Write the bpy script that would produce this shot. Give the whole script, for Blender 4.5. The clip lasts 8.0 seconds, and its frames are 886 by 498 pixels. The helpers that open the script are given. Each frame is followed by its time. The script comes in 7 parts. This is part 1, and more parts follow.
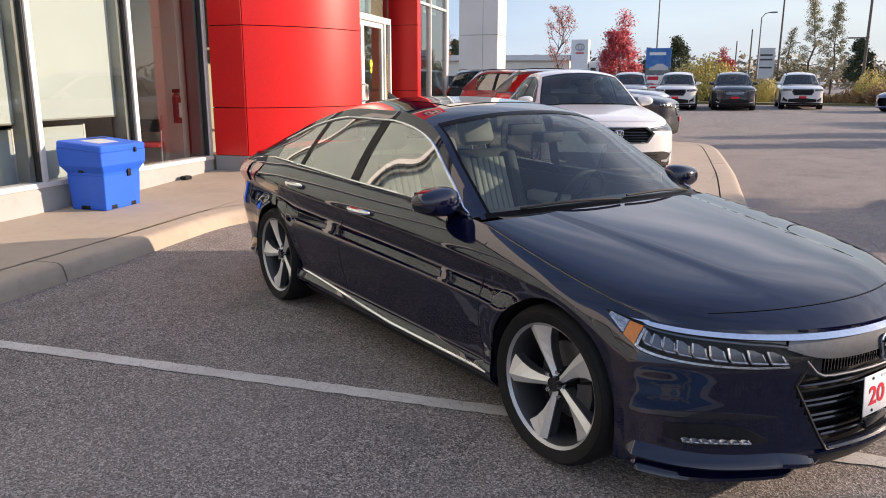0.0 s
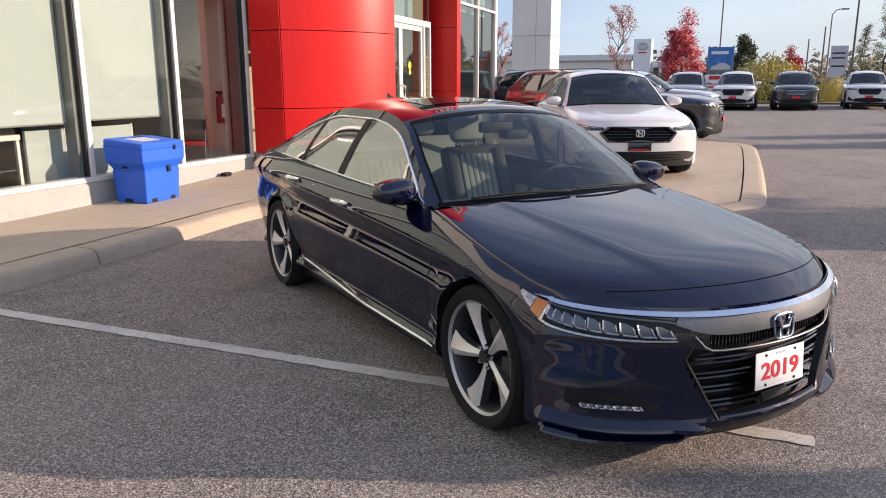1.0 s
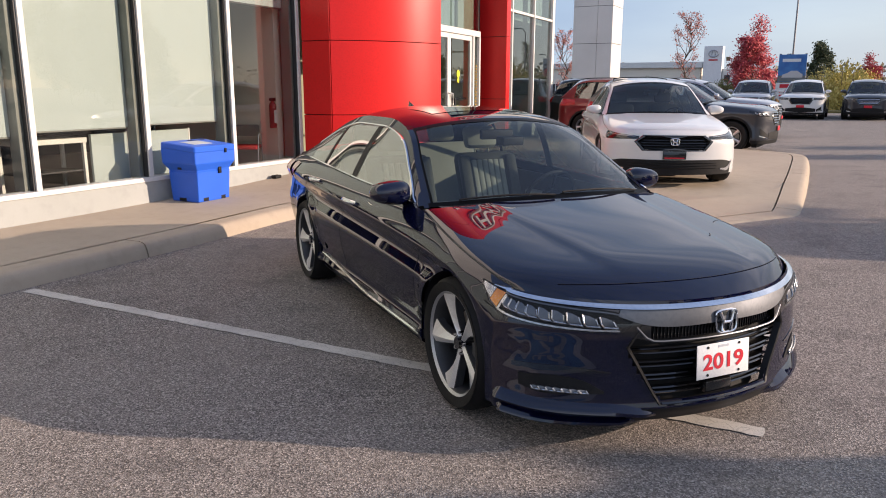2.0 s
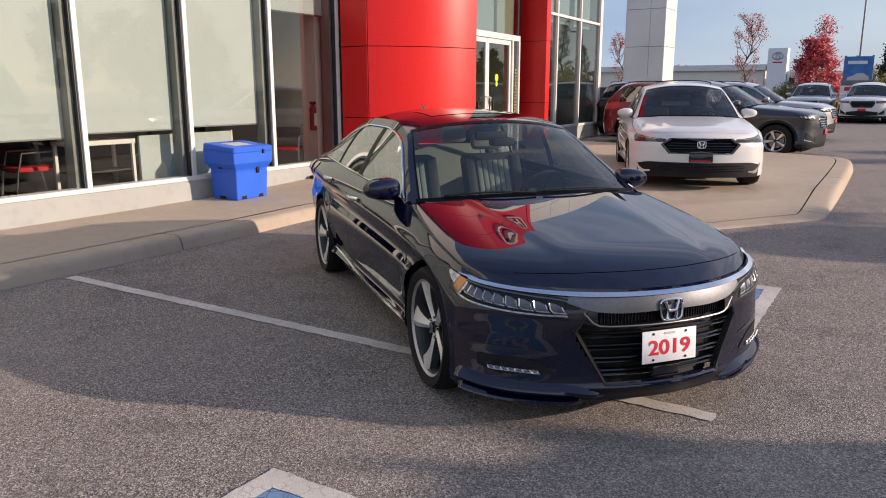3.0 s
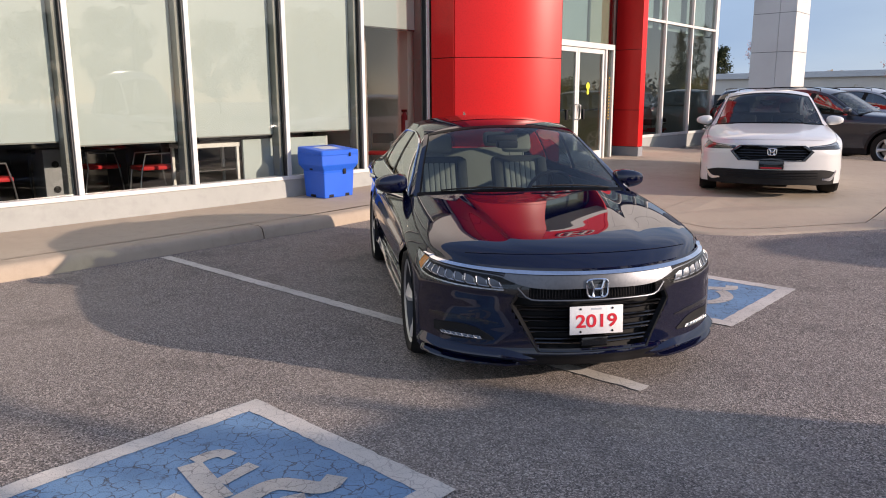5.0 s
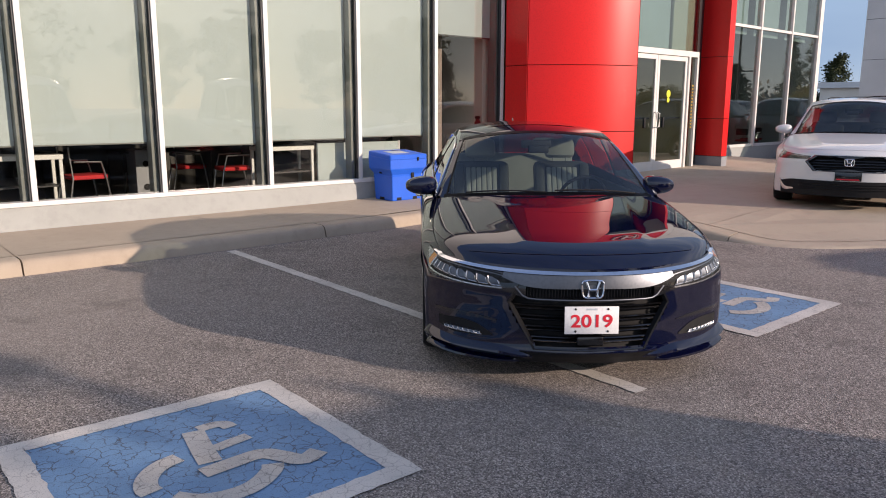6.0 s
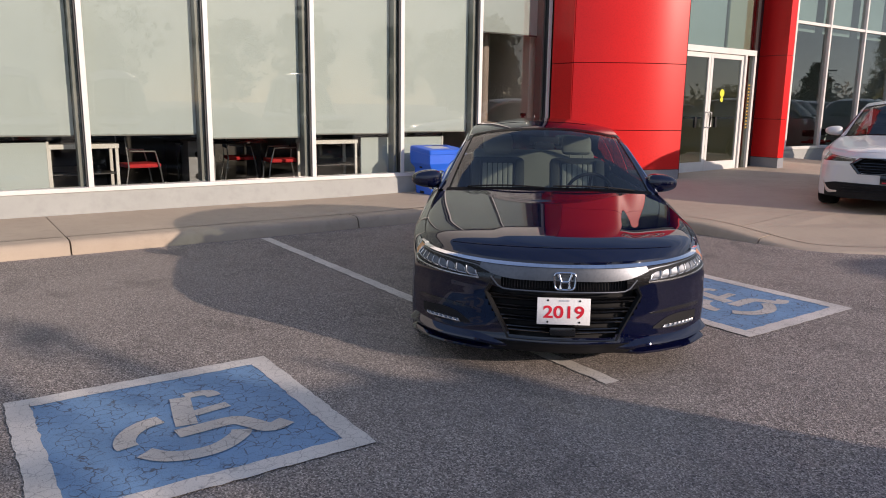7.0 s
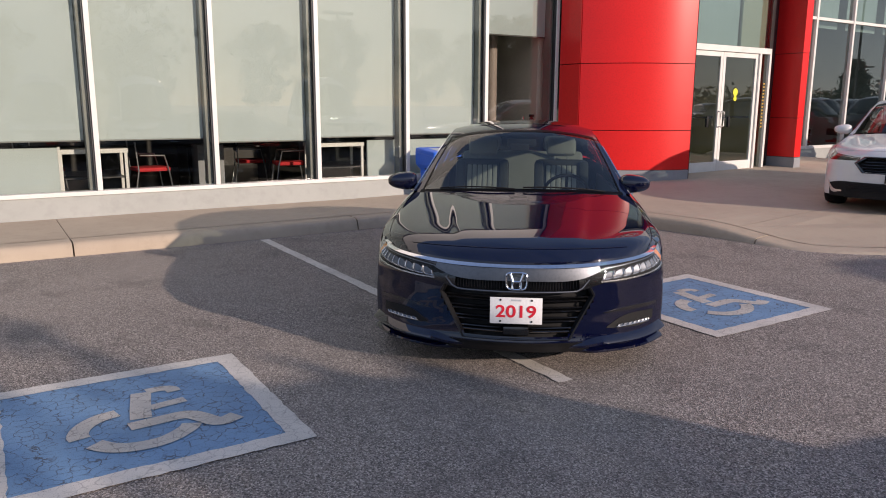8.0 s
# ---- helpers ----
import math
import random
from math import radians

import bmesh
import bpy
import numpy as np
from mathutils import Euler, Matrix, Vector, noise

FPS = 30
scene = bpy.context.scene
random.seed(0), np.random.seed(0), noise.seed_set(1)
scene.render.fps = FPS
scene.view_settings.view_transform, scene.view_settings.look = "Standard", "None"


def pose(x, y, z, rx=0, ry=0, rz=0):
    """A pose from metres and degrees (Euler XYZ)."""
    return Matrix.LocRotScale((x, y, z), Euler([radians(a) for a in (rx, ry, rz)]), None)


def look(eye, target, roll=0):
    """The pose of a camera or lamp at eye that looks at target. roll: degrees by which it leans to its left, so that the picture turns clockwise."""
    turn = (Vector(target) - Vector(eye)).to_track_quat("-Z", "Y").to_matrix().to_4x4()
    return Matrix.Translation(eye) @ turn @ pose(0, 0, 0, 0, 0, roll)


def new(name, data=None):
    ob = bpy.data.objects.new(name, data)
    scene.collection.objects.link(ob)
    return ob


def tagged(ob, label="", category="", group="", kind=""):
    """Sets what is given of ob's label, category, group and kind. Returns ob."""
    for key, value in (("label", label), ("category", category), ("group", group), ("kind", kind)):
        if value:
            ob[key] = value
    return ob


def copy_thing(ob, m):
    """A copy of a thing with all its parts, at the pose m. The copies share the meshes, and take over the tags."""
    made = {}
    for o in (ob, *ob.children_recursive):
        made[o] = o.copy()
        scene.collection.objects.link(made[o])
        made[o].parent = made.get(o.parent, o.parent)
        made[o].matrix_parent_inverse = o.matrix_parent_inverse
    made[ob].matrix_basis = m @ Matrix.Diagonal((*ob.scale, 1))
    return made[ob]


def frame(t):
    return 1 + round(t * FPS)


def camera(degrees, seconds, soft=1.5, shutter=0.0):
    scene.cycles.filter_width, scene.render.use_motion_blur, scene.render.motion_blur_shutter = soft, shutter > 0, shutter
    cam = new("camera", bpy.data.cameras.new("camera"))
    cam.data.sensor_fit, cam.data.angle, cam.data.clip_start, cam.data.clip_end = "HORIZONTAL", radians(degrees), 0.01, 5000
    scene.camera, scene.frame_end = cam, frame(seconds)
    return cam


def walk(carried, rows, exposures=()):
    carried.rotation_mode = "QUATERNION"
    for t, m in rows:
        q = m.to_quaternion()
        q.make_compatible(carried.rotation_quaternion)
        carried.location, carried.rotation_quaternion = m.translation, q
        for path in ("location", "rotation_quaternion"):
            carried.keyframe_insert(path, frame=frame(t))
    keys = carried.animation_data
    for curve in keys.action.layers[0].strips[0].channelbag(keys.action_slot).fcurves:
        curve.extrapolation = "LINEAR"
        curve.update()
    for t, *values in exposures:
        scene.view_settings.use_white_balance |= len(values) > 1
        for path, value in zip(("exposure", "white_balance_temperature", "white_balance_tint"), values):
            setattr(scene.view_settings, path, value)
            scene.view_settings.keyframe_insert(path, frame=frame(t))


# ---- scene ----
cam = camera(61.6, 8.0, 1.0)
PATH = [
    (0, (0.301, 0.403, 1.553), (-0.272, 2.268, 1.11), 0.2),
    (0.5, (0.617, 0.302, 1.552), (-0.041, 2.138, 1.108), -0.1),
    (1, (0.926, 0.246, 1.557), (0.193, 2.054, 1.116), -0.1),
    (1.5, (1.194, 0.154, 1.572), (0.378, 1.928, 1.14), -0.0),
    (3, (1.976, 0.035, 1.582), (0.944, 1.697, 1.167), -0.0),
    (3.5, (2.264, -0.018, 1.572), (1.163, 1.6, 1.159), -0.3),
    (4, (2.552, -0.003, 1.573), (1.363, 1.551, 1.161), -0.4),
    (5.5, (3.362, 0.063, 1.579), (1.961, 1.44, 1.199), -0.1),
    (6, (3.618, 0.257, 1.562), (2.113, 1.52, 1.189), 0.1),
    (6.5, (3.876, 0.381, 1.551), (2.296, 1.547, 1.171), 0.3),
    (7, (4.091, 0.54, 1.563), (2.474, 1.652, 1.18), 0.8),
    (7.5, (4.252, 0.775, 1.565), (2.603, 1.841, 1.186), 0.6),
    (8, (4.418, 0.874, 1.579), (2.75, 1.91, 1.199), 0.2),
]
walk(cam, [(t, look(eye, target, roll)) for t, eye, target, roll in PATH], [(0, 2.10, 7150, 20), (1.5, 1.98, 7150, 20), (3.5, 1.67, 7000, 20), (5.5, 1.74, 6800, 20), (6.5, 1.49, 6750, 20), (8, 1.46, 6700, 20)])

# ---------------------------------------------------------------- sky, sun, exposure
SUN_AZIMUTH, SUN_HEIGHT = 22.0, 16.3
sun_way = Vector((math.cos(radians(SUN_AZIMUTH)) * math.cos(radians(SUN_HEIGHT)), math.sin(radians(SUN_AZIMUTH)) * math.cos(radians(SUN_HEIGHT)), math.sin(radians(SUN_HEIGHT))))
world = bpy.data.worlds.new("sky")
world.use_nodes = True
scene.world = world
wt = world.node_tree
sky = wt.nodes.new("ShaderNodeTexSky")
sky.sky_type, sky.sun_disc = "NISHITA", False
sky.sun_elevation, sky.sun_rotation = radians(SUN_HEIGHT), radians(90 - SUN_AZIMUTH)
sky.air_density, sky.dust_density, sky.ozone_density = 1.0, 0.4, 1.8
place = wt.nodes.new("ShaderNodeTexCoord")
veil = wt.nodes.new("ShaderNodeMapping")
veil.inputs["Scale"].default_value = (1.0, 1.6, 5.0)
cloud = wt.nodes.new("ShaderNodeTexNoise")
cloud.inputs["Scale"].default_value, cloud.inputs["Detail"].default_value = 1.6, 7.0
thin = wt.nodes.new("ShaderNodeMapRange")
thin.inputs["From Min"].default_value, thin.inputs["From Max"].default_value, thin.inputs["To Max"].default_value = 0.30, 0.75, 0.92
thin.inputs["To Min"].default_value = 0.82
blend = wt.nodes.new("ShaderNodeMix")
blend.data_type = "RGBA"
side = wt.nodes.new("ShaderNodeVectorMath")
side.operation = "DOT_PRODUCT"
side.inputs[1].default_value = sun_way
near_sun = wt.nodes.new("ShaderNodeMapRange")
near_sun.interpolation_type = "SMOOTHSTEP"
near_sun.inputs["From Min"].default_value, near_sun.inputs["From Max"].default_value = -0.2, 1.0
veil_tone = wt.nodes.new("ShaderNodeMix")
veil_tone.data_type = "RGBA"
veil_tone.inputs[6].default_value, veil_tone.inputs[7].default_value = (0.60, 0.96, 1.44, 1), (1.02, 1.16, 1.19, 1)
wt.links.new(side.outputs["Value"], near_sun.inputs["Value"])
wt.links.new(near_sun.outputs[0], veil_tone.inputs[0])
deep = wt.nodes.new("ShaderNodeMix")
deep.data_type = "RGBA"
deep.inputs[7].default_value = (0.14, 0.27, 0.62, 1)
height = wt.nodes.new("ShaderNodeMapRange")
height.inputs["From Min"].default_value, height.inputs["From Max"].default_value, height.inputs["To Max"].default_value = 0.25, 0.80, 0.85
wt.links.new(height.outputs[0], deep.inputs[0])
wt.links.new(veil_tone.outputs[2], deep.inputs[6])
# thin high cloud in drawn-out streaks, thickest at middle heights
streaks = wt.nodes.new("ShaderNodeMapping")
streaks.inputs["Scale"].default_value, streaks.inputs["Rotation"].default_value = (0.7, 2.6, 6.0), (0.2, 0.0, radians(35))
cirrus = wt.nodes.new("ShaderNodeTexNoise")
cirrus.inputs["Scale"].default_value, cirrus.inputs["Detail"].default_value, cirrus.inputs["Distortion"].default_value = 1.5, 6.0, 0.8
cirrus_ramp = wt.nodes.new("ShaderNodeValToRGB")
cirrus_ramp.color_ramp.elements[0].position, cirrus_ramp.color_ramp.elements[1].position = 0.36, 0.64
cirrus_height = wt.nodes.new("ShaderNodeValToRGB")
stops = cirrus_height.color_ramp
stops.elements[0].position, stops.elements[0].color = 0.13, (0, 0, 0, 1)
stops.elements[1].position, stops.elements[1].color = 0.30, (0.8, 0.8, 0.8, 1)
for at, k in ((0.42, 0.75), (0.62, 0.12)):
    stops.elements.new(at).color = (k, k, k, 1)
cirrus_share = wt.nodes.new("ShaderNodeMath")
cirrus_share.operation = "MULTIPLY"
cirrus_mix = wt.nodes.new("ShaderNodeMix")
cirrus_mix.data_type = "RGBA"
cirrus_mix.inputs[7].default_value = (2.25, 2.36, 2.5, 1)
wt.links.new(place.outputs["Generated"], streaks.inputs["Vector"])
wt.links.new(streaks.outputs[0], cirrus.inputs["Vector"])
wt.links.new(cirrus.outputs["Fac"], cirrus_ramp.inputs[0])
wt.links.new(cirrus_ramp.outputs[0], cirrus_share.inputs[0])
wt.links.new(cirrus_height.outputs[0], cirrus_share.inputs[1])
wt.links.new(cirrus_share.outputs[0], cirrus_mix.inputs[0])
wt.links.new(deep.outputs[2], cirrus_mix.inputs[6])
wt.links.new(cirrus_mix.outputs[2], blend.inputs[7])
wt.links.new(place.outputs["Generated"], veil.inputs["Vector"])
wt.links.new(place.outputs["Generated"], side.inputs[0])
wt.links.new(veil.outputs[0], cloud.inputs["Vector"])
wt.links.new(cloud.outputs["Fac"], thin.inputs["Value"])
up = wt.nodes.new("ShaderNodeSeparateXYZ")
wt.links.new(place.outputs["Generated"], up.inputs[0])
fade = wt.nodes.new("ShaderNodeMapRange")
fade.inputs["From Min"].default_value, fade.inputs["From Max"].default_value = 0.10, 0.75
fade.inputs["To Min"].default_value, fade.inputs["To Max"].default_value = 1.10, 0.80
wt.links.new(up.outputs[2], fade.inputs["Value"])
wt.links.new(up.outputs[2], height.inputs["Value"])
wt.links.new(up.outputs[2], cirrus_height.inputs[0])
both_ways = wt.nodes.new("ShaderNodeMath")
both_ways.operation, both_ways.use_clamp = "MULTIPLY", True
wt.links.new(thin.outputs[0], both_ways.inputs[0])
wt.links.new(fade.outputs[0], both_ways.inputs[1])
wt.links.new(both_ways.outputs[0], blend.inputs[0])
wt.links.new(sky.outputs[0], blend.inputs[6])
wt.links.new(blend.outputs[2], wt.nodes["Background"].inputs["Color"])
wt.nodes["Background"].inputs["Strength"].default_value = 0.15
sun = new("sun", bpy.data.lights.new("sun", "SUN"))
sun.data.energy, sun.data.angle, sun.data.color = 1.66, radians(0.6), (1.0, 0.87, 0.72)
sun.matrix_world = look(sun_way * 60, (0, 0, 0))

# ---------------------------------------------------------------- helpers of this scene
TAU = math.tau


def lerp(a, b, t):
    return a + (b - a) * t


def smooth(a, b, x):
    t = min(1.0, max(0.0, (x - a) / (b - a)))
    return t * t * (3 - 2 * t)


def curve_at(keys, x):
    """Smooth value through (position, value) keys, values may be tuples."""
    if x <= keys[0][0]:
        return keys[0][1]
    if x >= keys[-1][0]:
        return keys[-1][1]
    for i in range(len(keys) - 1):
        if keys[i][0] <= x <= keys[i + 1][0]:
            break
    x0, p0 = keys[i]
    x1, p1 = keys[i + 1]
    many = isinstance(p0, tuple)
    a = np.array(p0, float)
    b = np.array(p1, float)
    h = x1 - x0
    d = (b - a) / h
    if i > 0:
        dm = (a - np.array(keys[i - 1][1], float)) / (x0 - keys[i - 1][0])
        m0 = (dm + d) / 2
        m0 = np.where(dm * d <= 0, 0.0, m0)
    else:
        m0 = d
    if i < len(keys) - 2:
        dp = (np.array(keys[i + 2][1], float) - b) / (keys[i + 2][0] - x1)
        m1 = (dp + d) / 2
        m1 = np.where(dp * d <= 0, 0.0, m1)
    else:
        m1 = d
    t = (x - x0) / h
    v = (2 * t**3 - 3 * t**2 + 1) * a + (t**3 - 2 * t**2 + t) * h * m0 + (-2 * t**3 + 3 * t**2) * b + (t**3 - t**2) * h * m1
    return tuple(float(k) for k in v) if many else float(v)


def as_mesh(name, bm, material, flat=False):
    bmesh.ops.recalc_face_normals(bm, faces=bm.faces)
    me = bpy.data.meshes.new(name)
    bm.to_mesh(me)
    bm.free()
    for m in material if isinstance(material, (list, tuple)) else [material]:
        me.materials.append(m)
    if not flat:
        me.polygons.foreach_set("use_smooth", [True] * len(me.polygons))
        me.set_sharp_from_angle(angle=radians(38))
    return me


def part(name, bm, material, parent=None, label="", flat=False, m=None):
    ob = new(name, as_mesh(name, bm, material, flat))
    if parent is not None:
        ob.parent = parent
    if m is not None:
        ob.matrix_basis = m
    if label:
        tagged(ob, label)
    return ob


def thing(name, m, label, category, group="", kind=""):
    ob = new(name)
    ob.empty_display_size = 0.2
    ob.matrix_basis = m
    return tagged(ob, label, category, group, kind)


def setting(name, bm, material, label, category, flat=True):
    return tagged(part(name, bm, material, None, "", flat), label, category, "", "structure")


def add_box(bm, x0, x1, y0, y1, z0, z1, bevel=0.0, m=None):
    t = Matrix.Translation(((x0 + x1) / 2, (y0 + y1) / 2, (z0 + z1) / 2)) @ Matrix.Diagonal((abs(x1 - x0), abs(y1 - y0), abs(z1 - z0), 1))
    if m is not None:
        t = m @ t
    made = bmesh.ops.create_cube(bm, size=1, matrix=t)["verts"]
    if bevel > 0:
        edges = list({e for v in made for e in v.link_edges})
        bmesh.ops.bevel(bm, geom=edges, offset=bevel, segments=2, profile=0.5, affect="EDGES", clamp_overlap=True)
    return bm


def box(x0, x1, y0, y1, z0, z1, bevel=0.0, m=None):
    return add_box(bmesh.new(), x0, x1, y0, y1, z0, z1, bevel, m)


def add_cyl(bm, a, b, r0, r1=None, n=12, caps=True):
    a, b = Vector(a), Vector(b)
    d = b - a
    m = Matrix.Translation((a + b) / 2) @ d.to_track_quat("Z", "Y").to_matrix().to_4x4()
    bmesh.ops.create_cone(bm, cap_ends=caps, segments=n, radius1=r0, radius2=r0 if r1 is None else r1, depth=d.length, matrix=m)
    return bm


def add_tube(bm, pts, r, n=8, closed=False):
    """A round tube along a line of points; r is a number or one per point."""
    pts = [Vector(p) for p in pts]
    rings = []
    k = len(pts)
    for i, p in enumerate(pts):
        if closed:
            d = pts[(i + 1) % k] - pts[i - 1]
        else:
            d = pts[min(i + 1, k - 1)] - pts[max(i - 1, 0)]
        q = d.to_track_quat("Z", "Y").to_matrix()
        rr = r[i] if isinstance(r, (list, tuple)) else r
        rings.append([bm.verts.new(p + q @ Vector((rr * math.cos(TAU * j / n), rr * math.sin(TAU * j / n), 0))) for j in range(n)])
    for i in range(k if closed else k - 1):
        a, b = rings[i], rings[(i + 1) % k]
        for j in range(n):
            bm.faces.new((a[j], a[(j + 1) % n], b[(j + 1) % n], b[j]))
    if not closed:
        bm.faces.new(rings[0][::-1])
        bm.faces.new(rings[-1])
    return bm


def add_strip(bm, pts, half, lift=Vector((0, 0, 0))):
    """A flat ribbon: pts is a list of (point, side vector)."""
    rows = []
    for p, s in pts:
        p, s = Vector(p) + lift, Vector(s).normalized() * half
        rows.append((bm.verts.new(p - s), bm.verts.new(p + s)))
    for a, b in zip(rows, rows[1:]):
        bm.faces.new((a[0], a[1], b[1], b[0]))
    return bm


def add_grid(bm, fn, nu, nv, keep=None):
    """A sheet of nu x nv cells through fn(u, v), u and v from 0 to 1."""
    vs = [[bm.verts.new(fn(i / nu, j / nv)) for j in range(nv + 1)] for i in range(nu + 1)]
    for i in range(nu):
        for j in range(nv):
            if keep is None or keep((i + 0.5) / nu, (j + 0.5) / nv):
                bm.faces.new((vs[i][j], vs[i + 1][j], vs[i + 1][j + 1], vs[i][j + 1]))
    return bm


def weld(bm, d=0.0008):
    bmesh.ops.remove_doubles(bm, verts=bm.verts, dist=d)
    return bm


def mirror_y(bm):
    """Adds the mirror image in y."""
    geom = bmesh.ops.duplicate(bm, geom=bm.verts[:] + bm.edges[:] + bm.faces[:])["geom"]
    vs = [g for g in geom if isinstance(g, bmesh.types.BMVert)]
    for v in vs:
        v.co.y = -v.co.y
    bmesh.ops.reverse_faces(bm, faces=[g for g in geom if isinstance(g, bmesh.types.BMFace)])
    return weld(bm)


def thicken(bm, t):
    """Gives an open sheet a thickness t."""
    bmesh.ops.recalc_face_normals(bm, faces=bm.faces)
    bmesh.ops.solidify(bm, geom=bm.faces[:], thickness=t)
    return bm


def prism(pts, z0, z1, bevel=0.0):
    """A flat polygon (x, y) raised from z0 to z1; z1 may be a function of x, y."""
    bm = bmesh.new()
    top = [bm.verts.new((x, y, z1(x, y) if callable(z1) else z1)) for x, y in pts]
    low = [bm.verts.new((x, y, z0(x, y) if callable(z0) else z0)) for x, y in pts]
    f = bm.faces.new(top)
    bm.faces.new(low[::-1])
    n = len(pts)
    for i in range(n):
        bm.faces.new((low[i], low[(i + 1) % n], top[(i + 1) % n], top[i]))
    if bevel:
        bmesh.ops.bevel(bm, geom=list(f.edges), offset=bevel, segments=1, affect="EDGES", clamp_overlap=True)
    return bm


def clip(poly, axis, limit, above):
    out = []
    for i in range(len(poly)):
        p, q = poly[i - 1], poly[i]
        a, b = (p[axis] >= limit) == above, (q[axis] >= limit) == above
        if a != b:
            t = (limit - p[axis]) / (q[axis] - p[axis])
            out.append((p[0] + t * (q[0] - p[0]), p[1] + t * (q[1] - p[1])))
        if b:
            out.append(q)
    return out


def text_mesh(words, size, material, name, parent, m, depth=0.002, wide=1.0):
    cu = bpy.data.curves.new(name, "FONT")
    cu.body, cu.size, cu.extrude, cu.align_x, cu.align_y, cu.offset = words, size, depth, "CENTER", "CENTER", size * 0.02
    tmp = new(name, cu)
    me = bpy.data.meshes.new_from_object(tmp.evaluated_get(bpy.context.evaluated_depsgraph_get()))
    bpy.data.objects.remove(tmp)
    bpy.data.curves.remove(cu)
    me.materials.clear()
    me.materials.append(material)
    ob = new(name, me)
    ob.parent = parent
    ob.matrix_basis = m @ Matrix.Diagonal((wide, 1, 1, 1))
    return ob


# ---------------------------------------------------------------- materials
class Nodes:
    def __init__(self, name):
        self.mat = bpy.data.materials.new(name)
        self.mat.use_nodes = True
        self.t = self.mat.node_tree
        self.t.nodes.clear()
        self.out = self.t.nodes.new("ShaderNodeOutputMaterial")

    def add(self, kind, **values):
        n = self.t.nodes.new(kind)
        for k, v in values.items():
            n.inputs[k.replace("_", " ")].default_value = v
        return n

    def link(self, a, b):
        self.t.links.new(a, b)

    def coords(self, scale=(1, 1, 1)):
        c = self.t.nodes.new("ShaderNodeTexCoord")
        mp = self.t.nodes.new("ShaderNodeMapping")
        mp.inputs["Scale"].default_value = scale
        self.link(c.outputs["Object"], mp.inputs["Vector"])
        return mp.outputs["Vector"]

    def noise(self, vec, scale, detail=4.0, rough=0.55):
        n = self.add("ShaderNodeTexNoise", Scale=scale, Detail=detail, Roughness=rough)
        self.link(vec, n.inputs["Vector"])
        return n.outputs["Fac"]

    def ramp(self, fac, stops):
        n = self.t.nodes.new("ShaderNodeValToRGB")
        el = n.color_ramp.elements
        while len(el) < len(stops):
            el.new(0.5)
        for e, (p, c) in zip(el, stops):
            e.position = p
            e.color = (*c, 1) if len(c) == 3 else c
        self.link(fac, n.inputs["Fac"])
        return n.outputs["Color"]

    def mix(self, a, b, fac, how="MIX"):
        n = self.t.nodes.new("ShaderNodeMix")
        n.data_type, n.blend_type = "RGBA", how
        for s, v in ((n.inputs[6], a), (n.inputs[7], b), (n.inputs[0], fac)):
            if hasattr(v, "is_linked"):
                self.link(v, s)
            else:
                s.default_value = (*v, 1) if isinstance(v, tuple) else v
        return n.outputs[2]

    def bump(self, height, strength, dist=0.01):
        n = self.add("ShaderNodeBump", Strength=strength, Distance=dist)
        self.link(height, n.inputs["Height"])
        return n.outputs["Normal"]

    def principled(self, colour, rough=0.5, metal=0.0, normal=None, **more):
        n = self.t.nodes.new("ShaderNodeBsdfPrincipled")
        for k, v in (("Base Color", colour), ("Roughness", rough), ("Metallic", metal)):
            s = n.inputs[k]
            if hasattr(v, "is_linked"):
                self.link(v, s)
            else:
                s.default_value = (*v, 1) if isinstance(v, tuple) else v
        for k, v in more.items():
            n.inputs[k.replace("_", " ")].default_value = v
        if normal is not None:
            self.link(normal, n.inputs["Normal"])
        self.link(n.outputs[0], self.out.inputs["Surface"])
        return self.mat


def mottled(name, a, b, scale, rough=0.6, bump=0.15, fine=80.0, metal=0.0, dist=0.004, **more):
    """A surface that varies between two colours at two scales."""
    n = Nodes(name)
    v = n.coords()
    big = n.noise(v, scale, 5)
    small = n.noise(v, fine, 3)
    c = n.ramp(big, [(0.3, a), (0.7, b)])
    c = n.mix(c, tuple(k * 0.82 for k in a), n.ramp(small, [(0.45, (0, 0, 0)), (0.75, (0.6, 0.6, 0.6))]))
    return n.principled(c, rough, metal, n.bump(small, bump, dist), **more)


def paint(name, colour, flake=0.0, rough=0.22, metal=0.0, coat=1.0, spec=0.4, ior=1.5):
    """Car paint: a base with fine flakes under a clear coat with faint dust."""
    n = Nodes(name)
    v = n.coords()
    spark = n.noise(v, 900, 1)
    dust = n.noise(v, 2.5, 5)
    c = n.mix(colour, tuple(min(1, k * 1.6 + 0.004) for k in colour), n.ramp(spark, [(0.55, (0, 0, 0)), (0.8, (flake, flake, flake))]))
    mat = n.principled(c, rough, metal, None, Coat_Weight=coat, Coat_IOR=ior, Specular_IOR_Level=spec)
    pr = [k for k in n.t.nodes if k.type == "BSDF_PRINCIPLED"][0]
    n.link(n.ramp(dust, [(0.35, (0.010, 0.010, 0.010)), (0.8, (0.022, 0.022, 0.022))]), pr.inputs["Coat Roughness"])
    return mat


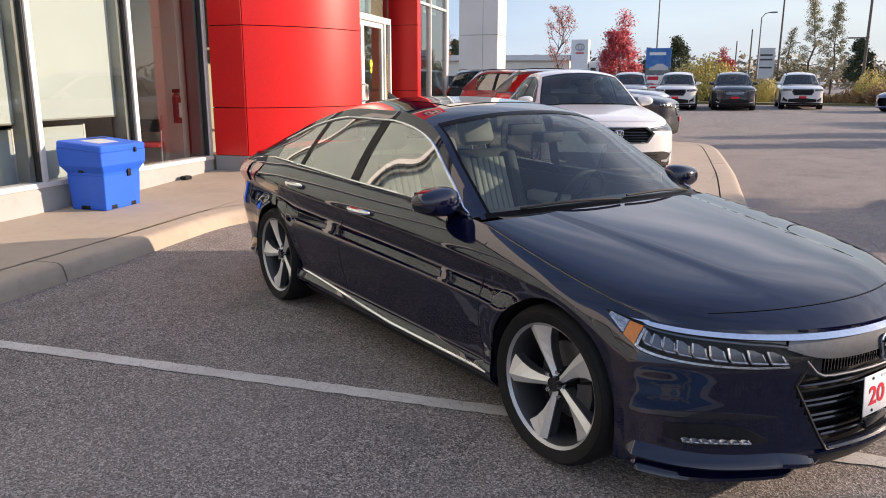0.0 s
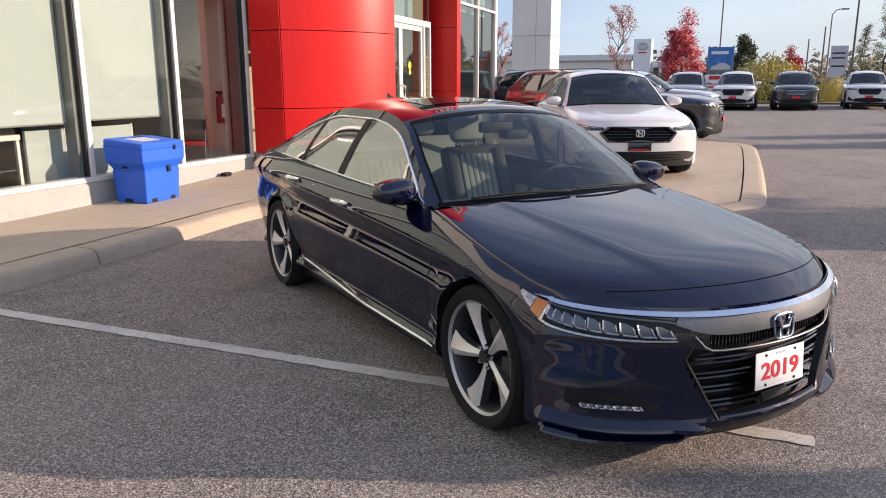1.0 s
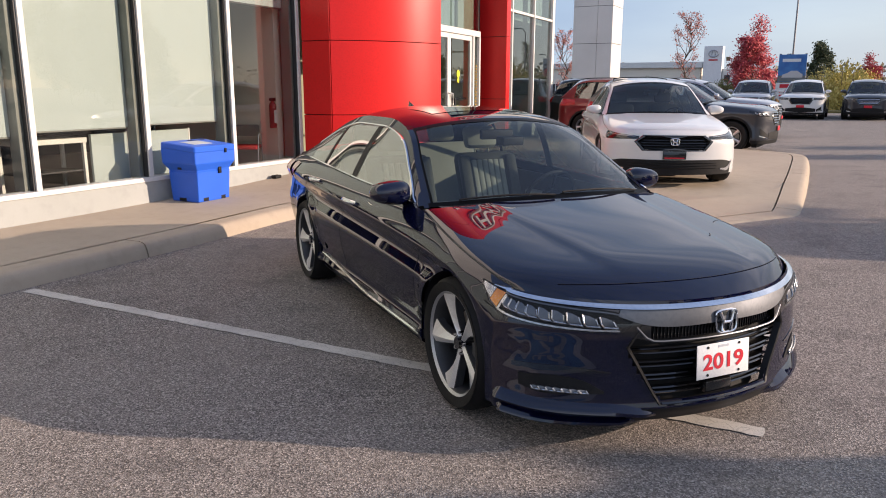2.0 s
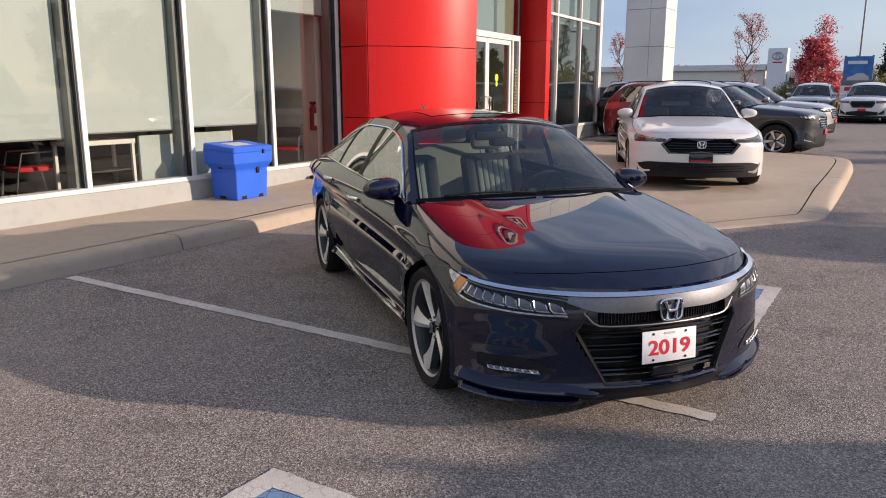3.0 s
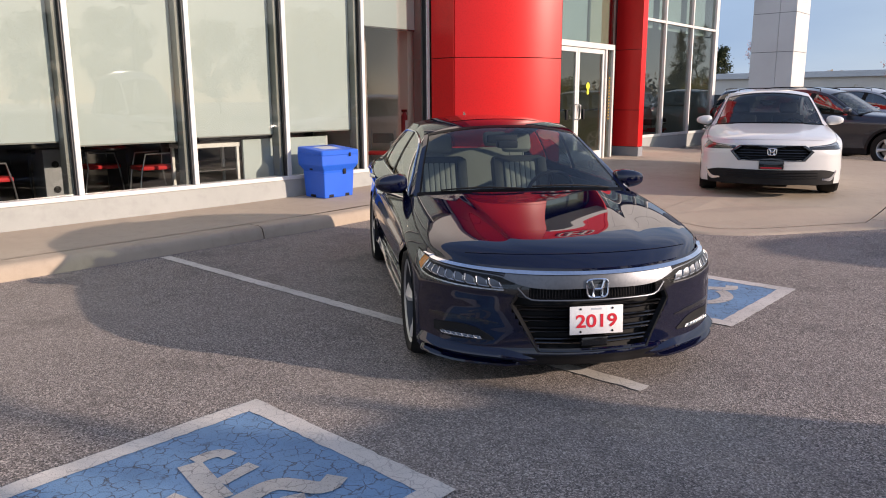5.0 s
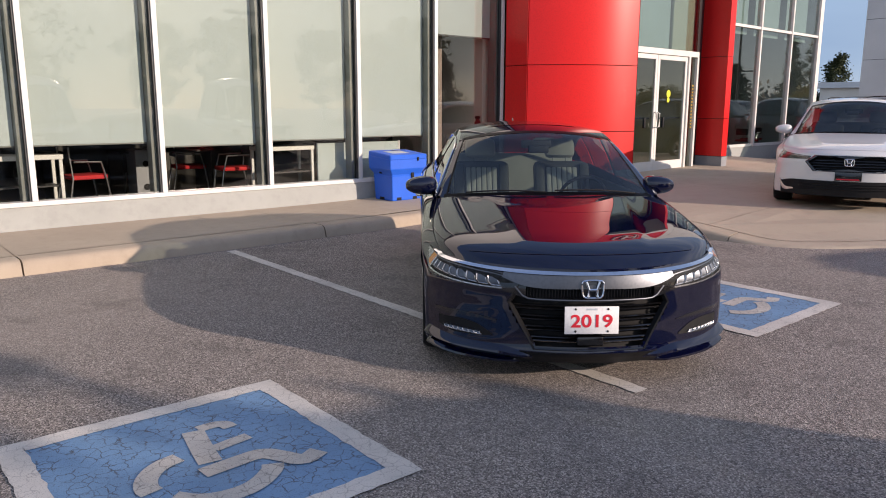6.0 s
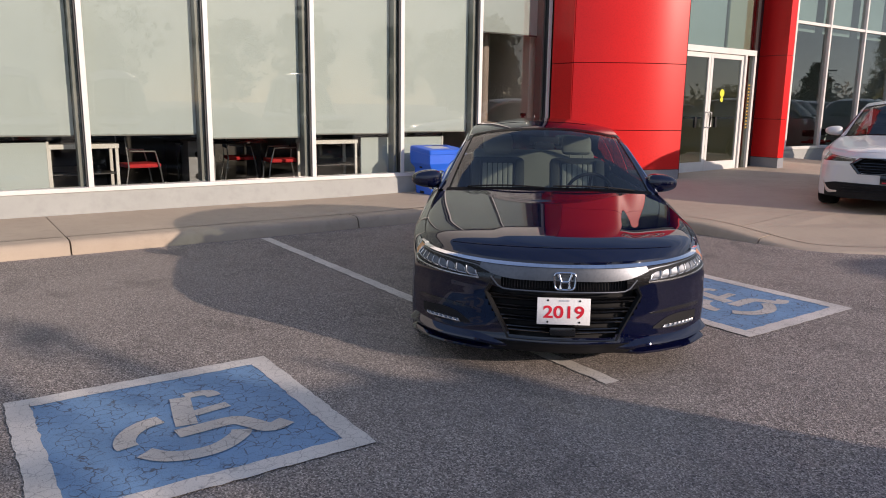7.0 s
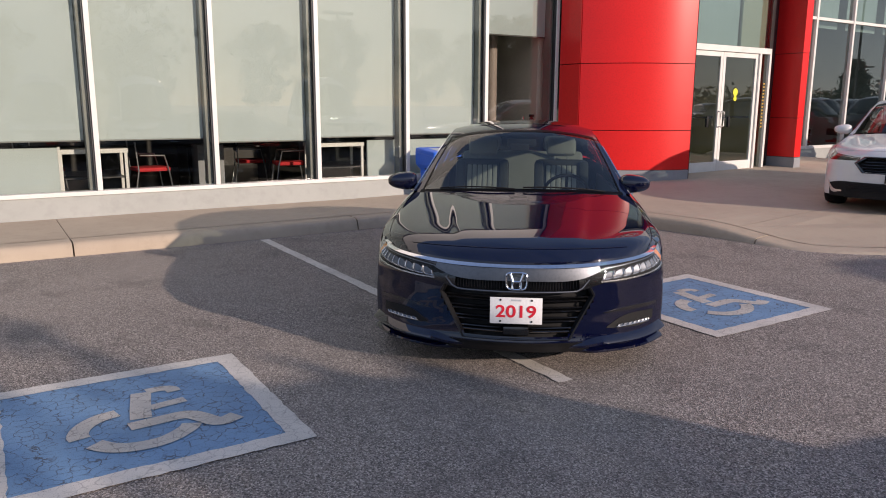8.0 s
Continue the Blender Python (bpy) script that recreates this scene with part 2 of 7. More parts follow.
def glass(name, tint, plain=0.05, rough=0.0):
    """A pane: lets tinted light through and mirrors more at a glancing angle."""
    n = Nodes(name)
    tr = n.add("ShaderNodeBsdfTransparent", Color=(*tint, 1))
    gl = n.add("ShaderNodeBsdfGlossy", Roughness=rough)
    lw = n.add("ShaderNodeLayerWeight", Blend=0.5)
    pw = n.t.nodes.new("ShaderNodeMath")
    pw.operation = "POWER"
    pw.inputs[1].default_value = 4.5
    n.link(lw.outputs["Facing"], pw.inputs[0])
    ml = n.t.nodes.new("ShaderNodeMath")
    ml.operation = "MULTIPLY_ADD"
    ml.inputs[1].default_value, ml.inputs[2].default_value = 1 - plain, plain
    n.link(pw.outputs[0], ml.inputs[0])
    mx = n.t.nodes.new("ShaderNodeMixShader")
    n.link(ml.outputs[0], mx.inputs[0])
    n.link(tr.outputs[0], mx.inputs[1])
    n.link(gl.outputs[0], mx.inputs[2])
    n.link(mx.outputs[0], n.out.inputs["Surface"])
    return n.mat


def asphalt():
    n = Nodes("asphalt")
    v = n.coords()
    stones = n.add("ShaderNodeTexVoronoi", Scale=150.0)
    n.link(v, stones.inputs["Vector"])
    grit = n.noise(v, 260, 2)
    patch = n.noise(v, 0.35, 6, 0.6)
    stain = n.noise(v, 1.7, 6, 0.65)
    sep = n.t.nodes.new("ShaderNodeSeparateColor")
    n.link(stones.outputs["Color"], sep.inputs[0])
    c = n.ramp(sep.outputs[0], [(0.0, (0.052, 0.045, 0.042)), (0.42, (0.198, 0.172, 0.154)), (0.80, (0.350, 0.307, 0.277)), (1.0, (0.62, 0.545, 0.49))])
    c = n.mix(c, (0.05, 0.047, 0.047), n.ramp(grit, [(0.5, (0, 0, 0)), (0.72, (0.5, 0.5, 0.5))]))
    c = n.mix(c, (0.36, 0.31, 0.27), n.ramp(patch, [(0.42, (0, 0, 0)), (0.68, (0.4, 0.4, 0.4))]))
    c = n.mix(c, (0.06, 0.056, 0.056), n.ramp(stain, [(0.52, (0, 0, 0)), (0.74, (0.5, 0.5, 0.5))]))
    b1 = n.bump(stones.outputs["Distance"], 0.7, 0.005)
    b2 = n.add("ShaderNodeBump", Strength=0.4, Distance=0.003)
    n.link(grit, b2.inputs["Height"])
    n.link(b1, b2.inputs["Normal"])
    return n.principled(c, 0.85, 0, b2.outputs[0], Specular_IOR_Level=0.35)


def road_paint(name, colour, wear):
    """Worn paint on asphalt: stones break through it and cracks run in it."""
    n = Nodes(name)
    v = n.coords()
    crack = n.add("ShaderNodeTexVoronoi", Scale=17.0)
    crack.feature = "DISTANCE_TO_EDGE"
    warp = n.add("ShaderNodeTexNoise", Scale=14.0, Detail=4.0)
    n.link(v, warp.inputs["Vector"])
    wv = n.mix(v, warp.outputs["Color"], 0.06)
    n.link(wv, crack.inputs["Vector"])
    big = n.noise(v, 2.2, 6)
    gate = n.noise(v, 9.0, 4)
    fine = n.noise(v, 150, 3)
    dark = tuple(k * 0.72 for k in colour)
    c = n.mix(colour, dark, n.ramp(big, [(0.4, (0, 0, 0)), (0.7, (0.8, 0.8, 0.8))]))
    lines = n.ramp(crack.outputs["Distance"], [(0.0, (wear, wear, wear)), (0.06, (0, 0, 0))])
    lines = n.mix(lines, (0, 0, 0), n.ramp(gate, [(0.46, (0, 0, 0)), (0.60, (1, 1, 1))]))
    c = n.mix(c, (0.05, 0.05, 0.055), lines)
    c = n.mix(c, (0.07, 0.066, 0.062), n.ramp(fine, [(0.58, (0, 0, 0)), (0.72, (0.75, 0.75, 0.75))]))
    return n.principled(c, 0.75, 0, n.bump(fine, 0.5, 0.004))


def concrete(name, a, b):
    n = Nodes(name)
    v = n.coords()
    big = n.noise(v, 0.9, 6, 0.6)
    mid = n.noise(v, 7, 5, 0.6)
    fine = n.noise(v, 180, 3)
    info = n.t.nodes.new("ShaderNodeObjectInfo")
    c = n.ramp(big, [(0.3, a), (0.7, b)])
    c = n.mix(c, tuple(k * 0.7 for k in a), n.ramp(mid, [(0.5, (0, 0, 0)), (0.8, (0.45, 0.45, 0.45))]))
    c = n.mix(c, tuple(k * 0.6 for k in a), n.ramp(fine, [(0.52, (0, 0, 0)), (0.8, (0.5, 0.5, 0.5))]))
    c = n.mix(c, tuple(k * 0.9 for k in b), n.ramp(info.outputs["Random"], [(0.0, (0, 0, 0)), (1.0, (0.45, 0.45, 0.45))]))
    return n.principled(c, 0.85, 0, n.bump(fine, 0.3, 0.003), Specular_IOR_Level=0.3)


ASPHALT = asphalt()
CONCRETE = concrete("pavement concrete", (0.385, 0.315, 0.243), (0.475, 0.395, 0.308))
BASE_WALL = concrete("wall base", (0.345, 0.358, 0.342), (0.41, 0.424, 0.408))
WHITE_LINE = road_paint("white road paint", (0.64, 0.60, 0.55), 0.4)
SIGN_PAINT = road_paint("buff road paint", (0.53, 0.50, 0.455), 0.6)
BLUE_BOX = road_paint("blue road paint", (0.15, 0.29, 0.47), 0.95)
NAVY = paint("dark blue car paint", (0.0012, 0.0021, 0.0155), 0.5, 0.45, 0.0, 1.0, 0.0, 1.66)
WHITE_PAINT = paint("white car paint", (0.66, 0.66, 0.65), 0.1, 0.3)
RED_PAINT = paint("red car paint", (0.22, 0.012, 0.016), 0.3, 0.3, 0.3)
GREY_PAINT = paint("grey car paint", (0.035, 0.037, 0.046), 0.4, 0.35, 0.5)
SILVER_PAINT = paint("silver car paint", (0.42, 0.43, 0.45), 0.4, 0.3, 0.5)
BLACK_PAINT = paint("black car paint", (0.008, 0.008, 0.009), 0.1, 0.3)
BLUE_PAINT = paint("blue car paint", (0.02, 0.035, 0.14), 0.3, 0.3, 0.3)
RED_PANEL = mottled("red metal cladding", (0.68, 0.014, 0.013), (0.74, 0.017, 0.016), 0.8, 0.34, 0.015, 40, Specular_IOR_Level=0.4)
PLINTH = mottled("grey plinth metal", (0.22, 0.23, 0.25), (0.30, 0.31, 0.33), 2.0, 0.5, 0.05)
WHITE_FRAME = mottled("white aluminium", (0.64, 0.63, 0.60), (0.74, 0.73, 0.70), 3.0, 0.4, 0.03)
DARK_FRAME = mottled("dark frame", (0.02, 0.02, 0.022), (0.035, 0.035, 0.037), 3.0, 0.5, 0.03)
WHITE_PANEL = mottled("white metal panel", (0.62, 0.62, 0.60), (0.72, 0.72, 0.70), 0.7, 0.45, 0.03)
BLIND = mottled("roller blind cloth", (0.435, 0.50, 0.50), (0.48, 0.545, 0.545), 1.2, 0.9, 0.2, 220)
INNER_WALL = mottled("inner plaster", (0.74, 0.68, 0.60), (0.80, 0.74, 0.66), 1.0, 0.8)
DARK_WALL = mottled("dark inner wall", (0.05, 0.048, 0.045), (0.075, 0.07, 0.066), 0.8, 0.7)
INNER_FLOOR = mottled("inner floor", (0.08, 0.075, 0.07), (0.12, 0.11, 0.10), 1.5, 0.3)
CEILING = mottled("ceiling board", (0.30, 0.30, 0.29), (0.36, 0.36, 0.35), 1.0, 0.8)
BLUE_PLASTIC = mottled("blue moulded plastic", (0.005, 0.105, 0.62), (0.008, 0.122, 0.68), 2.5, 0.45, 0.08, 120)
LABEL_GREY = mottled("pale label", (0.42, 0.46, 0.52), (0.55, 0.58, 0.60), 14.0, 0.6)
SEAT_SHADED = mottled("shaded grey seat leather", (0.075, 0.074, 0.070), (0.10, 0.098, 0.092), 6.0, 0.55, 0.1)
RUBBER = mottled("tyre rubber", (0.006, 0.006, 0.006), (0.011, 0.0105, 0.010), 6.0, 0.7, 0.3, 140, Specular_IOR_Level=0.3)
BLACK_GLOSS = paint("gloss black plastic", (0.006, 0.006, 0.007), 0.0, 0.2)
FRIT = mottled("fired black border", (0.002, 0.002, 0.0024), (0.004, 0.004, 0.0046), 8.0, 0.35, 0.02, Specular_IOR_Level=0.08)
BLACK_MATT = mottled("matt black plastic", (0.007, 0.007, 0.008), (0.014, 0.014, 0.015), 8.0, 0.65, 0.1, Specular_IOR_Level=0.25)
CHROME = mottled("chrome", (0.72, 0.73, 0.76), (0.80, 0.81, 0.84), 4.0, 0.10, 0.01, 60, 1.0)
DARK_CHROME = mottled("dark chrome", (0.125, 0.135, 0.155), (0.16, 0.17, 0.19), 4.0, 0.42, 0.01, 60, 1.0)
ALLOY = mottled("machined alloy", (0.68, 0.67, 0.65), (0.77, 0.76, 0.74), 6.0, 0.36, 0.05, 200, 0.55)
RIM_GREY = mottled("satin rim edge", (0.40, 0.40, 0.40), (0.50, 0.50, 0.50), 6.0, 0.35, 0.03, 120, 0.7)
DARK_ALLOY = mottled("dark painted alloy", (0.03, 0.03, 0.032), (0.045, 0.045, 0.047), 6.0, 0.4, 0.03)
BRAKE = mottled("brake steel", (0.20, 0.19, 0.18), (0.30, 0.29, 0.28), 12.0, 0.4, 0.1, 90, 0.8)
CAR_GLASS = glass("car glass", (0.78, 0.87, 0.85), 0.075)
SHINY_GLASS = glass("mirroring side glass", (0.36, 0.42, 0.39), 0.42)
REAR_GLASS = glass("dark rear glass", (0.08, 0.10, 0.095), 0.06)
SIDE_GLASS = glass("tinted side glass", (0.26, 0.30, 0.28), 0.20)
LENS = glass("clear lens", (0.90, 0.91, 0.92), 0.012)
PANE = glass("shop window glass", (0.93, 0.94, 0.92), 0.045)
VESTIBULE = mottled("olive plaster", (0.44, 0.43, 0.33), (0.52, 0.51, 0.40), 1.2, 0.8)
JAMB_GREY = mottled("grey anodised frame", (0.17, 0.18, 0.17), (0.22, 0.23, 0.22), 3.0, 0.5, 0.05)
PANE_CLEAR = glass("clear window glass", (0.88, 0.90, 0.85), 0.11)
PANE_SKY = glass("coated upper glass", (0.80, 0.86, 0.84), 0.16)
PANE_DARK = glass("uncovered window glass", (0.90, 0.91, 0.89), 0.085)
LED = mottled("lamp reflector", (0.30, 0.30, 0.31), (0.72, 0.72, 0.73), 45.0, 0.20, 0.3, 120, 0.8)
AMBER = mottled("amber lens", (0.75, 0.20, 0.01), (0.85, 0.26, 0.02), 20.0, 0.15, 0.1, 120, Coat_Weight=1.0)
TAIL_RED = mottled("red lamp lens", (0.45, 0.008, 0.012), (0.55, 0.012, 0.02), 20.0, 0.12, 0.1, 120, Coat_Weight=1.0)
PLATE_WHITE = mottled("plate white", (0.74, 0.74, 0.74), (0.80, 0.80, 0.80), 6.0, 0.5, 0.02)
PLATE_RED = mottled("plate red", (0.62, 0.012, 0.03), (0.66, 0.016, 0.035), 6.0, 0.5, 0.02)
CREAM_SEAT = mottled("ivory leather", (0.50, 0.48, 0.43), (0.57, 0.545, 0.49), 5.0, 0.55, 0.2, 160)
DARK_TRIM = mottled("dark cabin trim", (0.03, 0.03, 0.033), (0.05, 0.05, 0.053), 5.0, 0.7, 0.2, 120)
RED_SEAT = mottled("red seat cloth", (0.55, 0.02, 0.025), (0.62, 0.03, 0.03), 6.0, 0.8, 0.2, 200)
STEEL = mottled("brushed steel tube", (0.42, 0.42, 0.43), (0.52, 0.52, 0.53), 5.0, 0.3, 0.05, 150, 0.9)
POLE = mottled("galvanised pole", (0.20, 0.20, 0.21), (0.28, 0.28, 0.29), 2.0, 0.5, 0.05, 60, 0.5)
WOOD_POLE = mottled("weathered timber pole", (0.12, 0.10, 0.08), (0.18, 0.15, 0.12), 3.0, 0.85)
YELLOW = mottled("yellow sticker", (0.62, 0.62, 0.03), (0.70, 0.70, 0.05), 12.0, 0.5)
# ---------------------------------------------------------------- cars
# Each car stands in its own frame: x forward, y to its left, z up, the origin on the ground under the front axle.
SEDAN = dict(
    wheelbase=2.84, axle=-0.032, wheel=0.335, rim=0.267, arch=0.366, track=0.795, half=0.93, xs=0.375, xsr=-3.38, corner=0.006,
    shoulder=[(-4.0, (0.60, 0.97)), (-3.7, (0.70, 0.985)), (-3.4, (0.755, 1.0)), (-3.0, (0.785, 1.0)), (-2.6, (0.80, 0.99)), (-1.8, (0.808, 0.966)),
              (-0.85, (0.81, 0.938)), (-0.6, (0.82, 0.915)), (-0.3, (0.846, 0.862)), (0.0, (0.858, 0.805)), (0.15, (0.852, 0.775)), (0.27, (0.838, 0.748)), (0.375, (0.800, 0.718))],
    crease=[(-3.4, 0.87), (-2.8, 0.845), (-1.8, 0.815), (-1.0, 0.79), (-0.47, 0.765), (-0.2, 0.750), (0.0, 0.735), (0.2, 0.66), (0.375, 0.56)],
    plan=[(-3.5, 0.955), (-2.9, 0.99), (-2.0, 1.0), (-0.3, 1.0), (0.1, 0.990), (0.375, 0.966)],
    flank=[(0.0, 0.0), (0.05, -0.014), (0.13, -0.034), (0.20, -0.028), (0.28, -0.010), (0.36, -0.008), (0.50, -0.017), (0.62, -0.034), (0.73, -0.052), (0.80, -0.056), (0.87, -0.026), (0.91, -0.032), (1.0, -0.085), (1.2, -0.10)],
    rocker=0.185, low=0.175, top=(0.695, 0.715), sweep=1.5,
    front=[(0.15, 0.80), (0.195, 0.835), (0.225, 0.858), (0.25, 0.850), (0.35, 0.838), (0.5, 0.838), (0.6, 0.832), (0.69, 0.812)],
    hood=[(0.0, 0.695), (0.04, 0.738), (0.09, 0.770), (0.15, 0.795), (0.22, 0.814), (0.414, 0.852), (0.65, 0.896), (1.0, 0.955)], cowl=(-0.45, -0.62),
    rail=[(0.0, (-0.64, 0.79, 0.92)), (0.18, (-0.97, 0.705, 1.125)), (0.33, (-1.32, 0.612, 1.315)), (0.45, (-1.7, 0.588, 1.378)), (0.6, (-2.15, 0.582, 1.378)),
          (0.72, (-2.6, 0.59, 1.318)), (0.85, (-3.05, 0.62, 1.19)), (1.0, (-3.56, 0.66, 1.03))],
    spine=[(0.0, (-0.45, 0.955)), (0.18, (-0.84, 1.18)), (0.33, (-1.22, 1.385)), (0.45, (-1.65, 1.44)), (0.6, (-2.15, 1.45)), (0.72, (-2.65, 1.40)), (0.85, (-3.1, 1.25)), (1.0, (-3.56, 1.06))],
    roof=(0.325, 0.74), foot=[(-3.56, -3.42), (-3.02, -3.06), (-2.44, -2.58), (-1.75, -1.85), (-1.0, -1.08), (-0.64, -0.64)],
    windows=[(-0.69, -1.71), (-1.79, -2.44), (-2.49, -3.02)], doors=(-0.475, -1.85, -2.66),
    rear=[(0.2, -3.92), (0.5, -4.00), (0.7, -4.02), (0.9, -3.98), (1.0, -3.90)], deck=1.04, rear_glass=0.86)
SUV = dict(
    wheelbase=2.66, wheel=0.36, rim=0.235, arch=0.405, track=0.79, half=0.925, xs=0.42, xsr=-3.10,
    shoulder=[(-3.7, (0.70, 1.10)), (-3.1, (0.79, 1.12)), (-2.4, (0.81, 1.11)), (-1.6, (0.815, 1.08)), (-0.8, (0.82, 1.05)), (-0.5, (0.835, 1.02)), (0.0, (0.855, 0.98)), (0.42, (0.85, 0.93))],
    crease=[(-3.1, 0.93), (-2.0, 0.90), (-1.0, 0.88), (-0.3, 0.87), (0.42, 0.86)],
    plan=[(-3.3, 0.96), (-2.6, 0.995), (-0.3, 1.0), (0.42, 0.955)],
    rocker=0.25, low=0.22, top=(0.93, 0.93),
    front=[(0.2, 0.80), (0.3, 0.83), (0.6, 0.84), (0.8, 0.83), (0.93, 0.79)],
    hood=[(0.0, 0.93), (0.06, 0.975), (0.2, 1.03), (0.5, 1.075), (1.0, 1.12)], cowl=(-0.5, -0.62),
    rail=[(0.0, (-0.68, 0.80, 1.06)), (0.18, (-1.0, 0.73, 1.28)), (0.33, (-1.35, 0.65, 1.50)), (0.45, (-1.75, 0.625, 1.595)), (0.6, (-2.3, 0.62, 1.61)),
          (0.75, (-2.85, 0.63, 1.57)), (0.88, (-3.15, 0.67, 1.38)), (1.0, (-3.42, 0.73, 1.12))],
    spine=[(0.0, (-0.5, 1.12)), (0.18, (-0.86, 1.34)), (0.33, (-1.25, 1.56)), (0.45, (-1.7, 1.66)), (0.6, (-2.3, 1.68)), (0.75, (-3.0, 1.63)), (0.88, (-3.25, 1.42)), (1.0, (-3.5, 1.14))],
    roof=(0.325, 0.77), foot=[(-3.42, -3.42), (-2.85, -2.92), (-1.6, -1.72), (-1.0, -1.06), (-0.68, -0.68)],
    windows=[(-0.85, -1.60), (-1.70, -2.35), (-2.43, -2.95)], doors=(-0.5, -1.70, -2.50),
    rear=[(0.2, -3.55), (0.5, -3.62), (0.9, -3.60), (1.12, -3.52)], deck=1.14, rear_glass=0.9)


class Shell:
    """The surfaces of one kind of car body."""

    def __init__(self, s):
        self.s = s
        fx = s.get("axle", 0.0)
        self.axles = (fx, fx - s["wheelbase"])
        self.archs = tuple((x, s["wheel"]) for x in self.axles)

    def side(self, x, z, out=0.0):
        s = self.s
        ysh, zsh = curve_at(s["shoulder"], x)
        w = s["half"] * curve_at(s["plan"], x)
        zc = curve_at(s["crease"], x)
        if z < zc:
            t = min(1.2, (zc - z) / (zc - s["rocker"]))
            if "flank" in s:
                y = w + curve_at(s["flank"], t) * (1 - 0.92 * smooth(-0.05, 0.34, x))
            else:
                y = w - 0.028 * math.sin(min(1, t * 1.2) * math.pi) ** 0.7 - 0.026 * t**2.4
        else:
            t = min(1.0, (z - zc) / max(0.02, zsh - zc))
            y = lerp(w, ysh, t**1.9)
        for cx, cz in self.archs:
            d = math.hypot(x - cx, z - cz) - s["arch"]
            y += 0.012 * math.exp(-((d - 0.01) / 0.06) ** 2) * (1 - 0.6 * smooth(zc - 0.02, zc + 0.05, z))
        return Vector((x, y + out, z))

    def nose(self, w, z, out=0.0):
        """Round the front: w = 0 at the centre, 1 where the side begins, beyond that along the side."""
        s = self.s
        xs = s["xs"]
        if w > 1:
            return self.side(xs - (w - 1) * 0.6, z, out)
        th = w * math.pi / 2
        ys = self.side(xs, z).y
        xf = curve_at(s["front"], z)
        if s.get("corner"):
            # an upright edge at the bumper's corner, below the lamps
            out -= s["corner"] * smooth(0.66, 0.74, w) * (1 - smooth(0.80, 1.0, w)) * smooth(0.24, 0.34, z) * (1 - smooth(0.50, 0.58, z))
        return Vector((xs + (xf - xs + out) * math.cos(th) ** s.get("sweep", 1.0), (ys + out) * math.sin(th), z))

    def nose_y(self, y, z, out=0.0):
        """The front at a sideways place y, either sign."""
        ys = self.side(self.s["xs"], z).y
        p = self.nose(math.asin(min(1, abs(y) / ys)) / (math.pi / 2), z, out)
        return Vector((p.x, math.copysign(p.y, y), p.z))

    def nose_top(self, w):
        return lerp(self.s["top"][0], self.s["top"][1], min(1, w) ** 1.5)

    def tail(self, w, z, out=0.0):
        s = self.s
        th = w * math.pi / 2
        xs = s["xsr"]
        ys = self.side(xs, min(z, curve_at(s["shoulder"], xs)[1])).y
        xr = curve_at(s["rear"], z)
        return Vector((xs + (xr - xs - out) * math.cos(th) ** 0.75, (ys + out) * math.sin(th) ** 0.9, z))

    def hood(self, u, v, out=0.0):
        s = self.s
        th = u * math.pi / 2
        c0 = self.nose(u, self.nose_top(u))
        x1 = lerp(s["cowl"][0], s["cowl"][1], u * u)
        xe = lerp(s["xs"], s["cowl"][1], v)
        ye, ze = curve_at(s["shoulder"], xe)
        zc = curve_at(s["hood"], v)
        y = ye * math.sin(th)
        z = ze + (zc - ze) * (1 - u**2.6)
        yc = lerp(0.36, 0.50, v)
        z += 0.0085 * smooth(0.0, 0.3, v) / (1 + math.exp((y - yc) / 0.018)) - 0.006
        return Vector((lerp(c0.x, x1, v), y, z + out))

    def deck(self, u, v):
        s = self.s
        th = u * math.pi / 2
        ztop = curve_at(s["shoulder"], s["xsr"])[1] - 0.004
        c1 = self.tail(u, ztop)
        x0 = lerp(s["spine"][-1][1][0] + 0.12, s["xsr"] + 0.35, u * u)
        xe = lerp(s["xsr"] + 0.35, s["xsr"], v)
        ye, ze = curve_at(s["shoulder"], xe)
        zc = lerp(s["deck"], ztop + 0.01, v * v)
        return Vector((lerp(x0, c1.x, v), lerp(ye * math.sin(th), c1.y, v), lerp(ze, zc, 1 - u**2.6)))

    def top(self, v, k, out=0.0):
        """The upper shell: v from the cowl to the tail, k from -1 to 1 across."""
        e = curve_at(self.s["rail"], v)
        c = curve_at(self.s["spine"], v)
        q = abs(k) ** 2.3
        return Vector((lerp(c[0], e[0], q), k * e[1], lerp(c[1], e[2], q) + out))

    def flank(self, xe, t, out=0.0):
        """The side of the cabin: t = 0 at the belt, 1 at the roof rail."""
        rail = self.s["rail"]
        lo, hi = 0.0, 1.0
        for _ in range(24):
            mid = (lo + hi) / 2
            if curve_at(rail, mid)[0] > xe:
                lo = mid
            else:
                hi = mid
        e = curve_at(rail, lo)
        xb = curve_at(self.s["foot"], xe)
        yb, zb = curve_at(self.s["shoulder"], xb)
        p = Vector((lerp(xb, e[0], t), lerp(yb, e[1], t) + 0.016 * math.sin(math.pi * t) + out, lerp(zb, e[2], t)))
        return p

    def tall(self, xe):
        return self.flank(xe, 1).z - self.flank(xe, 0).z


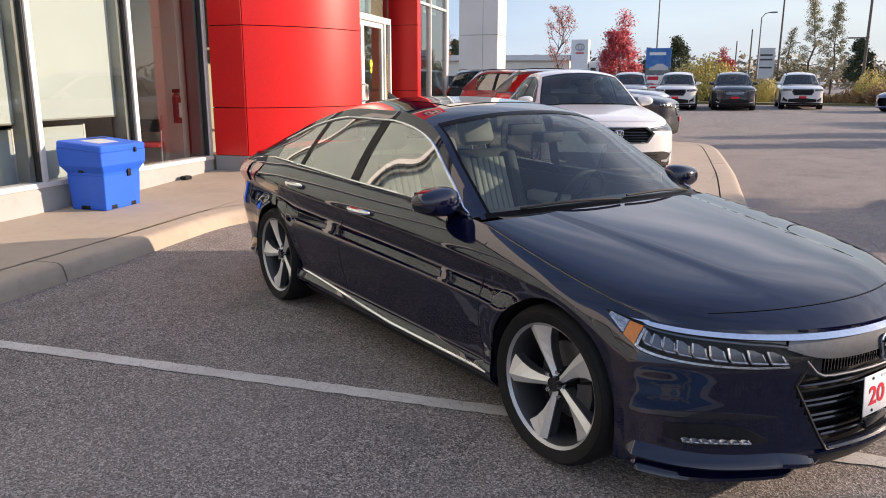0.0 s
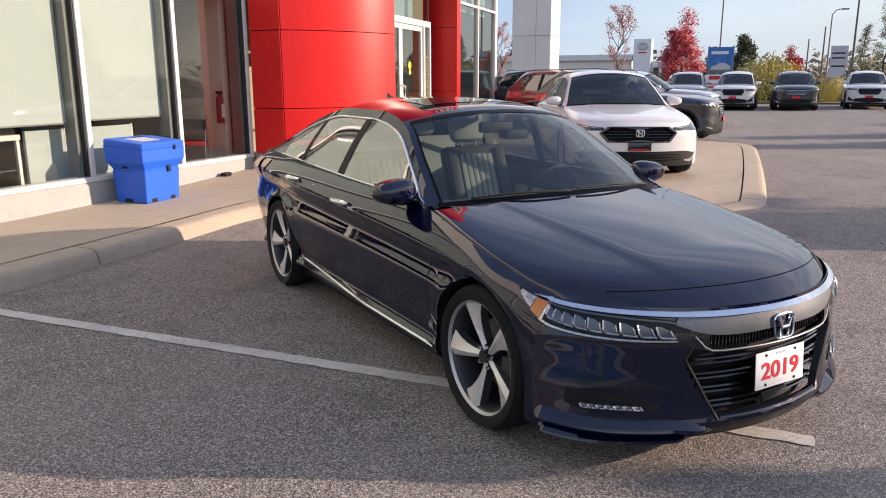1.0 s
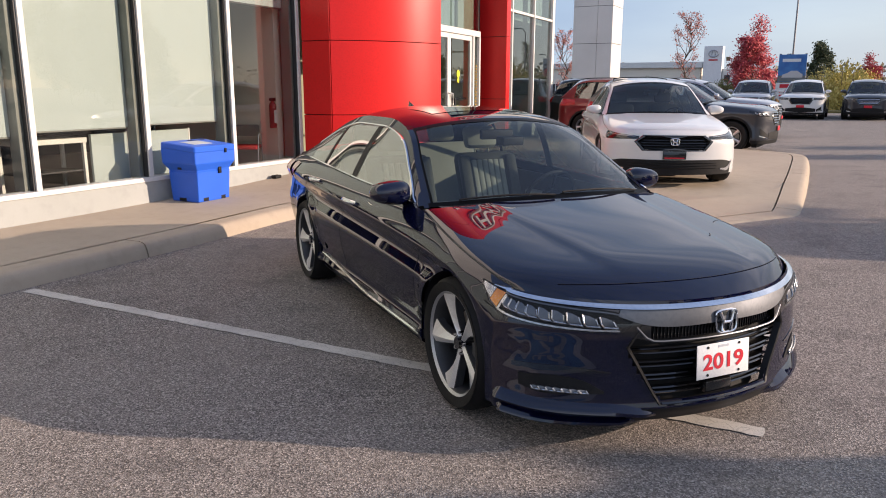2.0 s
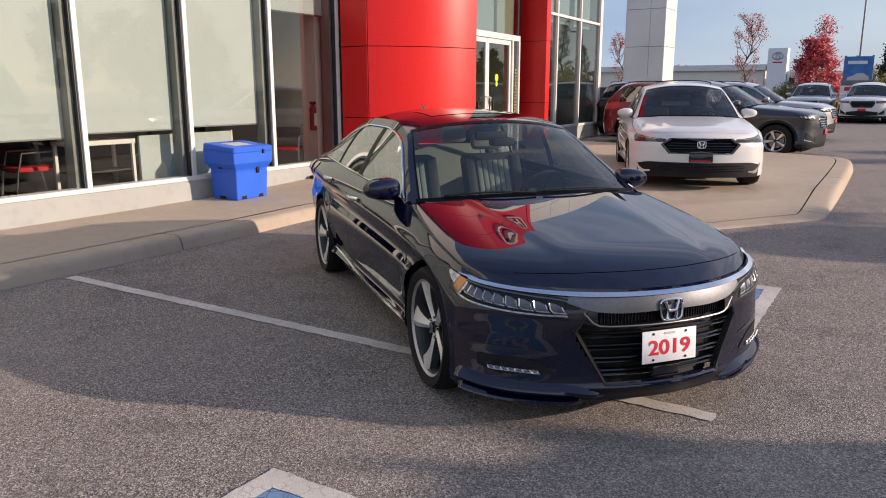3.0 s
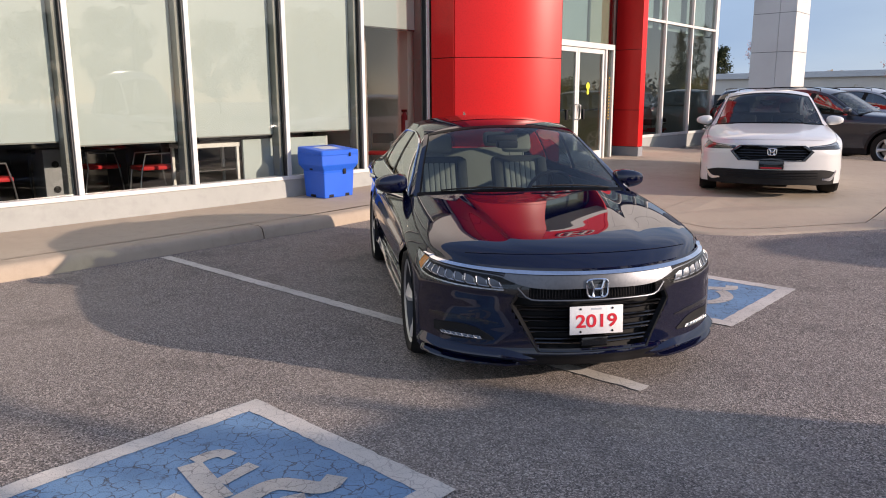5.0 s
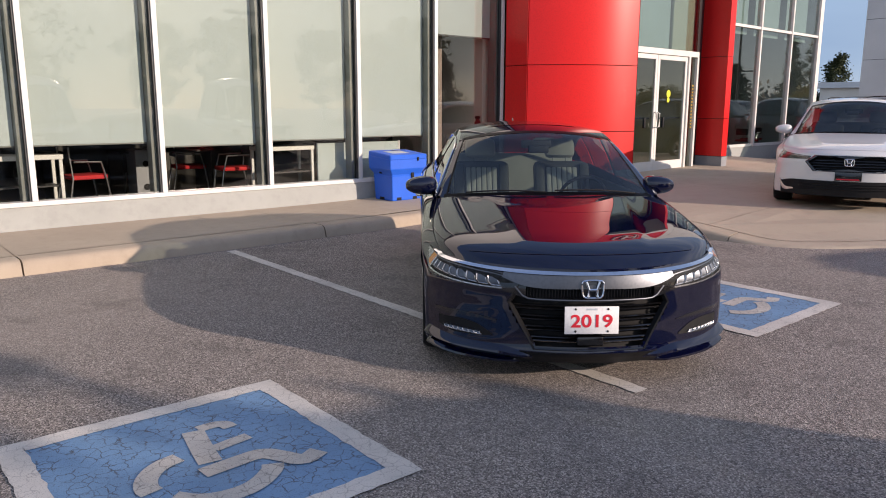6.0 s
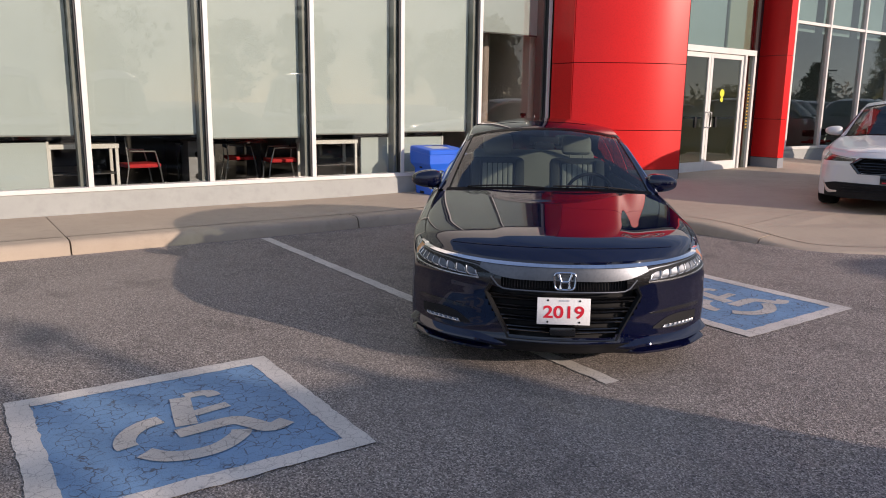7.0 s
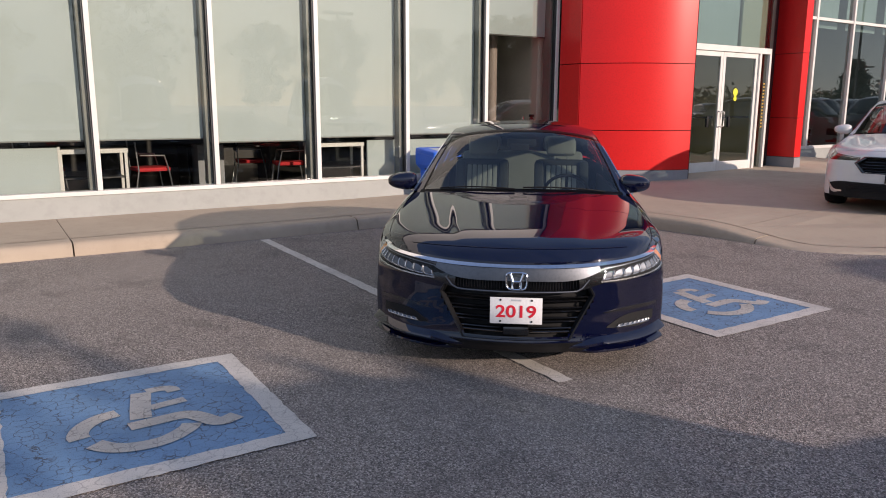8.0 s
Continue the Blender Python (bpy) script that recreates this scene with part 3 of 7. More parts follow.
def wheel_parts(parent, spec, x, side, fancy):
    """A wheel with its tyre, rim and brake; its outer face looks to +y of the side."""
    R, rim, W = spec["wheel"], spec["rim"], 0.225
    hub = new("wheel")
    hub.parent = parent
    hub.matrix_basis = pose(x, side * (spec["track"] + 0.005), R, 0, 0, 0 if side > 0 else 180)
    prof = [(rim - 0.012, -W / 2 + 0.012), (rim + 0.02, -W / 2), (R - 0.025, -W / 2 - 0.004), (R - 0.006, -W / 2 + 0.02), (R, -W / 2 + 0.05), (R, W / 2 - 0.05), (R - 0.006, W / 2 - 0.02),
            (R - 0.025, W / 2 + 0.004), (rim + 0.045, W / 2 + 0.008), (rim + 0.012, W / 2 + 0.002), (rim - 0.006, W / 2 - 0.008), (rim - 0.012, W / 2 - 0.03)]
    n = 56

    def lathe(bm, pr, closed=False):
        add_grid(bm, lambda u, v: Vector((pr[round(v * (len(pr) - 1))][0] * math.sin(TAU * u), pr[round(v * (len(pr) - 1))][1], pr[round(v * (len(pr) - 1))][0] * math.cos(TAU * u))), n, len(pr) - 1)
        return weld(bm, 0.0004)

    bm = lathe(bmesh.new(), prof)
    part("tyre", bm, RUBBER, hub)
    # barrel and lip of the rim
    f = W / 2 - 0.012
    lip = [(rim - 0.014, -W / 2 + 0.02), (rim - 0.03, -0.02), (rim - 0.028, f - 0.03), (rim - 0.016, f - 0.006), (rim - 0.004, f + 0.006), (rim - 0.001, f + 0.002)]
    part("rim_barrel", lathe(bmesh.new(), lip[:4]), DARK_ALLOY if fancy else SILVER_PAINT, hub)
    part("rim_lip", lathe(bmesh.new(), lip[3:]), RIM_GREY if fancy else SILVER_PAINT, hub)
    bm = bmesh.new()
    add_cyl(bm, (0, -0.04, 0), (0, -0.02, 0), 0.165, 0.165, 32)
    part("brake_disc", bm, BRAKE, hub)
    if fancy:
        bm = bmesh.new()
        add_grid(bm, lambda u, v: Vector((lerp(0.105, 0.185, v) * math.sin(-2.2 + 0.9 * u), -0.008, lerp(0.105, 0.185, v) * math.cos(-2.2 + 0.9 * u))), 8, 2)
        part("brake_caliper", thicken(bm, 0.05), DARK_ALLOY, hub)
    bm = bmesh.new()
    add_cyl(bm, (0, -0.075, 0), (0, -0.06, 0), rim - 0.02, rim - 0.02, 32)
    add_cyl(bm, (0, -0.03, 0), (0, f - 0.05, 0), 0.06, 0.05, 20)
    part("hub", bm, BLACK_MATT, hub)
    # five broad twisted spokes: a machined face on a dark body
    face, body = bmesh.new(), bmesh.new()
    for i in range(5):
        a0 = TAU * i / 5 + 0.42

        def pt(r, a, y):
            return (r * math.sin(a0 + a), y, r * math.cos(a0 + a))
        rs = [0.033, 0.06, 0.10, 0.15, 0.20, rim - 0.022, rim - 0.008]
        if fancy:
            le = [-0.50, -0.27, -0.20, -0.22, -0.28, -0.36, -0.42]
            ri = [0.50, 0.30, 0.22, 0.19, 0.17, 0.155, 0.15]
            fold = [0.5, 0.5, 0.55, 0.62, 0.68, 0.72, 0.74]
        else:
            le = [-0.5, -0.3, -0.24, -0.18, -0.17, -0.16, -0.16]
            ri = [0.5, 0.3, 0.24, 0.18, 0.17, 0.16, 0.16]
            fold = [0.5] * 7
        ys = [f - 0.036, f - 0.032, f - 0.025, f - 0.017, f - 0.010, f - 0.004, f - 0.001]
        for b, dy, grow in ((face, 0.0, 0.0), (body, -0.003, 0.03)):
            rows = []
            for r, l, g, y, q in zip(rs, le, ri, ys, fold):
                k = grow * 0.1 / max(r, 0.05)
                mid = lerp(l, g, q)
                rows.append([b.verts.new(pt(r, l - k, y + dy - 0.017)), b.verts.new(pt(r, mid, y + dy)), b.verts.new(pt(r, g + k, y + dy - 0.012))])
                if b is body:
                    rows[-1] = [b.verts.new(pt(r, l - k * 2.2, y - 0.055))] + rows[-1] + [b.verts.new(pt(r, g + k * 2.2, y - 0.055))]
            for p, q in zip(rows, rows[1:]):
                for j in range(len(p) - 1):
                    b.faces.new((p[j], p[j + 1], q[j + 1], q[j]))
    part("spokes", face, ALLOY, hub, flat=True)
    part("spoke_body", body, DARK_ALLOY, hub)
    bm = bmesh.new()
    add_cyl(bm, (0, f - 0.045, 0), (0, f - 0.022, 0), 0.034, 0.03, 20)
    part("centre_cap", bm, BLACK_GLOSS, hub)
    for i in range(5 if fancy else 0):
        bm = bmesh.new()
        a = TAU * (i + 0.5) / 5 + 0.42
        add_cyl(bm, (0.056 * math.sin(a), f - 0.055, 0.056 * math.cos(a)), (0.056 * math.sin(a), f - 0.03, 0.056 * math.cos(a)), 0.010, 0.009, 8)
        part("wheel_nut", bm, CHROME, hub)
    return hub


def car(name, spec, m, colour, label, fine=True, style="plain", group="", wheel_face=True):
    """A whole car. style picks its front: navy, white, suv."""
    S = Shell(spec)
    root = thing(name, m, label, "car", group)
    xs, xsr, wb, R, ar = spec["xs"], spec["xsr"], spec["wheelbase"], spec["wheel"], spec["arch"]
    nz = 40 if fine else 12
    # ---- side panels, with the arches open
    steps = 26 if fine else 14
    d0, d1, d2 = spec["doors"]
    stations = [xs]
    for cx in S.axles:
        stations += [cx + ar + 0.0015] + [cx + ar * math.cos(math.pi * i / steps) for i in range(steps + 1)] + [cx - ar - 0.0015]
    gap = 0.05 if fine else 0.14
    fx = S.axles[0]
    a, b = fx - ar - 0.0015, fx - wb + ar + 0.0015
    stations += list(np.linspace(a, b, int((a - b) / gap) + 2)[1:-1]) + [d0, d1, d2, xsr]
    stations += list(np.linspace(fx - wb - ar, xsr, 5)[1:-1])
    stations = sorted({round(float(x), 4) for x in stations}, reverse=True)

    def floor_z(x):
        z = spec["rocker"]
        for cx in S.axles:
            if abs(x - cx) <= ar + 0.0003:
                z = max(z, R + math.sqrt(max(0, ar * ar - (x - cx) ** 2)))
        return z

    def column(x):
        z0, zc, z1 = floor_z(x), curve_at(spec["crease"], x), curve_at(spec["shoulder"], x)[1]
        zc = max(zc, z0 + 0.012)
        low = nz * 3 // 5
        zs = [lerp(z0, zc, j / low) for j in range(low)] + [lerp(zc, z1, j / (nz - low)) for j in range(nz - low + 1)]
        return [S.side(x, z) for z in zs]

    panels = {"fender": (xs, d0), "front_door": (d0, d1), "rear_door": (d1, d2), "quarter_panel": (d2, xsr)}
    cols = {x: column(x) for x in stations}
    for pname, (x0, x1) in panels.items():
        use = [x for x in stations if x1 - 1e-4 <= x <= x0 + 1e-4]
        for sgn in (1, -1):
            bm = bmesh.new()
            rows = [[bm.verts.new((p.x, sgn * p.y, p.z)) for p in cols[x]] for x in use]
            for p, q in zip(rows, rows[1:]):
                for j in range(nz):
                    bm.faces.new((p[j], p[j + 1], q[j + 1], q[j]))
            part(pname, bm, colour, root)
    # ---- nose and tail
    nu = 64 if fine else 18
    nzf = 60 if fine else 20
    gw = spec.get("grille", [(0.25, 0.31), (0.50, 0.455), (0.575, 0.40), (0.60, 0.39)])
    g0, g1 = gw[0][0], gw[-1][0]

    def in_grille(y, z):
        return g0 + 0.012 < z < g1 - 0.004 and abs(y) < curve_at(gw, z) - 0.012

    def nose_keep(u, v):
        z = lerp(spec["low"], S.nose_top(u), v)
        p = S.nose(u, z)
        return not in_grille(p.y, z)

    bm = add_grid(bmesh.new(), lambda u, v: S.nose(u, lerp(spec["low"], S.nose_top(u), v)), nu, nzf, nose_keep)
    part("front_bumper", mirror_y(bm), colour, root)
    ztail = curve_at(spec["shoulder"], xsr)[1] - 0.004
    bm = add_grid(bmesh.new(), lambda u, v: S.tail(u, lerp(spec["rocker"], ztail, v)), 16, 12)
    add_grid(bm, lambda u, v: S.deck(u, v), 12, 8)
    part("tail_panel", mirror_y(bm), colour, root)
    # ---- hood
    bm = add_grid(bmesh.new(), lambda u, v: S.hood(u, v), 90 if fine else 20, 40 if fine else 18)
    part("hood", mirror_y(bm), colour, root)
    # ---- upper shell
    v1, v2 = spec["roof"]
    kw = 0.95
    bm = add_grid(bmesh.new(), lambda u, v: S.top(lerp(v1, v2, u), 2 * v - 1), 28 if fine else 14, 24 if fine else 14)
    part("roof", bm, colour, root)
    bm = add_grid(bmesh.new(), lambda u, v: S.top(lerp(0.012, v1, u), kw * (2 * v - 1)), 20 if fine else 10, 24 if fine else 12)
    part("windscreen", bm, CAR_GLASS, root)
    rg = spec["rear_glass"]
    both("front_pillar", add_grid(bmesh.new(), lambda u, v: S.top(lerp(0.0, v1, u), lerp(kw, 1, v)), 20, 3), colour, root)
    both("rear_pillar", add_grid(bmesh.new(), lambda u, v: S.top(lerp(v2, 1.0, u), lerp(rg, 1, v)), 16, 3), colour, root)
    bm = add_grid(bmesh.new(), lambda u, v: S.top(lerp(v2, 0.985, u), rg * (2 * v - 1)), 14, 14)
    part("rear_window", bm, REAR_GLASS, root)
    # dark band round the windscreen and the cowl below it
    bm = bmesh.new()
    add_grid(bm, lambda u, v: S.top(lerp(0.0, v1, u), lerp(kw - 0.012, kw + 0.004, v), 0.0025), 20, 2)
    mirror_y(bm)
    add_grid(bm, lambda u, v: S.top(lerp(v1 - 0.012, v1 + 0.004, u), kw * (2 * v - 1), 0.0025), 2, 24)
    add_grid(bm, lambda u, v: S.top(lerp(-0.0, 0.016, u), (2 * v - 1) * 0.97, 0.003), 2, 24)
    part("windscreen_border", bm, FRIT, root)
    # ---- cabin sides: rail, pillars, panes
    xa, xz = spec["rail"][0][1][0] - 0.02, spec["rail"][-1][1][0]
    band = 0.058

    def t_top(x):
        h = S.tall(x)
        return max(0.03, 1 - lerp(0.026, band, smooth(0.7, 1.6, -x)) / max(h, 0.05))

    bm = bmesh.new()
    add_grid(bm, lambda u, v: S.flank(lerp(xa, xz, u), lerp(t_top(lerp(xa, xz, u)), 1, v)), 60 if fine else 24, 3)
    w0, w3 = spec["windows"][0][0], spec["windows"][-1][1]
    add_grid(bm, lambda u, v: S.flank(lerp(w3, xz, u), v * t_top(lerp(w3, xz, u))), 12, 6)
    add_grid(bm, lambda u, v: S.flank(lerp(xa, w0, u), v * t_top(lerp(xa, w0, u))), 4, 6)
    both("roof_rail", bm, colour, root)
    wl = spec["windows"]
    for (p0, p1), (q0, _) in zip(wl, wl[1:]):
        both("window_pillar", add_grid(bmesh.new(), lambda u, v: S.flank(lerp(p1 + 0.004, q0 - 0.004, u), v * t_top(lerp(p1, q0, u)), 0.004), 3, 6), BLACK_MATT, root)
    for i, (p0, p1) in enumerate(wl):
        for sgn in (1, -1):
            bm = bmesh.new()

            def pane(u, v, p0=p0, p1=p1, sgn=sgn):
                p = S.flank(lerp(p0, p1, u), v * t_top(lerp(p0, p1, u)))
                return Vector((p.x, sgn * p.y, p.z))
            part("side_window", add_grid(bm, pane, 14 if fine else 6, 8 if fine else 4), SHINY_GLASS if style == "navy" else SIDE_GLASS, root)
    # bright strip along the top of the panes and along the belt
    for sgn in (1, -1):
        bm = bmesh.new()
        pts = []
        for i in range(49):
            x = lerp(w0 - 0.005, w3 - 0.06, i / 48)
            p = S.flank(x, t_top(x) + 0.01, 0.006)
            pts.append((p.x, sgn * p.y, p.z))
        low = []
        for i in range(41):
            x = lerp(w3 - 0.06, w0, i / 40)
            p = S.flank(x, 0.0, 0.006)
            low.append((p.x, sgn * p.y, p.z + 0.004))
        add_tube(bm, pts, 0.008, 6)
        if fine:
            add_tube(bm, low, 0.007, 6)
        part("window_trim", bm, CHROME if style in ("navy",) else BLACK_GLOSS, root, "bright strip round the side windows" if style == "navy" else "")
    # ---- shut lines
    if fine:
        for x in (d0, d1):
            z0, z1 = floor_z(x) + 0.06, curve_at(spec["shoulder"], x)[1]
            both("shut_line", add_strip(bmesh.new(), [(S.side(x - (0.02 * (1 - j / 14) if x == d0 else 0), lerp(z0, z1, j / 14), 0.0012), (1, 0, 0)) for j in range(15)], 0.0028), BLACK_MATT, root)
        both("shut_line", add_strip(bmesh.new(), [(S.side(x, z, 0.0012), (1, 0, 0)) for x, z in [(lerp(d2 + 0.17, d2 - 0.01, min(1, j / 9) ** 0.7), lerp(0.30, curve_at(spec["shoulder"], d2)[1], j / 14)) for j in range(15)]], 0.0028), BLACK_MATT, root)
        both("shut_line", add_strip(bmesh.new(), [(S.hood(0.93, v / 24, 0.0016), (0, 1, 0)) for v in range(2, 25)], 0.003), BLACK_MATT, root)
        part("shut_line", mirror_y(add_strip(bmesh.new(), [(S.hood(u / 24, 0.075 - 0.03 * (u / 24) ** 2, 0.0016), (1, 0, 0)) for u in range(0, 15)], 0.003)), BLACK_MATT, root)
        both("shut_line", add_strip(bmesh.new(), [(S.side(lerp(0.30, 0.385, j / 6), lerp(0.645, 0.62, j / 6), 0.0012), (0, 0, 1)) for j in range(7)], 0.0025), BLACK_MATT, root)
    # ---- underside, arch linings, cabin floor
    bm = bmesh.new()
    add_box(bm, -wb - 0.85, xs + 0.12, -0.58, 0.58, spec["rocker"] + 0.01, spec["rocker"] + 0.10)
    add_box(bm, fx - wb + ar + 0.02, fx - ar - 0.02, -0.79, 0.79, spec["rocker"] - 0.03, spec["rocker"] + 0.10)
    add_box(bm, xs - 0.03, xs + 0.19, -0.56, 0.56, 0.20, 0.56)
    add_box(bm, xs - 0.015, xs + 0.10, -0.62, 0.62, 0.13, spec["rocker"] + 0.012)
    part("underbody", bm, BLACK_MATT, root)
    for cx in S.axles:
        bm = add_grid(bmesh.new(), lambda u, v, cx=cx: Vector((cx + (ar + 0.004) * math.cos(math.pi * (1.15 * u - 0.075)), lerp(0.55, 0.905, v), R + (ar + 0.004) * math.sin(math.pi * (1.15 * u - 0.075)))), 18, 2)
        add_box(bm, cx - ar, cx + ar, 0.55, 0.57, spec["rocker"], R + ar)
        both("arch_lining", bm, BLACK_MATT, root)
    for cx in S.axles:
        for sgn in (1, -1):
            wheel_parts(root, spec, cx, sgn, style == "navy")
    return root, S


def patch(S, w0, w1, zlow, zhigh, out, nw=24, nz=6, sgn=1):
    """A sheet laid on the nose between two heights given as functions of w."""
    def at(u, v):
        w = lerp(w0, w1, u)
        p = S.nose(w, lerp(zlow(w), zhigh(w), v), out)
        return Vector((p.x, sgn * p.y, p.z))
    return add_grid(bmesh.new(), at, nw, nz)


def keyed(keys):
    return lambda w: curve_at(keys, w)


def both(name, bm, material, root, label="", flat=False):
    """One part for each side of the car, the second mirrored in y."""
    twin = bm.copy()
    for v in twin.verts:
        v.co.y = -v.co.y
    bmesh.ops.reverse_faces(twin, faces=twin.faces)
    return part(name, bm, material, root, label, flat), part(name, twin, material, root, label, flat)


def mirrors(root, S, x, z, span_out, colour, folded=0.0):
    """Door mirrors; folded draws the one on the driver's side in a little."""
    for sgn in (1, -1):
        reach = span_out - folded * (sgn > 0)
        bm = bmesh.new()

        def shell(u, v, sgn=sgn):
            a, b = TAU * u, math.pi * v
            q = 0.8
            sx = math.copysign(abs(math.cos(b)) ** q, math.cos(b))
            r = math.sin(b) ** q
            y = math.copysign(abs(math.cos(a)) ** 0.8, math.cos(a)) * r * 0.118
            h = math.copysign(abs(math.sin(a)) ** 0.75, math.sin(a)) * r * 0.068
            return Vector((x + 0.085 * max(sx, -0.55) + 0.02, sgn * (reach - 0.118 + y), z + h * (1 - 0.18 * y / 0.108)))
        mir = part("door_mirror", weld(add_grid(bm, shell, 28, 18)), colour, root)
        bm = bmesh.new()
        add_tube(bm, [(x - 0.01, sgn * 0.79, z - 0.066), (x, sgn * 0.84, z - 0.062), (x + 0.01, sgn * (reach - 0.12), z - 0.040)], [0.022, 0.015, 0.015], 8)
        part("mirror_arm", bm, BLACK_GLOSS, mir)
        bm = box(x - 0.036, x - 0.030, sgn * (reach - 0.215), sgn * (reach - 0.03), z - 0.042, z + 0.045)
        part("mirror_glass", bm, CHROME, mir)


def handles(root, S, places, colour):
    for x, z in places:
        for sgn in (1, -1):
            bm = bmesh.new()
            p0, p1 = S.side(x - 0.125, z), S.side(x + 0.125, z)
            pts = []
            for j in range(9):
                q = p0.lerp(p1, j / 8)
                pts.append((q.x, sgn * (q.y + 0.008 + 0.026 * math.sin(math.pi * j / 8) ** 0.5), q.z))
            add_tube(bm, pts, [0.009, 0.015, 0.017, 0.018, 0.018, 0.018, 0.017, 0.015, 0.009], 8)
            part("door_handle", bm, colour, root, "chrome door handle")


def seat(root, x, y, z, striped, back=0.62):
    """One car seat: cushion, backrest with stripes, headrest."""
    def tilt(bx):
        return Matrix.Translation((x - 0.22, y, z + 0.10)) @ Matrix.Rotation(radians(-22), 4, "Y")
    part("seat_cushion", box(x - 0.25, x + 0.28, y - 0.25, y + 0.25, z, z + 0.16, 0.05), CREAM_SEAT if striped else DARK_TRIM, root)
    bk = part("seat_back", box(-0.06, 0.06, -0.25, 0.25, 0, back, 0.05, tilt(0)), SEAT_SHADED if striped else DARK_TRIM, root)
    if striped:
        bm = bmesh.new()
        for i in range(6):
            yy = -0.12 + 0.048 * i
            add_box(bm, 0.055, 0.078, yy - 0.0205, yy + 0.0205, 0.08, back - 0.08, 0.008, tilt(0))
        part("seat_stripes", bm, CREAM_SEAT, bk, "ivory ribbed leather facing")
        # bolsters coloured dark grey for the shadow across the seat's edges
        for a, b in ((-0.25, -0.16), (0.16, 0.25)):
            part("bolster", box(0.03, 0.10, a, b, 0.05, back - 0.04, 0.025, tilt(0)), SEAT_SHADED, bk)
    bm = box(-0.05, 0.05, -0.14, 0.14, back + 0.035, back + 0.22, 0.045, tilt(0))
    add_cyl(bm, tilt(0) @ Vector((0, -0.06, back - 0.02)), tilt(0) @ Vector((0, -0.06, back + 0.06)), 0.007)
    add_cyl(bm, tilt(0) @ Vector((0, 0.06, back - 0.02)), tilt(0) @ Vector((0, 0.06, back + 0.06)), 0.007)
    part("headrest", bm, CREAM_SEAT if striped else DARK_TRIM, bk)


def cabin(root, S, full, zf=0.28, up=0.0):
    bm = bmesh.new()
    add_grid(bm, lambda u, v: Vector((lerp(-0.50, -1.02, u), lerp(-0.72, 0.72, v), 0.925 + up + 0.03 * math.sin(math.pi * u) - 0.05 * u)), 6, 8)
    add_grid(bm, lambda u, v: Vector((-1.02 - 0.10 * u, lerp(-0.72, 0.72, v), 0.875 + up - 0.42 * u)), 4, 8)
    add_box(bm, -2.9, -0.5, -0.74, 0.74, zf + up * 0.3, zf + 0.03 + up * 0.3)
    part("dashboard", bm, DARK_TRIM, root)
    for y in (0.37, -0.37):
        seat(root, -1.72, y, 0.40 + up, full)
    part("rear_bench", box(-2.75, -2.2, -0.62, 0.62, 0.45 + up, 0.62 + up, 0.05), CREAM_SEAT if full else DARK_TRIM, root)
    bk = Matrix.Translation((-2.62, 0, 0.58 + up)) @ Matrix.Rotation(radians(-25), 4, "Y")
    part("rear_backrest", box(-0.06, 0.07, -0.62, 0.62, 0, 0.58, 0.05, bk), CREAM_SEAT if full else DARK_TRIM, root)
    if full:
        both("rear_headrest", box(-0.05, 0.05, 0.22, 0.46, 0.60, 0.75, 0.04, bk), CREAM_SEAT, root)
    both("door_trim", box(-2.5, -0.7, 0.735, 0.765, 0.35 + up, 0.92 + up), DARK_TRIM, root)
    if full:
        both("door_armrest", box(-1.98, -1.45, 0.655, 0.734, 0.71, 0.79, 0.02), CREAM_SEAT, root)
    bm = bmesh.new()
    c = Matrix.Translation((-1.16, 0.37, 0.86 + up)) @ Matrix.Rotation(radians(-65), 4, "Y")
    add_tube(bm, [c @ Vector((0.185 * math.cos(TAU * i / 28), 0.185 * math.sin(TAU * i / 28), 0)) for i in range(28)], 0.014, 8, True)
    for a in (0, 180, 270):
        add_tube(bm, [c @ Vector((0, 0, -0.01)), c @ Vector((0.18 * math.sin(radians(a + 90)), 0.18 * math.cos(radians(a + 90)), 0))], 0.012, 6)
    add_cyl(bm, c @ Vector((0, 0, -0.03)), c @ Vector((0, 0, 0.02)), 0.065, 0.055, 16)
    part("steering_wheel", bm, BLACK_MATT, root)
    bm = box(-1.28, -1.24, -0.12, 0.12, 1.245 + up, 1.31 + up, 0.012)
    add_box(bm, -1.10, -1.0, -0.09, 0.06, 1.22 + up, 1.275 + up, 0.01)
    part("inner_mirror", bm, BLACK_MATT, root)
    bm = add_grid(bmesh.new(), lambda u, v: S.top(lerp(0.345, 0.73, u), lerp(-0.93, 0.93, v), -0.035), 10, 10)
    part("headliner", bm, DARK_TRIM, root)
    part("centre_console", box(-2.0, -1.05, -0.10, 0.10, 0.30 + up, 0.62 + up, 0.03), DARK_TRIM, root)


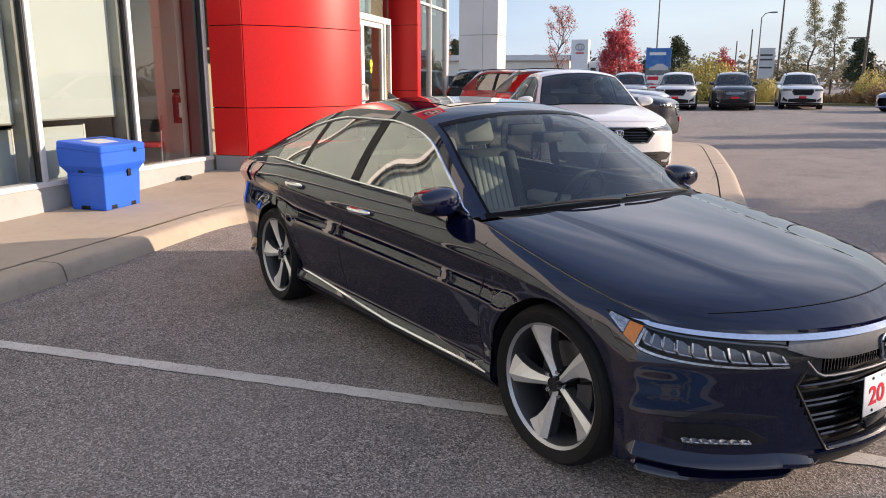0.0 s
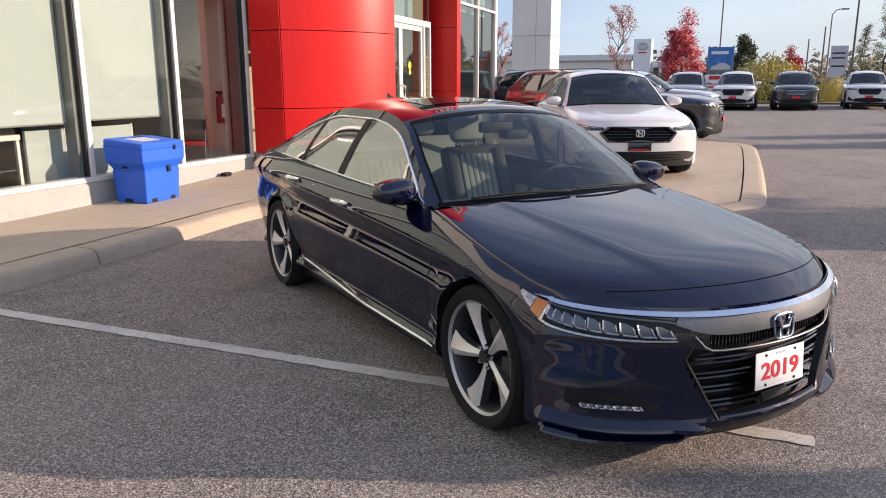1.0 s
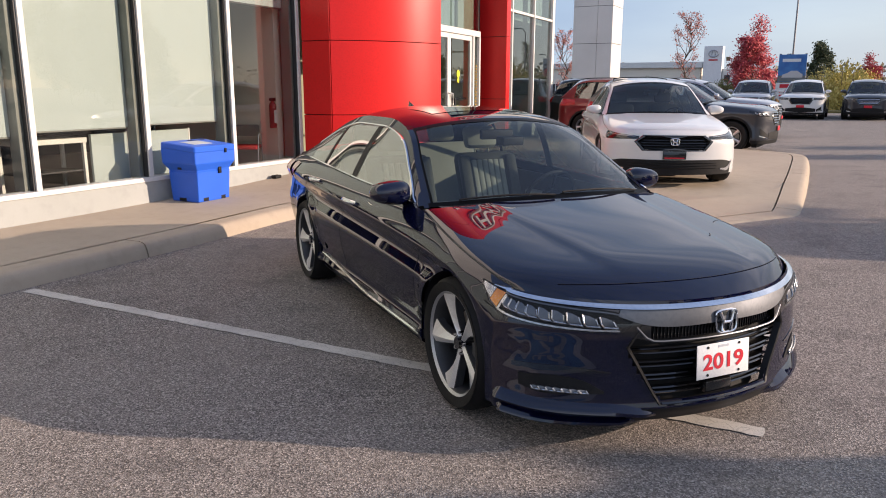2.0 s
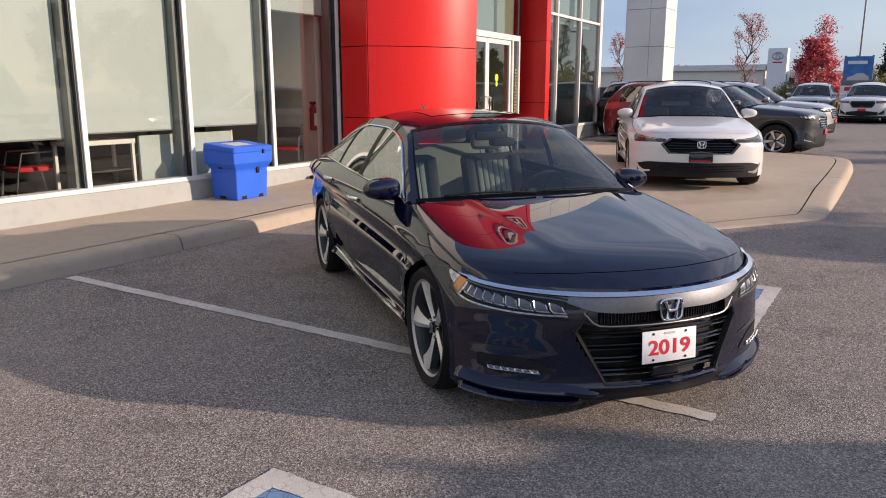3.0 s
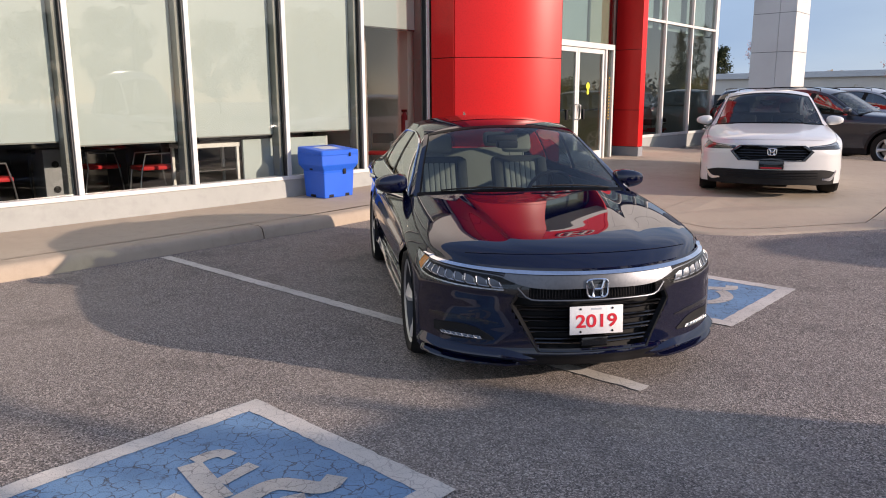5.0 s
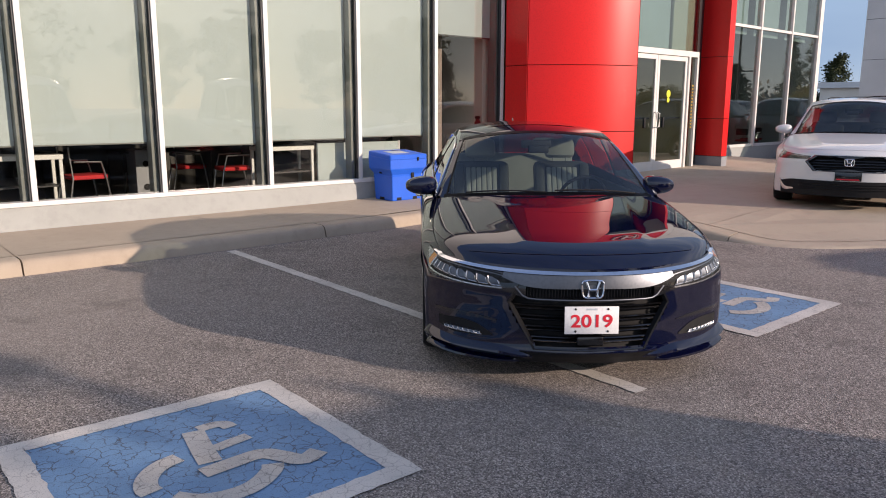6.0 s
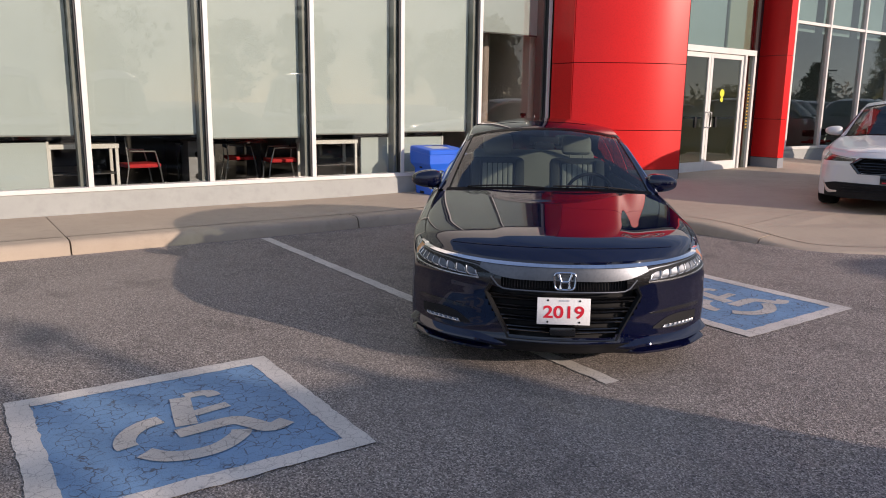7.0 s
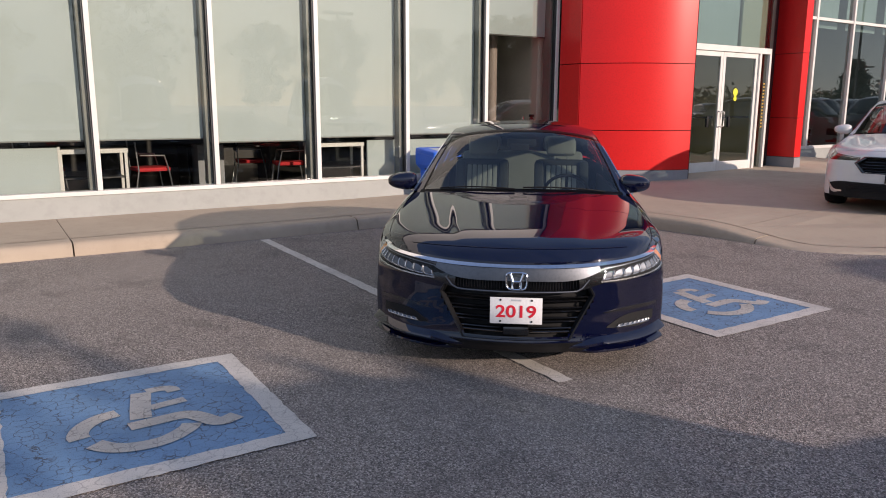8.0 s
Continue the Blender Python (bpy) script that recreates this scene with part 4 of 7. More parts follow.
def led(S, root, name, w0, w1, zl, zh, n, sgn, out, parent):
    """A row of small lamp blocks along the nose."""
    for i in range(n):
        bm = bmesh.new()
        a, b = lerp(w0, w1, (i + 0.08) / n), lerp(w0, w1, (i + 0.88) / n)
        rows = []
        step = (b - a) * 0.45
        for k, w in enumerate((a, lerp(a, b, 0.55), b)):
            z0, z1 = zl(w), zh(w)
            z1 = lerp(z0, z1, (0.72, 0.95, 1.0)[k])
            deep = out + (0.0, 0.003, 0.010)[k]
            pts = [S.nose(w, z0, out), S.nose(w + step * 0.5, lerp(z0, z1, 0.35), deep + 0.002), S.nose(w + step, z1, deep - 0.001)]
            rows.append([bm.verts.new((p.x, sgn * p.y, p.z)) for p in pts])
        for p, q in zip(rows, rows[1:]):
            for j in range(2):
                bm.faces.new((p[j], p[j + 1], q[j + 1], q[j]))
        rim = [rows[0][2].co, rows[0][1].co, rows[0][0].co, rows[1][0].co, rows[2][0].co, rows[2][1].co, rows[2][2].co]
        rim = [v.copy() + Vector((0.003, 0, 0)) for v in rim]
        part(name, bm, DARK_CHROME, parent)
        bm = bmesh.new()
        add_tube(bm, rim, 0.0042, 6)
        part("lamp_rim", bm, LED, parent)


def frame_ring(S, poly, material, name, root, out=0.005, width=0.03, depth=0.02):
    """A band that follows a closed outline (y, z) on the nose and covers its rim."""
    cy = sum(p[0] for p in poly) / len(poly)
    cz = sum(p[1] for p in poly) / len(poly)
    pts = []
    for (y0, z0), (y1, z1) in zip(poly, poly[1:] + poly[:1]):
        for i in range(8):
            pts.append((lerp(y0, y1, i / 8), lerp(z0, z1, i / 8)))
    bm = bmesh.new()
    rows = []
    for y, z in pts:
        d = math.hypot(y - cy, z - cz)
        yi, zi = y - (y - cy) / d * width, z - (z - cz) / d * width
        rows.append([bm.verts.new(S.nose_y(y, z, out - 0.004)), bm.verts.new(S.nose_y(lerp(y, yi, 0.3), lerp(z, zi, 0.3), out + 0.004)),
                     bm.verts.new(S.nose_y(lerp(y, yi, 0.8), lerp(z, zi, 0.8), out)), bm.verts.new(S.nose_y(yi, zi, out - depth))])
    for p, q in zip(rows, rows[1:] + rows[:1]):
        for j in range(3):
            bm.faces.new((p[j], p[j + 1], q[j + 1], q[j]))
    return part(name, bm, material, root)


def slats(S, root, zs, width, out=-0.012, thick=0.016, material=None):
    for z in zs:
        w = width(z)
        bm = bmesh.new()

        def bar(u, v):
            y = lerp(-w, w, u)
            a = [(-0.03, -0.004), (0.0, -thick / 2), (0.006, 0.0), (0.0, thick / 2), (-0.03, 0.004)][round(v * 4)]
            p = S.nose_y(y, z, out + a[0])
            return Vector((p.x, p.y, z + a[1]))
        part("grille_slat", add_grid(bm, bar, 18, 4), material or BLACK_GLOSS, root)


def badge(root, x, z, w, h, bright, lean=0.0):
    """A rounded frame with two upright bars and a waist, as a plain shape."""
    b = new("emblem")
    b.parent = root
    b.matrix_basis = Matrix.Translation((x, 0, z)) @ Matrix.Rotation(lean, 4, "Y")
    bm = bmesh.new()
    pts = []
    for i in range(32):
        a = TAU * i / 32
        c, s = math.cos(a), math.sin(a)
        y = math.copysign(abs(c) ** 0.45, c) * w / 2
        zz = math.copysign(abs(s) ** 0.45, s) * h / 2
        pts.append((0, y * (1 + 0.12 * zz / h), zz))
    add_tube(bm, pts, 0.0055, 6, True)
    part("emblem_frame", bm, bright, b)
    bm = bmesh.new()
    for sg in (1, -1):
        add_tube(bm, [(0.002, sg * w * 0.20, -h * 0.42), (0.006, sg * w * 0.19, 0), (0.002, sg * w * 0.31, h * 0.42)], [0.009, 0.007, 0.009], 6)
    add_tube(bm, [(0.005, -w * 0.2, -h * 0.03), (0.005, w * 0.2, -h * 0.03)], 0.007, 6)
    part("emblem_bars", bm, bright, b)
    part("emblem_back", box(-0.02, -0.004, -w * 0.44, w * 0.44, -h * 0.44, h * 0.44, 0.006), BLACK_GLOSS, b)


SATIN = mottled("satin black", (0.010, 0.010, 0.011), (0.016, 0.016, 0.017), 9.0, 0.38, 0.03, Specular_IOR_Level=0.2)


def dress_navy(root, S):
    zt = keyed([(0.0, 0.682), (0.3, 0.684), (0.5, 0.690), (0.8, 0.704), (1.0, 0.714), (1.27, 0.744)])
    zb = keyed([(0.0, 0.660), (0.3, 0.661), (0.5, 0.672), (0.8, 0.691), (1.0, 0.706), (1.27, 0.740)])
    def wing(u, v):
        w = 1.10 * u
        k = 1 - smooth(0.9, 1.0, u)
        p = S.nose(w, lerp(zb(w), zt(w), 0.5 + (v - 0.5) * lerp(0.2, 1, k)), [0.008, 0.022, 0.014, 0.002][round(v * 3)])
        return p
    part("chrome_wing", mirror_y(add_grid(bmesh.new(), wing, 60, 3)), CHROME, root, "bright chrome bar over the grille")
    bm = patch(S, 0, 0.37, keyed([(0.0, 0.592), (0.26, 0.598), (0.37, 0.638)]), keyed([(0.0, 0.661), (0.37, 0.665)]), 0.010, 24, 4)
    part("grille_bar", thicken(mirror_y(bm), 0.006), DARK_CHROME, root, "grey metal bar behind the emblem")
    poly = [(-0.40, 0.602), (0.40, 0.602), (0.455, 0.50), (0.315, 0.240), (-0.315, 0.240), (-0.455, 0.50)]
    frame_ring(S, poly, SATIN, "grille_frame", root, 0.004, 0.016, 0.03)
    bm = bmesh.new()
    gw = [(0.19, 0.33), (0.24, 0.33), (0.50, 0.455), (0.575, 0.41), (0.61, 0.40)]
    add_grid(bm, lambda u, v: S.nose_y(lerp(-1, 1, u) * curve_at(gw, lerp(0.195, 0.605, v)), lerp(0.195, 0.605, v), -0.075), 16, 10)
    part("grille_back", bm, BLACK_MATT, root)
    slats(S, root, (0.285, 0.305, 0.345, 0.365, 0.405, 0.425, 0.465, 0.485), lambda z: curve_at(gw, z) - 0.02, -0.026, 0.010, BLACK_GLOSS)
    slats(S, root, (0.246,), lambda z: 0.30, 0.002, 0.012, BLACK_GLOSS)
    # the slot under the bar: a gloss frame that drops at both ends, with a fine mesh behind it
    bm = bmesh.new()
    line = [(-0.415, 0.592), (-0.375, 0.545), (-0.345, 0.530)] + [(y / 10, 0.527) for y in range(-3, 4)] + [(0.345, 0.530), (0.375, 0.545), (0.415, 0.592)]
    add_tube(bm, [S.nose_y(y, z, 0.004) for y, z in line], 0.006, 8)
    part("grille_slot_frame", bm, DARK_CHROME, root, "bright edge of the slot over the grille")
    bm = bmesh.new()
    for i in range(45):
        y = -0.36 + 0.72 * i / 44
        q = S.nose_y(y, 0.56, -0.03)
        add_box(bm, q.x - 0.004, q.x + 0.004, y - 0.002, y + 0.002, 0.530, 0.595)
    part("grille_mesh", bm, BLACK_GLOSS, root)
    part("radar_cover", box(0.76, 0.836, -0.075, 0.075, 0.262, 0.318, 0.010), BLACK_GLOSS, root)
    bm = patch(S, 0.26, 0.41, keyed([(0.26, 0.53), (0.41, 0.58)]), keyed([(0.26, 0.61), (0.41, 0.605)]), 0.006, 8, 4)
    both("lamp_mask", thicken(bm, 0.004), BLACK_GLOSS, root)
    badge(root, 0.846, 0.592, 0.118, 0.098, CHROME, radians(-6))
    top = keyed([(0.32, 0.628), (0.36, 0.648), (0.5, 0.668), (0.75, 0.688), (1.0, 0.706), (1.23, 0.732)])
    low = keyed([(0.32, 0.590), (0.36, 0.568), (0.5, 0.572), (0.72, 0.592), (0.9, 0.618), (1.02, 0.640), (1.23, 0.728)])
    for sgn in (1, -1):
        lamp = part("headlight", thicken(patch(S, 0.32, 1.23, low, top, 0.004, 36, 6, sgn), 0.004), BLACK_MATT, root, "dark headlight with a row of clear lamp blocks")
        led(S, root, "lamp_block", 0.36, 0.90, lambda w: lerp(low(w), top(w), lerp(0.24, 0.36, (w - 0.36) / 0.54)), lambda w: lerp(low(w), top(w), lerp(0.74, 0.84, (w - 0.36) / 0.54)), 9, sgn, 0.006, lamp)
        bm = patch(S, 0.36, 0.96, lambda w: low(w) + 0.006, lambda w: low(w) + 0.014, 0.012, 24, 1, sgn)
        part("light_strip", bm, LED, lamp)
        bm = patch(S, 0.36, 0.98, lambda w: lerp(low(w), top(w), 0.90), lambda w: lerp(low(w), top(w), 0.96), 0.012, 24, 1, sgn)
        part("upper_strip", bm, DARK_CHROME, lamp)
        bm = patch(S, 0.975, 1.075, lambda w: lerp(low(w), top(w), 0.06), lambda w: lerp(low(w), top(w), 0.86), 0.010, 8, 2, sgn)
        part("amber_marker", bm, AMBER, lamp, "amber side marker")
        bm = patch(S, 1.08, 1.20, lambda w: lerp(low(w), top(w), 0.12), lambda w: lerp(low(w), top(w), 0.88), 0.009, 8, 2, sgn)
        part("lamp_end", bm, LED, lamp)
        bm = patch(S, 0.925, 0.96, lambda w: lerp(low(w), top(w), 0.15), lambda w: lerp(low(w), top(w), 0.85), 0.010, 3, 2, sgn)
        part("lamp_divider", bm, LED, lamp)
        part("lens", patch(S, 0.32, 1.23, low, top, 0.016, 36, 6, sgn), LENS, lamp)
        # fog lamp pocket and the slot over it
        pocket = part("fog_pocket", thicken(patch(S, 0.40, 0.74, keyed([(0.40, 0.295), (0.60, 0.282), (0.74, 0.31)]), keyed([(0.40, 0.305), (0.48, 0.355), (0.74, 0.365)]), 0.004, 14, 4, sgn), 0.003), BLACK_MATT, root)
        led(S, root, "fog_lamp", 0.45, 0.66, keyed([(0.4, 0.296), (0.74, 0.302)]), keyed([(0.4, 0.312), (0.74, 0.322)]), 7, sgn, 0.008, pocket)
        part("fog_lens", patch(S, 0.44, 0.67, keyed([(0.4, 0.292), (0.74, 0.298)]), keyed([(0.4, 0.326), (0.74, 0.340)]), 0.022, 10, 2, sgn), LENS, pocket)
        part("bumper_slot", thicken(patch(S, 0.38, 0.78, keyed([(0.38, 0.385), (0.78, 0.393)]), keyed([(0.38, 0.390), (0.5, 0.410), (0.78, 0.412)]), 0.004, 14, 2, sgn), 0.003), BLACK_GLOSS, root)
        # two blades under the bumper corner, a dark gap between them
        for wa, wb_, ring in ((0.17, 0.94, [(0.212, -0.02), (0.206, 0.030), (0.212, 0.040), (0.226, 0.030), (0.262, -0.012)]),
                              (0.24, 0.90, [(0.150, -0.03), (0.146, 0.034), (0.152, 0.044), (0.164, 0.036), (0.186, -0.012)])):
            def blade(u, v, sgn=sgn, wa=wa, wb_=wb_, ring=ring):
                w = lerp(wa, wb_, u)
                z, out = ring[round(v * 4)]
                k = smooth(0.0, 0.16, u) * (1 - 0.6 * smooth(0.88, 1, u))
                p = S.nose(w, z + 0.030 * smooth(0.45, 1, u) - 0.030 * (1 - smooth(0.0, 0.3, u)) * (ring[0][0] > 0.2), lerp(-0.02, out, k))
                return Vector((p.x, sgn * p.y, p.z))
            part("splitter_blade", add_grid(bmesh.new(), blade, 40, 4), NAVY, root)
        # sill strip
        pts = []
        for i in range(25):
            x = lerp(-2.44, -0.42, i / 24)
            p = S.side(x, lerp(0.315, 0.268, min(1, i / 14)), 0.010)
            pts.append((p.x, sgn * p.y, p.z))
        bm = bmesh.new()
        add_tube(bm, pts, [0.004] + [0.010] * 23 + [0.004], 6)
        part("sill_trim", bm, CHROME, root, "chrome strip along the sill")
        bm = add_grid(bmesh.new(), lambda u, v, sgn=sgn: Vector((lerp(-2.46, -0.38, u), sgn * lerp(0.80, 0.875, v**0.6), lerp(0.150, 0.215, v))), 20, 4)
        part("sill", bm, BLACK_MATT, root)
        bm = add_grid(bmesh.new(), lambda u, v, sgn=sgn: (lambda q: Vector((q.x, sgn * q.y, q.z)))(S.tail(lerp(0.55, 1.0, u), lerp(0.80, 0.955, v), 0.012)), 10, 4)
        tl = part("tail_light", bm, TAIL_RED, root, "red tail light")
        bm = add_grid(bmesh.new(), lambda u, v, sgn=sgn: (lambda q: Vector((q.x, sgn * q.y, q.z)))(S.side(lerp(-3.30, -3.16, u), lerp(lerp(0.80, 0.92, u), 0.955, v), 0.008)), 4, 4)
        part("tail_light_end", bm, TAIL_RED, tl)
    part("lower_lip", thicken(mirror_y(patch(S, 0.0, 0.32, lambda w: 0.158, lambda w: 0.226, 0.004, 18, 4)), 0.004), SATIN, root)
    # dealer plate
    pl = new("dealer_plate")
    pl.parent = root
    pl.matrix_basis = Matrix.Translation((0.848, 0, 0.418)) @ Matrix.Rotation(radians(-4), 4, "Y")
    part("plate_sheet", box(-0.004, 0.0, -0.150, 0.150, -0.077, 0.077, 0.0015), PLATE_WHITE, pl, "white plate with a red printed year")
    turn = Matrix(((0, 0, 1, 0), (1, 0, 0, 0), (0, 1, 0, 0), (0, 0, 0, 1)))
    text_mesh("2019", 0.098, PLATE_RED, "year", pl, Matrix.Translation((0.0015, 0, -0.008)) @ turn, 0.0008, 1.2)
    for y in (-0.09, 0.09):
        for z in (-0.062, 0.062):
            bm = bmesh.new()
            add_cyl(bm, (0.0, y, z), (0.003, y, z), 0.006, n=10)
            part("plate_screw", bm, BLACK_MATT, pl)
    part("plate_mark", box(0.0002, 0.0016, -0.03, 0.03, 0.056, 0.066, 0.0), LABEL_GREY, pl)
    part("plate_holder", box(0.77, 0.843, -0.10, 0.10, 0.36, 0.46, 0.004), BLACK_MATT, root)
    mirrors(root, S, -0.84, 0.992, 1.045, NAVY, 0.06)
    handles(root, S, ((-1.57, 0.845), (-2.47, 0.89)), CHROME)
    # sunroof, antenna fin, wipers, washer jets
    part("sunroof", add_grid(bmesh.new(), lambda u, v: S.top(lerp(0.40, 0.535, u), lerp(-0.62, 0.62, v), 0.003), 10, 10), BLACK_GLOSS, root, "dark glass sunroof")
    bm = bmesh.new()
    add_grid(bm, lambda u, v: Vector((lerp(-2.62, -2.80, u), 0.022 * math.cos(math.pi * v) * (1 - 0.6 * u), 1.395 + 0.075 * math.sin(math.pi * v) * u**0.8)), 8, 10)
    part("antenna_fin", bm, NAVY, root)
    for y0, y1, vv in ((0.62, 0.02, 0.016), (-0.04, -0.60, 0.014)):
        bm = bmesh.new()
        pts = [S.top(lerp(0.008, vv, i / 8), lerp(y0, y1, i / 8) / 0.78, 0.012 + 0.010 * math.sin(math.pi * i / 8)) for i in range(9)]
        add_tube(bm, pts, 0.006, 6)
        part("wiper", bm, BLACK_MATT, root)
    cabin(root, S, True)


def dress_white(root, S):
    poly = [(-0.41, 0.685), (0.41, 0.685), (0.525, 0.60), (0.42, 0.475), (-0.42, 0.475), (-0.525, 0.60)]
    frame_ring(S, poly, BLACK_GLOSS, "grille_frame", root, 0.006, 0.05, 0.03)
    bm = bmesh.new()
    gw = [(0.46, 0.41), (0.60, 0.525), (0.69, 0.42)]
    add_grid(bm, lambda u, v: S.nose_y(lerp(-1, 1, u) * curve_at(gw, lerp(0.465, 0.69, v)), lerp(0.465, 0.69, v), -0.05), 14, 6)
    part("grille_back", bm, BLACK_MATT, root)
    slats(S, root, (0.51, 0.545, 0.58, 0.615, 0.65), lambda z: curve_at(gw, z) - 0.03, -0.012, 0.012)
    badge(root, 0.862, 0.60, 0.11, 0.09, CHROME, radians(-5))
    top = keyed([(0.36, 0.672), (0.7, 0.705), (1.08, 0.742)])
    low = keyed([(0.36, 0.632), (0.7, 0.628), (0.98, 0.655), (1.08, 0.705)])
    for sgn in (1, -1):
        lamp = part("headlight", thicken(patch(S, 0.36, 1.08, low, top, 0.004, 24, 5, sgn), 0.004), BLACK_GLOSS, root, "slim dark headlight")
        part("light_strip", patch(S, 0.40, 1.0, lambda w: lerp(low(w), top(w), 0.72), lambda w: lerp(low(w), top(w), 0.86), 0.010, 20, 1, sgn), LED, lamp)
        part("lens", patch(S, 0.36, 1.08, low, top, 0.016, 24, 5, sgn), LENS, lamp)
        part("intake_bracket", thicken(patch(S, 0.50, 0.72, keyed([(0.5, 0.225), (0.66, 0.23), (0.72, 0.33)]), keyed([(0.5, 0.245), (0.62, 0.26), (0.72, 0.36)]), 0.012, 10, 2, sgn), 0.006), CHROME, root)
    # one black sheet over the intake and the lip below it
    part("lower_intake", thicken(mirror_y(patch(S, 0.0, 0.70, keyed([(0.0, 0.155), (0.70, 0.165)]), keyed([(0.0, 0.355), (0.5, 0.36), (0.70, 0.33)]), 0.006, 20, 4)), 0.003), BLACK_MATT, root)
    slats(S, root, (0.25, 0.285, 0.32), lambda z: 0.58, 0.012, 0.012, BLACK_MATT)
    pl = part("dealer_plate", box(0.862, 0.868, -0.155, 0.155, 0.365, 0.475, 0.002), BLACK_GLOSS, root, "dark plate with a strip of small lettering")
    part("plate_bar", box(0.8682, 0.8695, -0.13, 0.13, 0.375, 0.392), PLATE_RED, pl)
    mirrors(root, S, -0.86, 1.005, 1.045, WHITE_PAINT)
    handles(root, S, ((-1.66, 0.835), (-2.46, 0.875)), WHITE_PAINT)
    cabin(root, S, False)


def dress_suv(root, S, colour, bright=True):
    poly = [(-0.42, 0.90), (0.42, 0.90), (0.46, 0.80), (0.36, 0.63), (-0.36, 0.63), (-0.46, 0.80)]
    frame_ring(S, poly, BLACK_GLOSS, "grille_frame", root, 0.006, 0.05, 0.03)
    bm = bmesh.new()
    gw = [(0.62, 0.36), (0.80, 0.46), (0.90, 0.42)]
    add_grid(bm, lambda u, v: S.nose_y(lerp(-1, 1, u) * curve_at(gw, lerp(0.63, 0.90, v)), lerp(0.63, 0.90, v), -0.04), 10, 5)
    part("grille_back", bm, BLACK_MATT, root)
    slats(S, root, (0.68, 0.73, 0.78, 0.84), lambda z: curve_at(gw, z) - 0.03, -0.008, 0.02, CHROME if bright else BLACK_GLOSS)
    top = keyed([(0.36, 0.89), (0.7, 0.915), (1.12, 0.935)])
    low = keyed([(0.36, 0.81), (0.7, 0.82), (1.12, 0.90)])
    for sgn in (1, -1):
        lamp = part("headlight", thicken(patch(S, 0.36, 1.12, low, top, 0.004, 16, 4, sgn), 0.004), BLACK_GLOSS, root)
        led(S, root, "lamp_block", 0.42, 0.9, lambda w: lerp(low(w), top(w), 0.25), lambda w: lerp(low(w), top(w), 0.8), 4, sgn, 0.006, lamp)
        part("fog_surround", thicken(patch(S, 0.48, 0.74, keyed([(0.48, 0.36), (0.74, 0.42)]), keyed([(0.48, 0.42), (0.74, 0.56)]), 0.006, 8, 3, sgn), 0.004), BLACK_MATT, root)
        part("fog_trim", thicken(patch(S, 0.48, 0.76, keyed([(0.48, 0.335), (0.76, 0.38)]), keyed([(0.48, 0.352), (0.76, 0.41)]), 0.012, 8, 2, sgn), 0.004), CHROME if bright else BLACK_MATT, root)
        bm = add_grid(bmesh.new(), lambda u, v, sgn=sgn: (lambda q: Vector((q.x, sgn * q.y, q.z)))(S.tail(lerp(0.62, 1.0, u), lerp(0.92, 1.10, v), 0.012)), 8, 3)
        tl = part("tail_light", bm, TAIL_RED, root, "red tail light")
        bm = add_grid(bmesh.new(), lambda u, v, sgn=sgn: (lambda q: Vector((q.x, sgn * q.y, q.z)))(S.side(lerp(S.s["xsr"], S.s["xsr"] + 0.15, u), lerp(0.95, 1.09, v), 0.008)), 4, 3)
        part("tail_light_end", bm, TAIL_RED, tl)
        bm = bmesh.new()
        pts = [S.top(v, 0.93 * sgn, 0.05) for v in np.linspace(0.40, 0.74, 12)]
        pts = [pts[0] - Vector((0, 0, 0.045))] + pts + [pts[-1] - Vector((0, 0, 0.045))]
        add_tube(bm, pts, 0.013, 6)
        part("roof_bar", bm, BLACK_MATT, root)
        for cx in S.axles:
            R, ar = S.s["wheel"], S.s["arch"]
            bm = add_grid(bmesh.new(), lambda u, v, cx=cx, sgn=sgn: (lambda q: Vector((q.x, sgn * (q.y + 0.012), q.z)))(S.side(cx + lerp(ar - 0.004, ar + 0.05, v) * math.cos(math.pi * u), R + lerp(ar - 0.004, ar + 0.05, v) * math.sin(math.pi * u))), 20, 2)
            part("arch_moulding", bm, BLACK_MATT, root)
        bm = add_grid(bmesh.new(), lambda u, v, sgn=sgn: (lambda q: Vector((q.x, sgn * (q.y + 0.012), q.z)))(S.side(lerp(-S.s["wheelbase"] + S.s["arch"], -S.s["arch"], u), lerp(0.25, 0.37, v))), 10, 2)
        part("sill", bm, BLACK_MATT, root)
    part("lower_intake", thicken(mirror_y(patch(S, 0.0, 0.46, keyed([(0.0, 0.30), (0.46, 0.33)]), keyed([(0.0, 0.52), (0.46, 0.46)]), 0.006, 12, 3)), 0.003), BLACK_MATT, root)
    part("front_skirt", thicken(mirror_y(patch(S, 0.0, 1.0, lambda w: 0.225, lambda w: 0.30, 0.010, 20, 2)), 0.004), BLACK_MATT, root)
    part("dealer_plate", box(0.855, 0.862, -0.15, 0.15, 0.50, 0.60, 0.002), PLATE_RED, root, "red and white dealer plate")
    mirrors(root, S, -0.88, 1.16, 1.05, colour)
    handles(root, S, ((-1.55, 0.95), (-2.38, 0.97)), colour)
    cabin(root, S, False, 0.33, 0.15)


# ---------------------------------------------------------------- ground and pavement
def lot(y):
    """Height of the asphalt: level round the first stalls, then a slight rise away from them."""
    t = max(0.0, min(y, 60.0) - 5.5)
    near = min(t, 6.5)
    return (0.0175 * (near - 0.5) if t > 1 else 0.00875 * t * t) + 0.008 * (t - near)


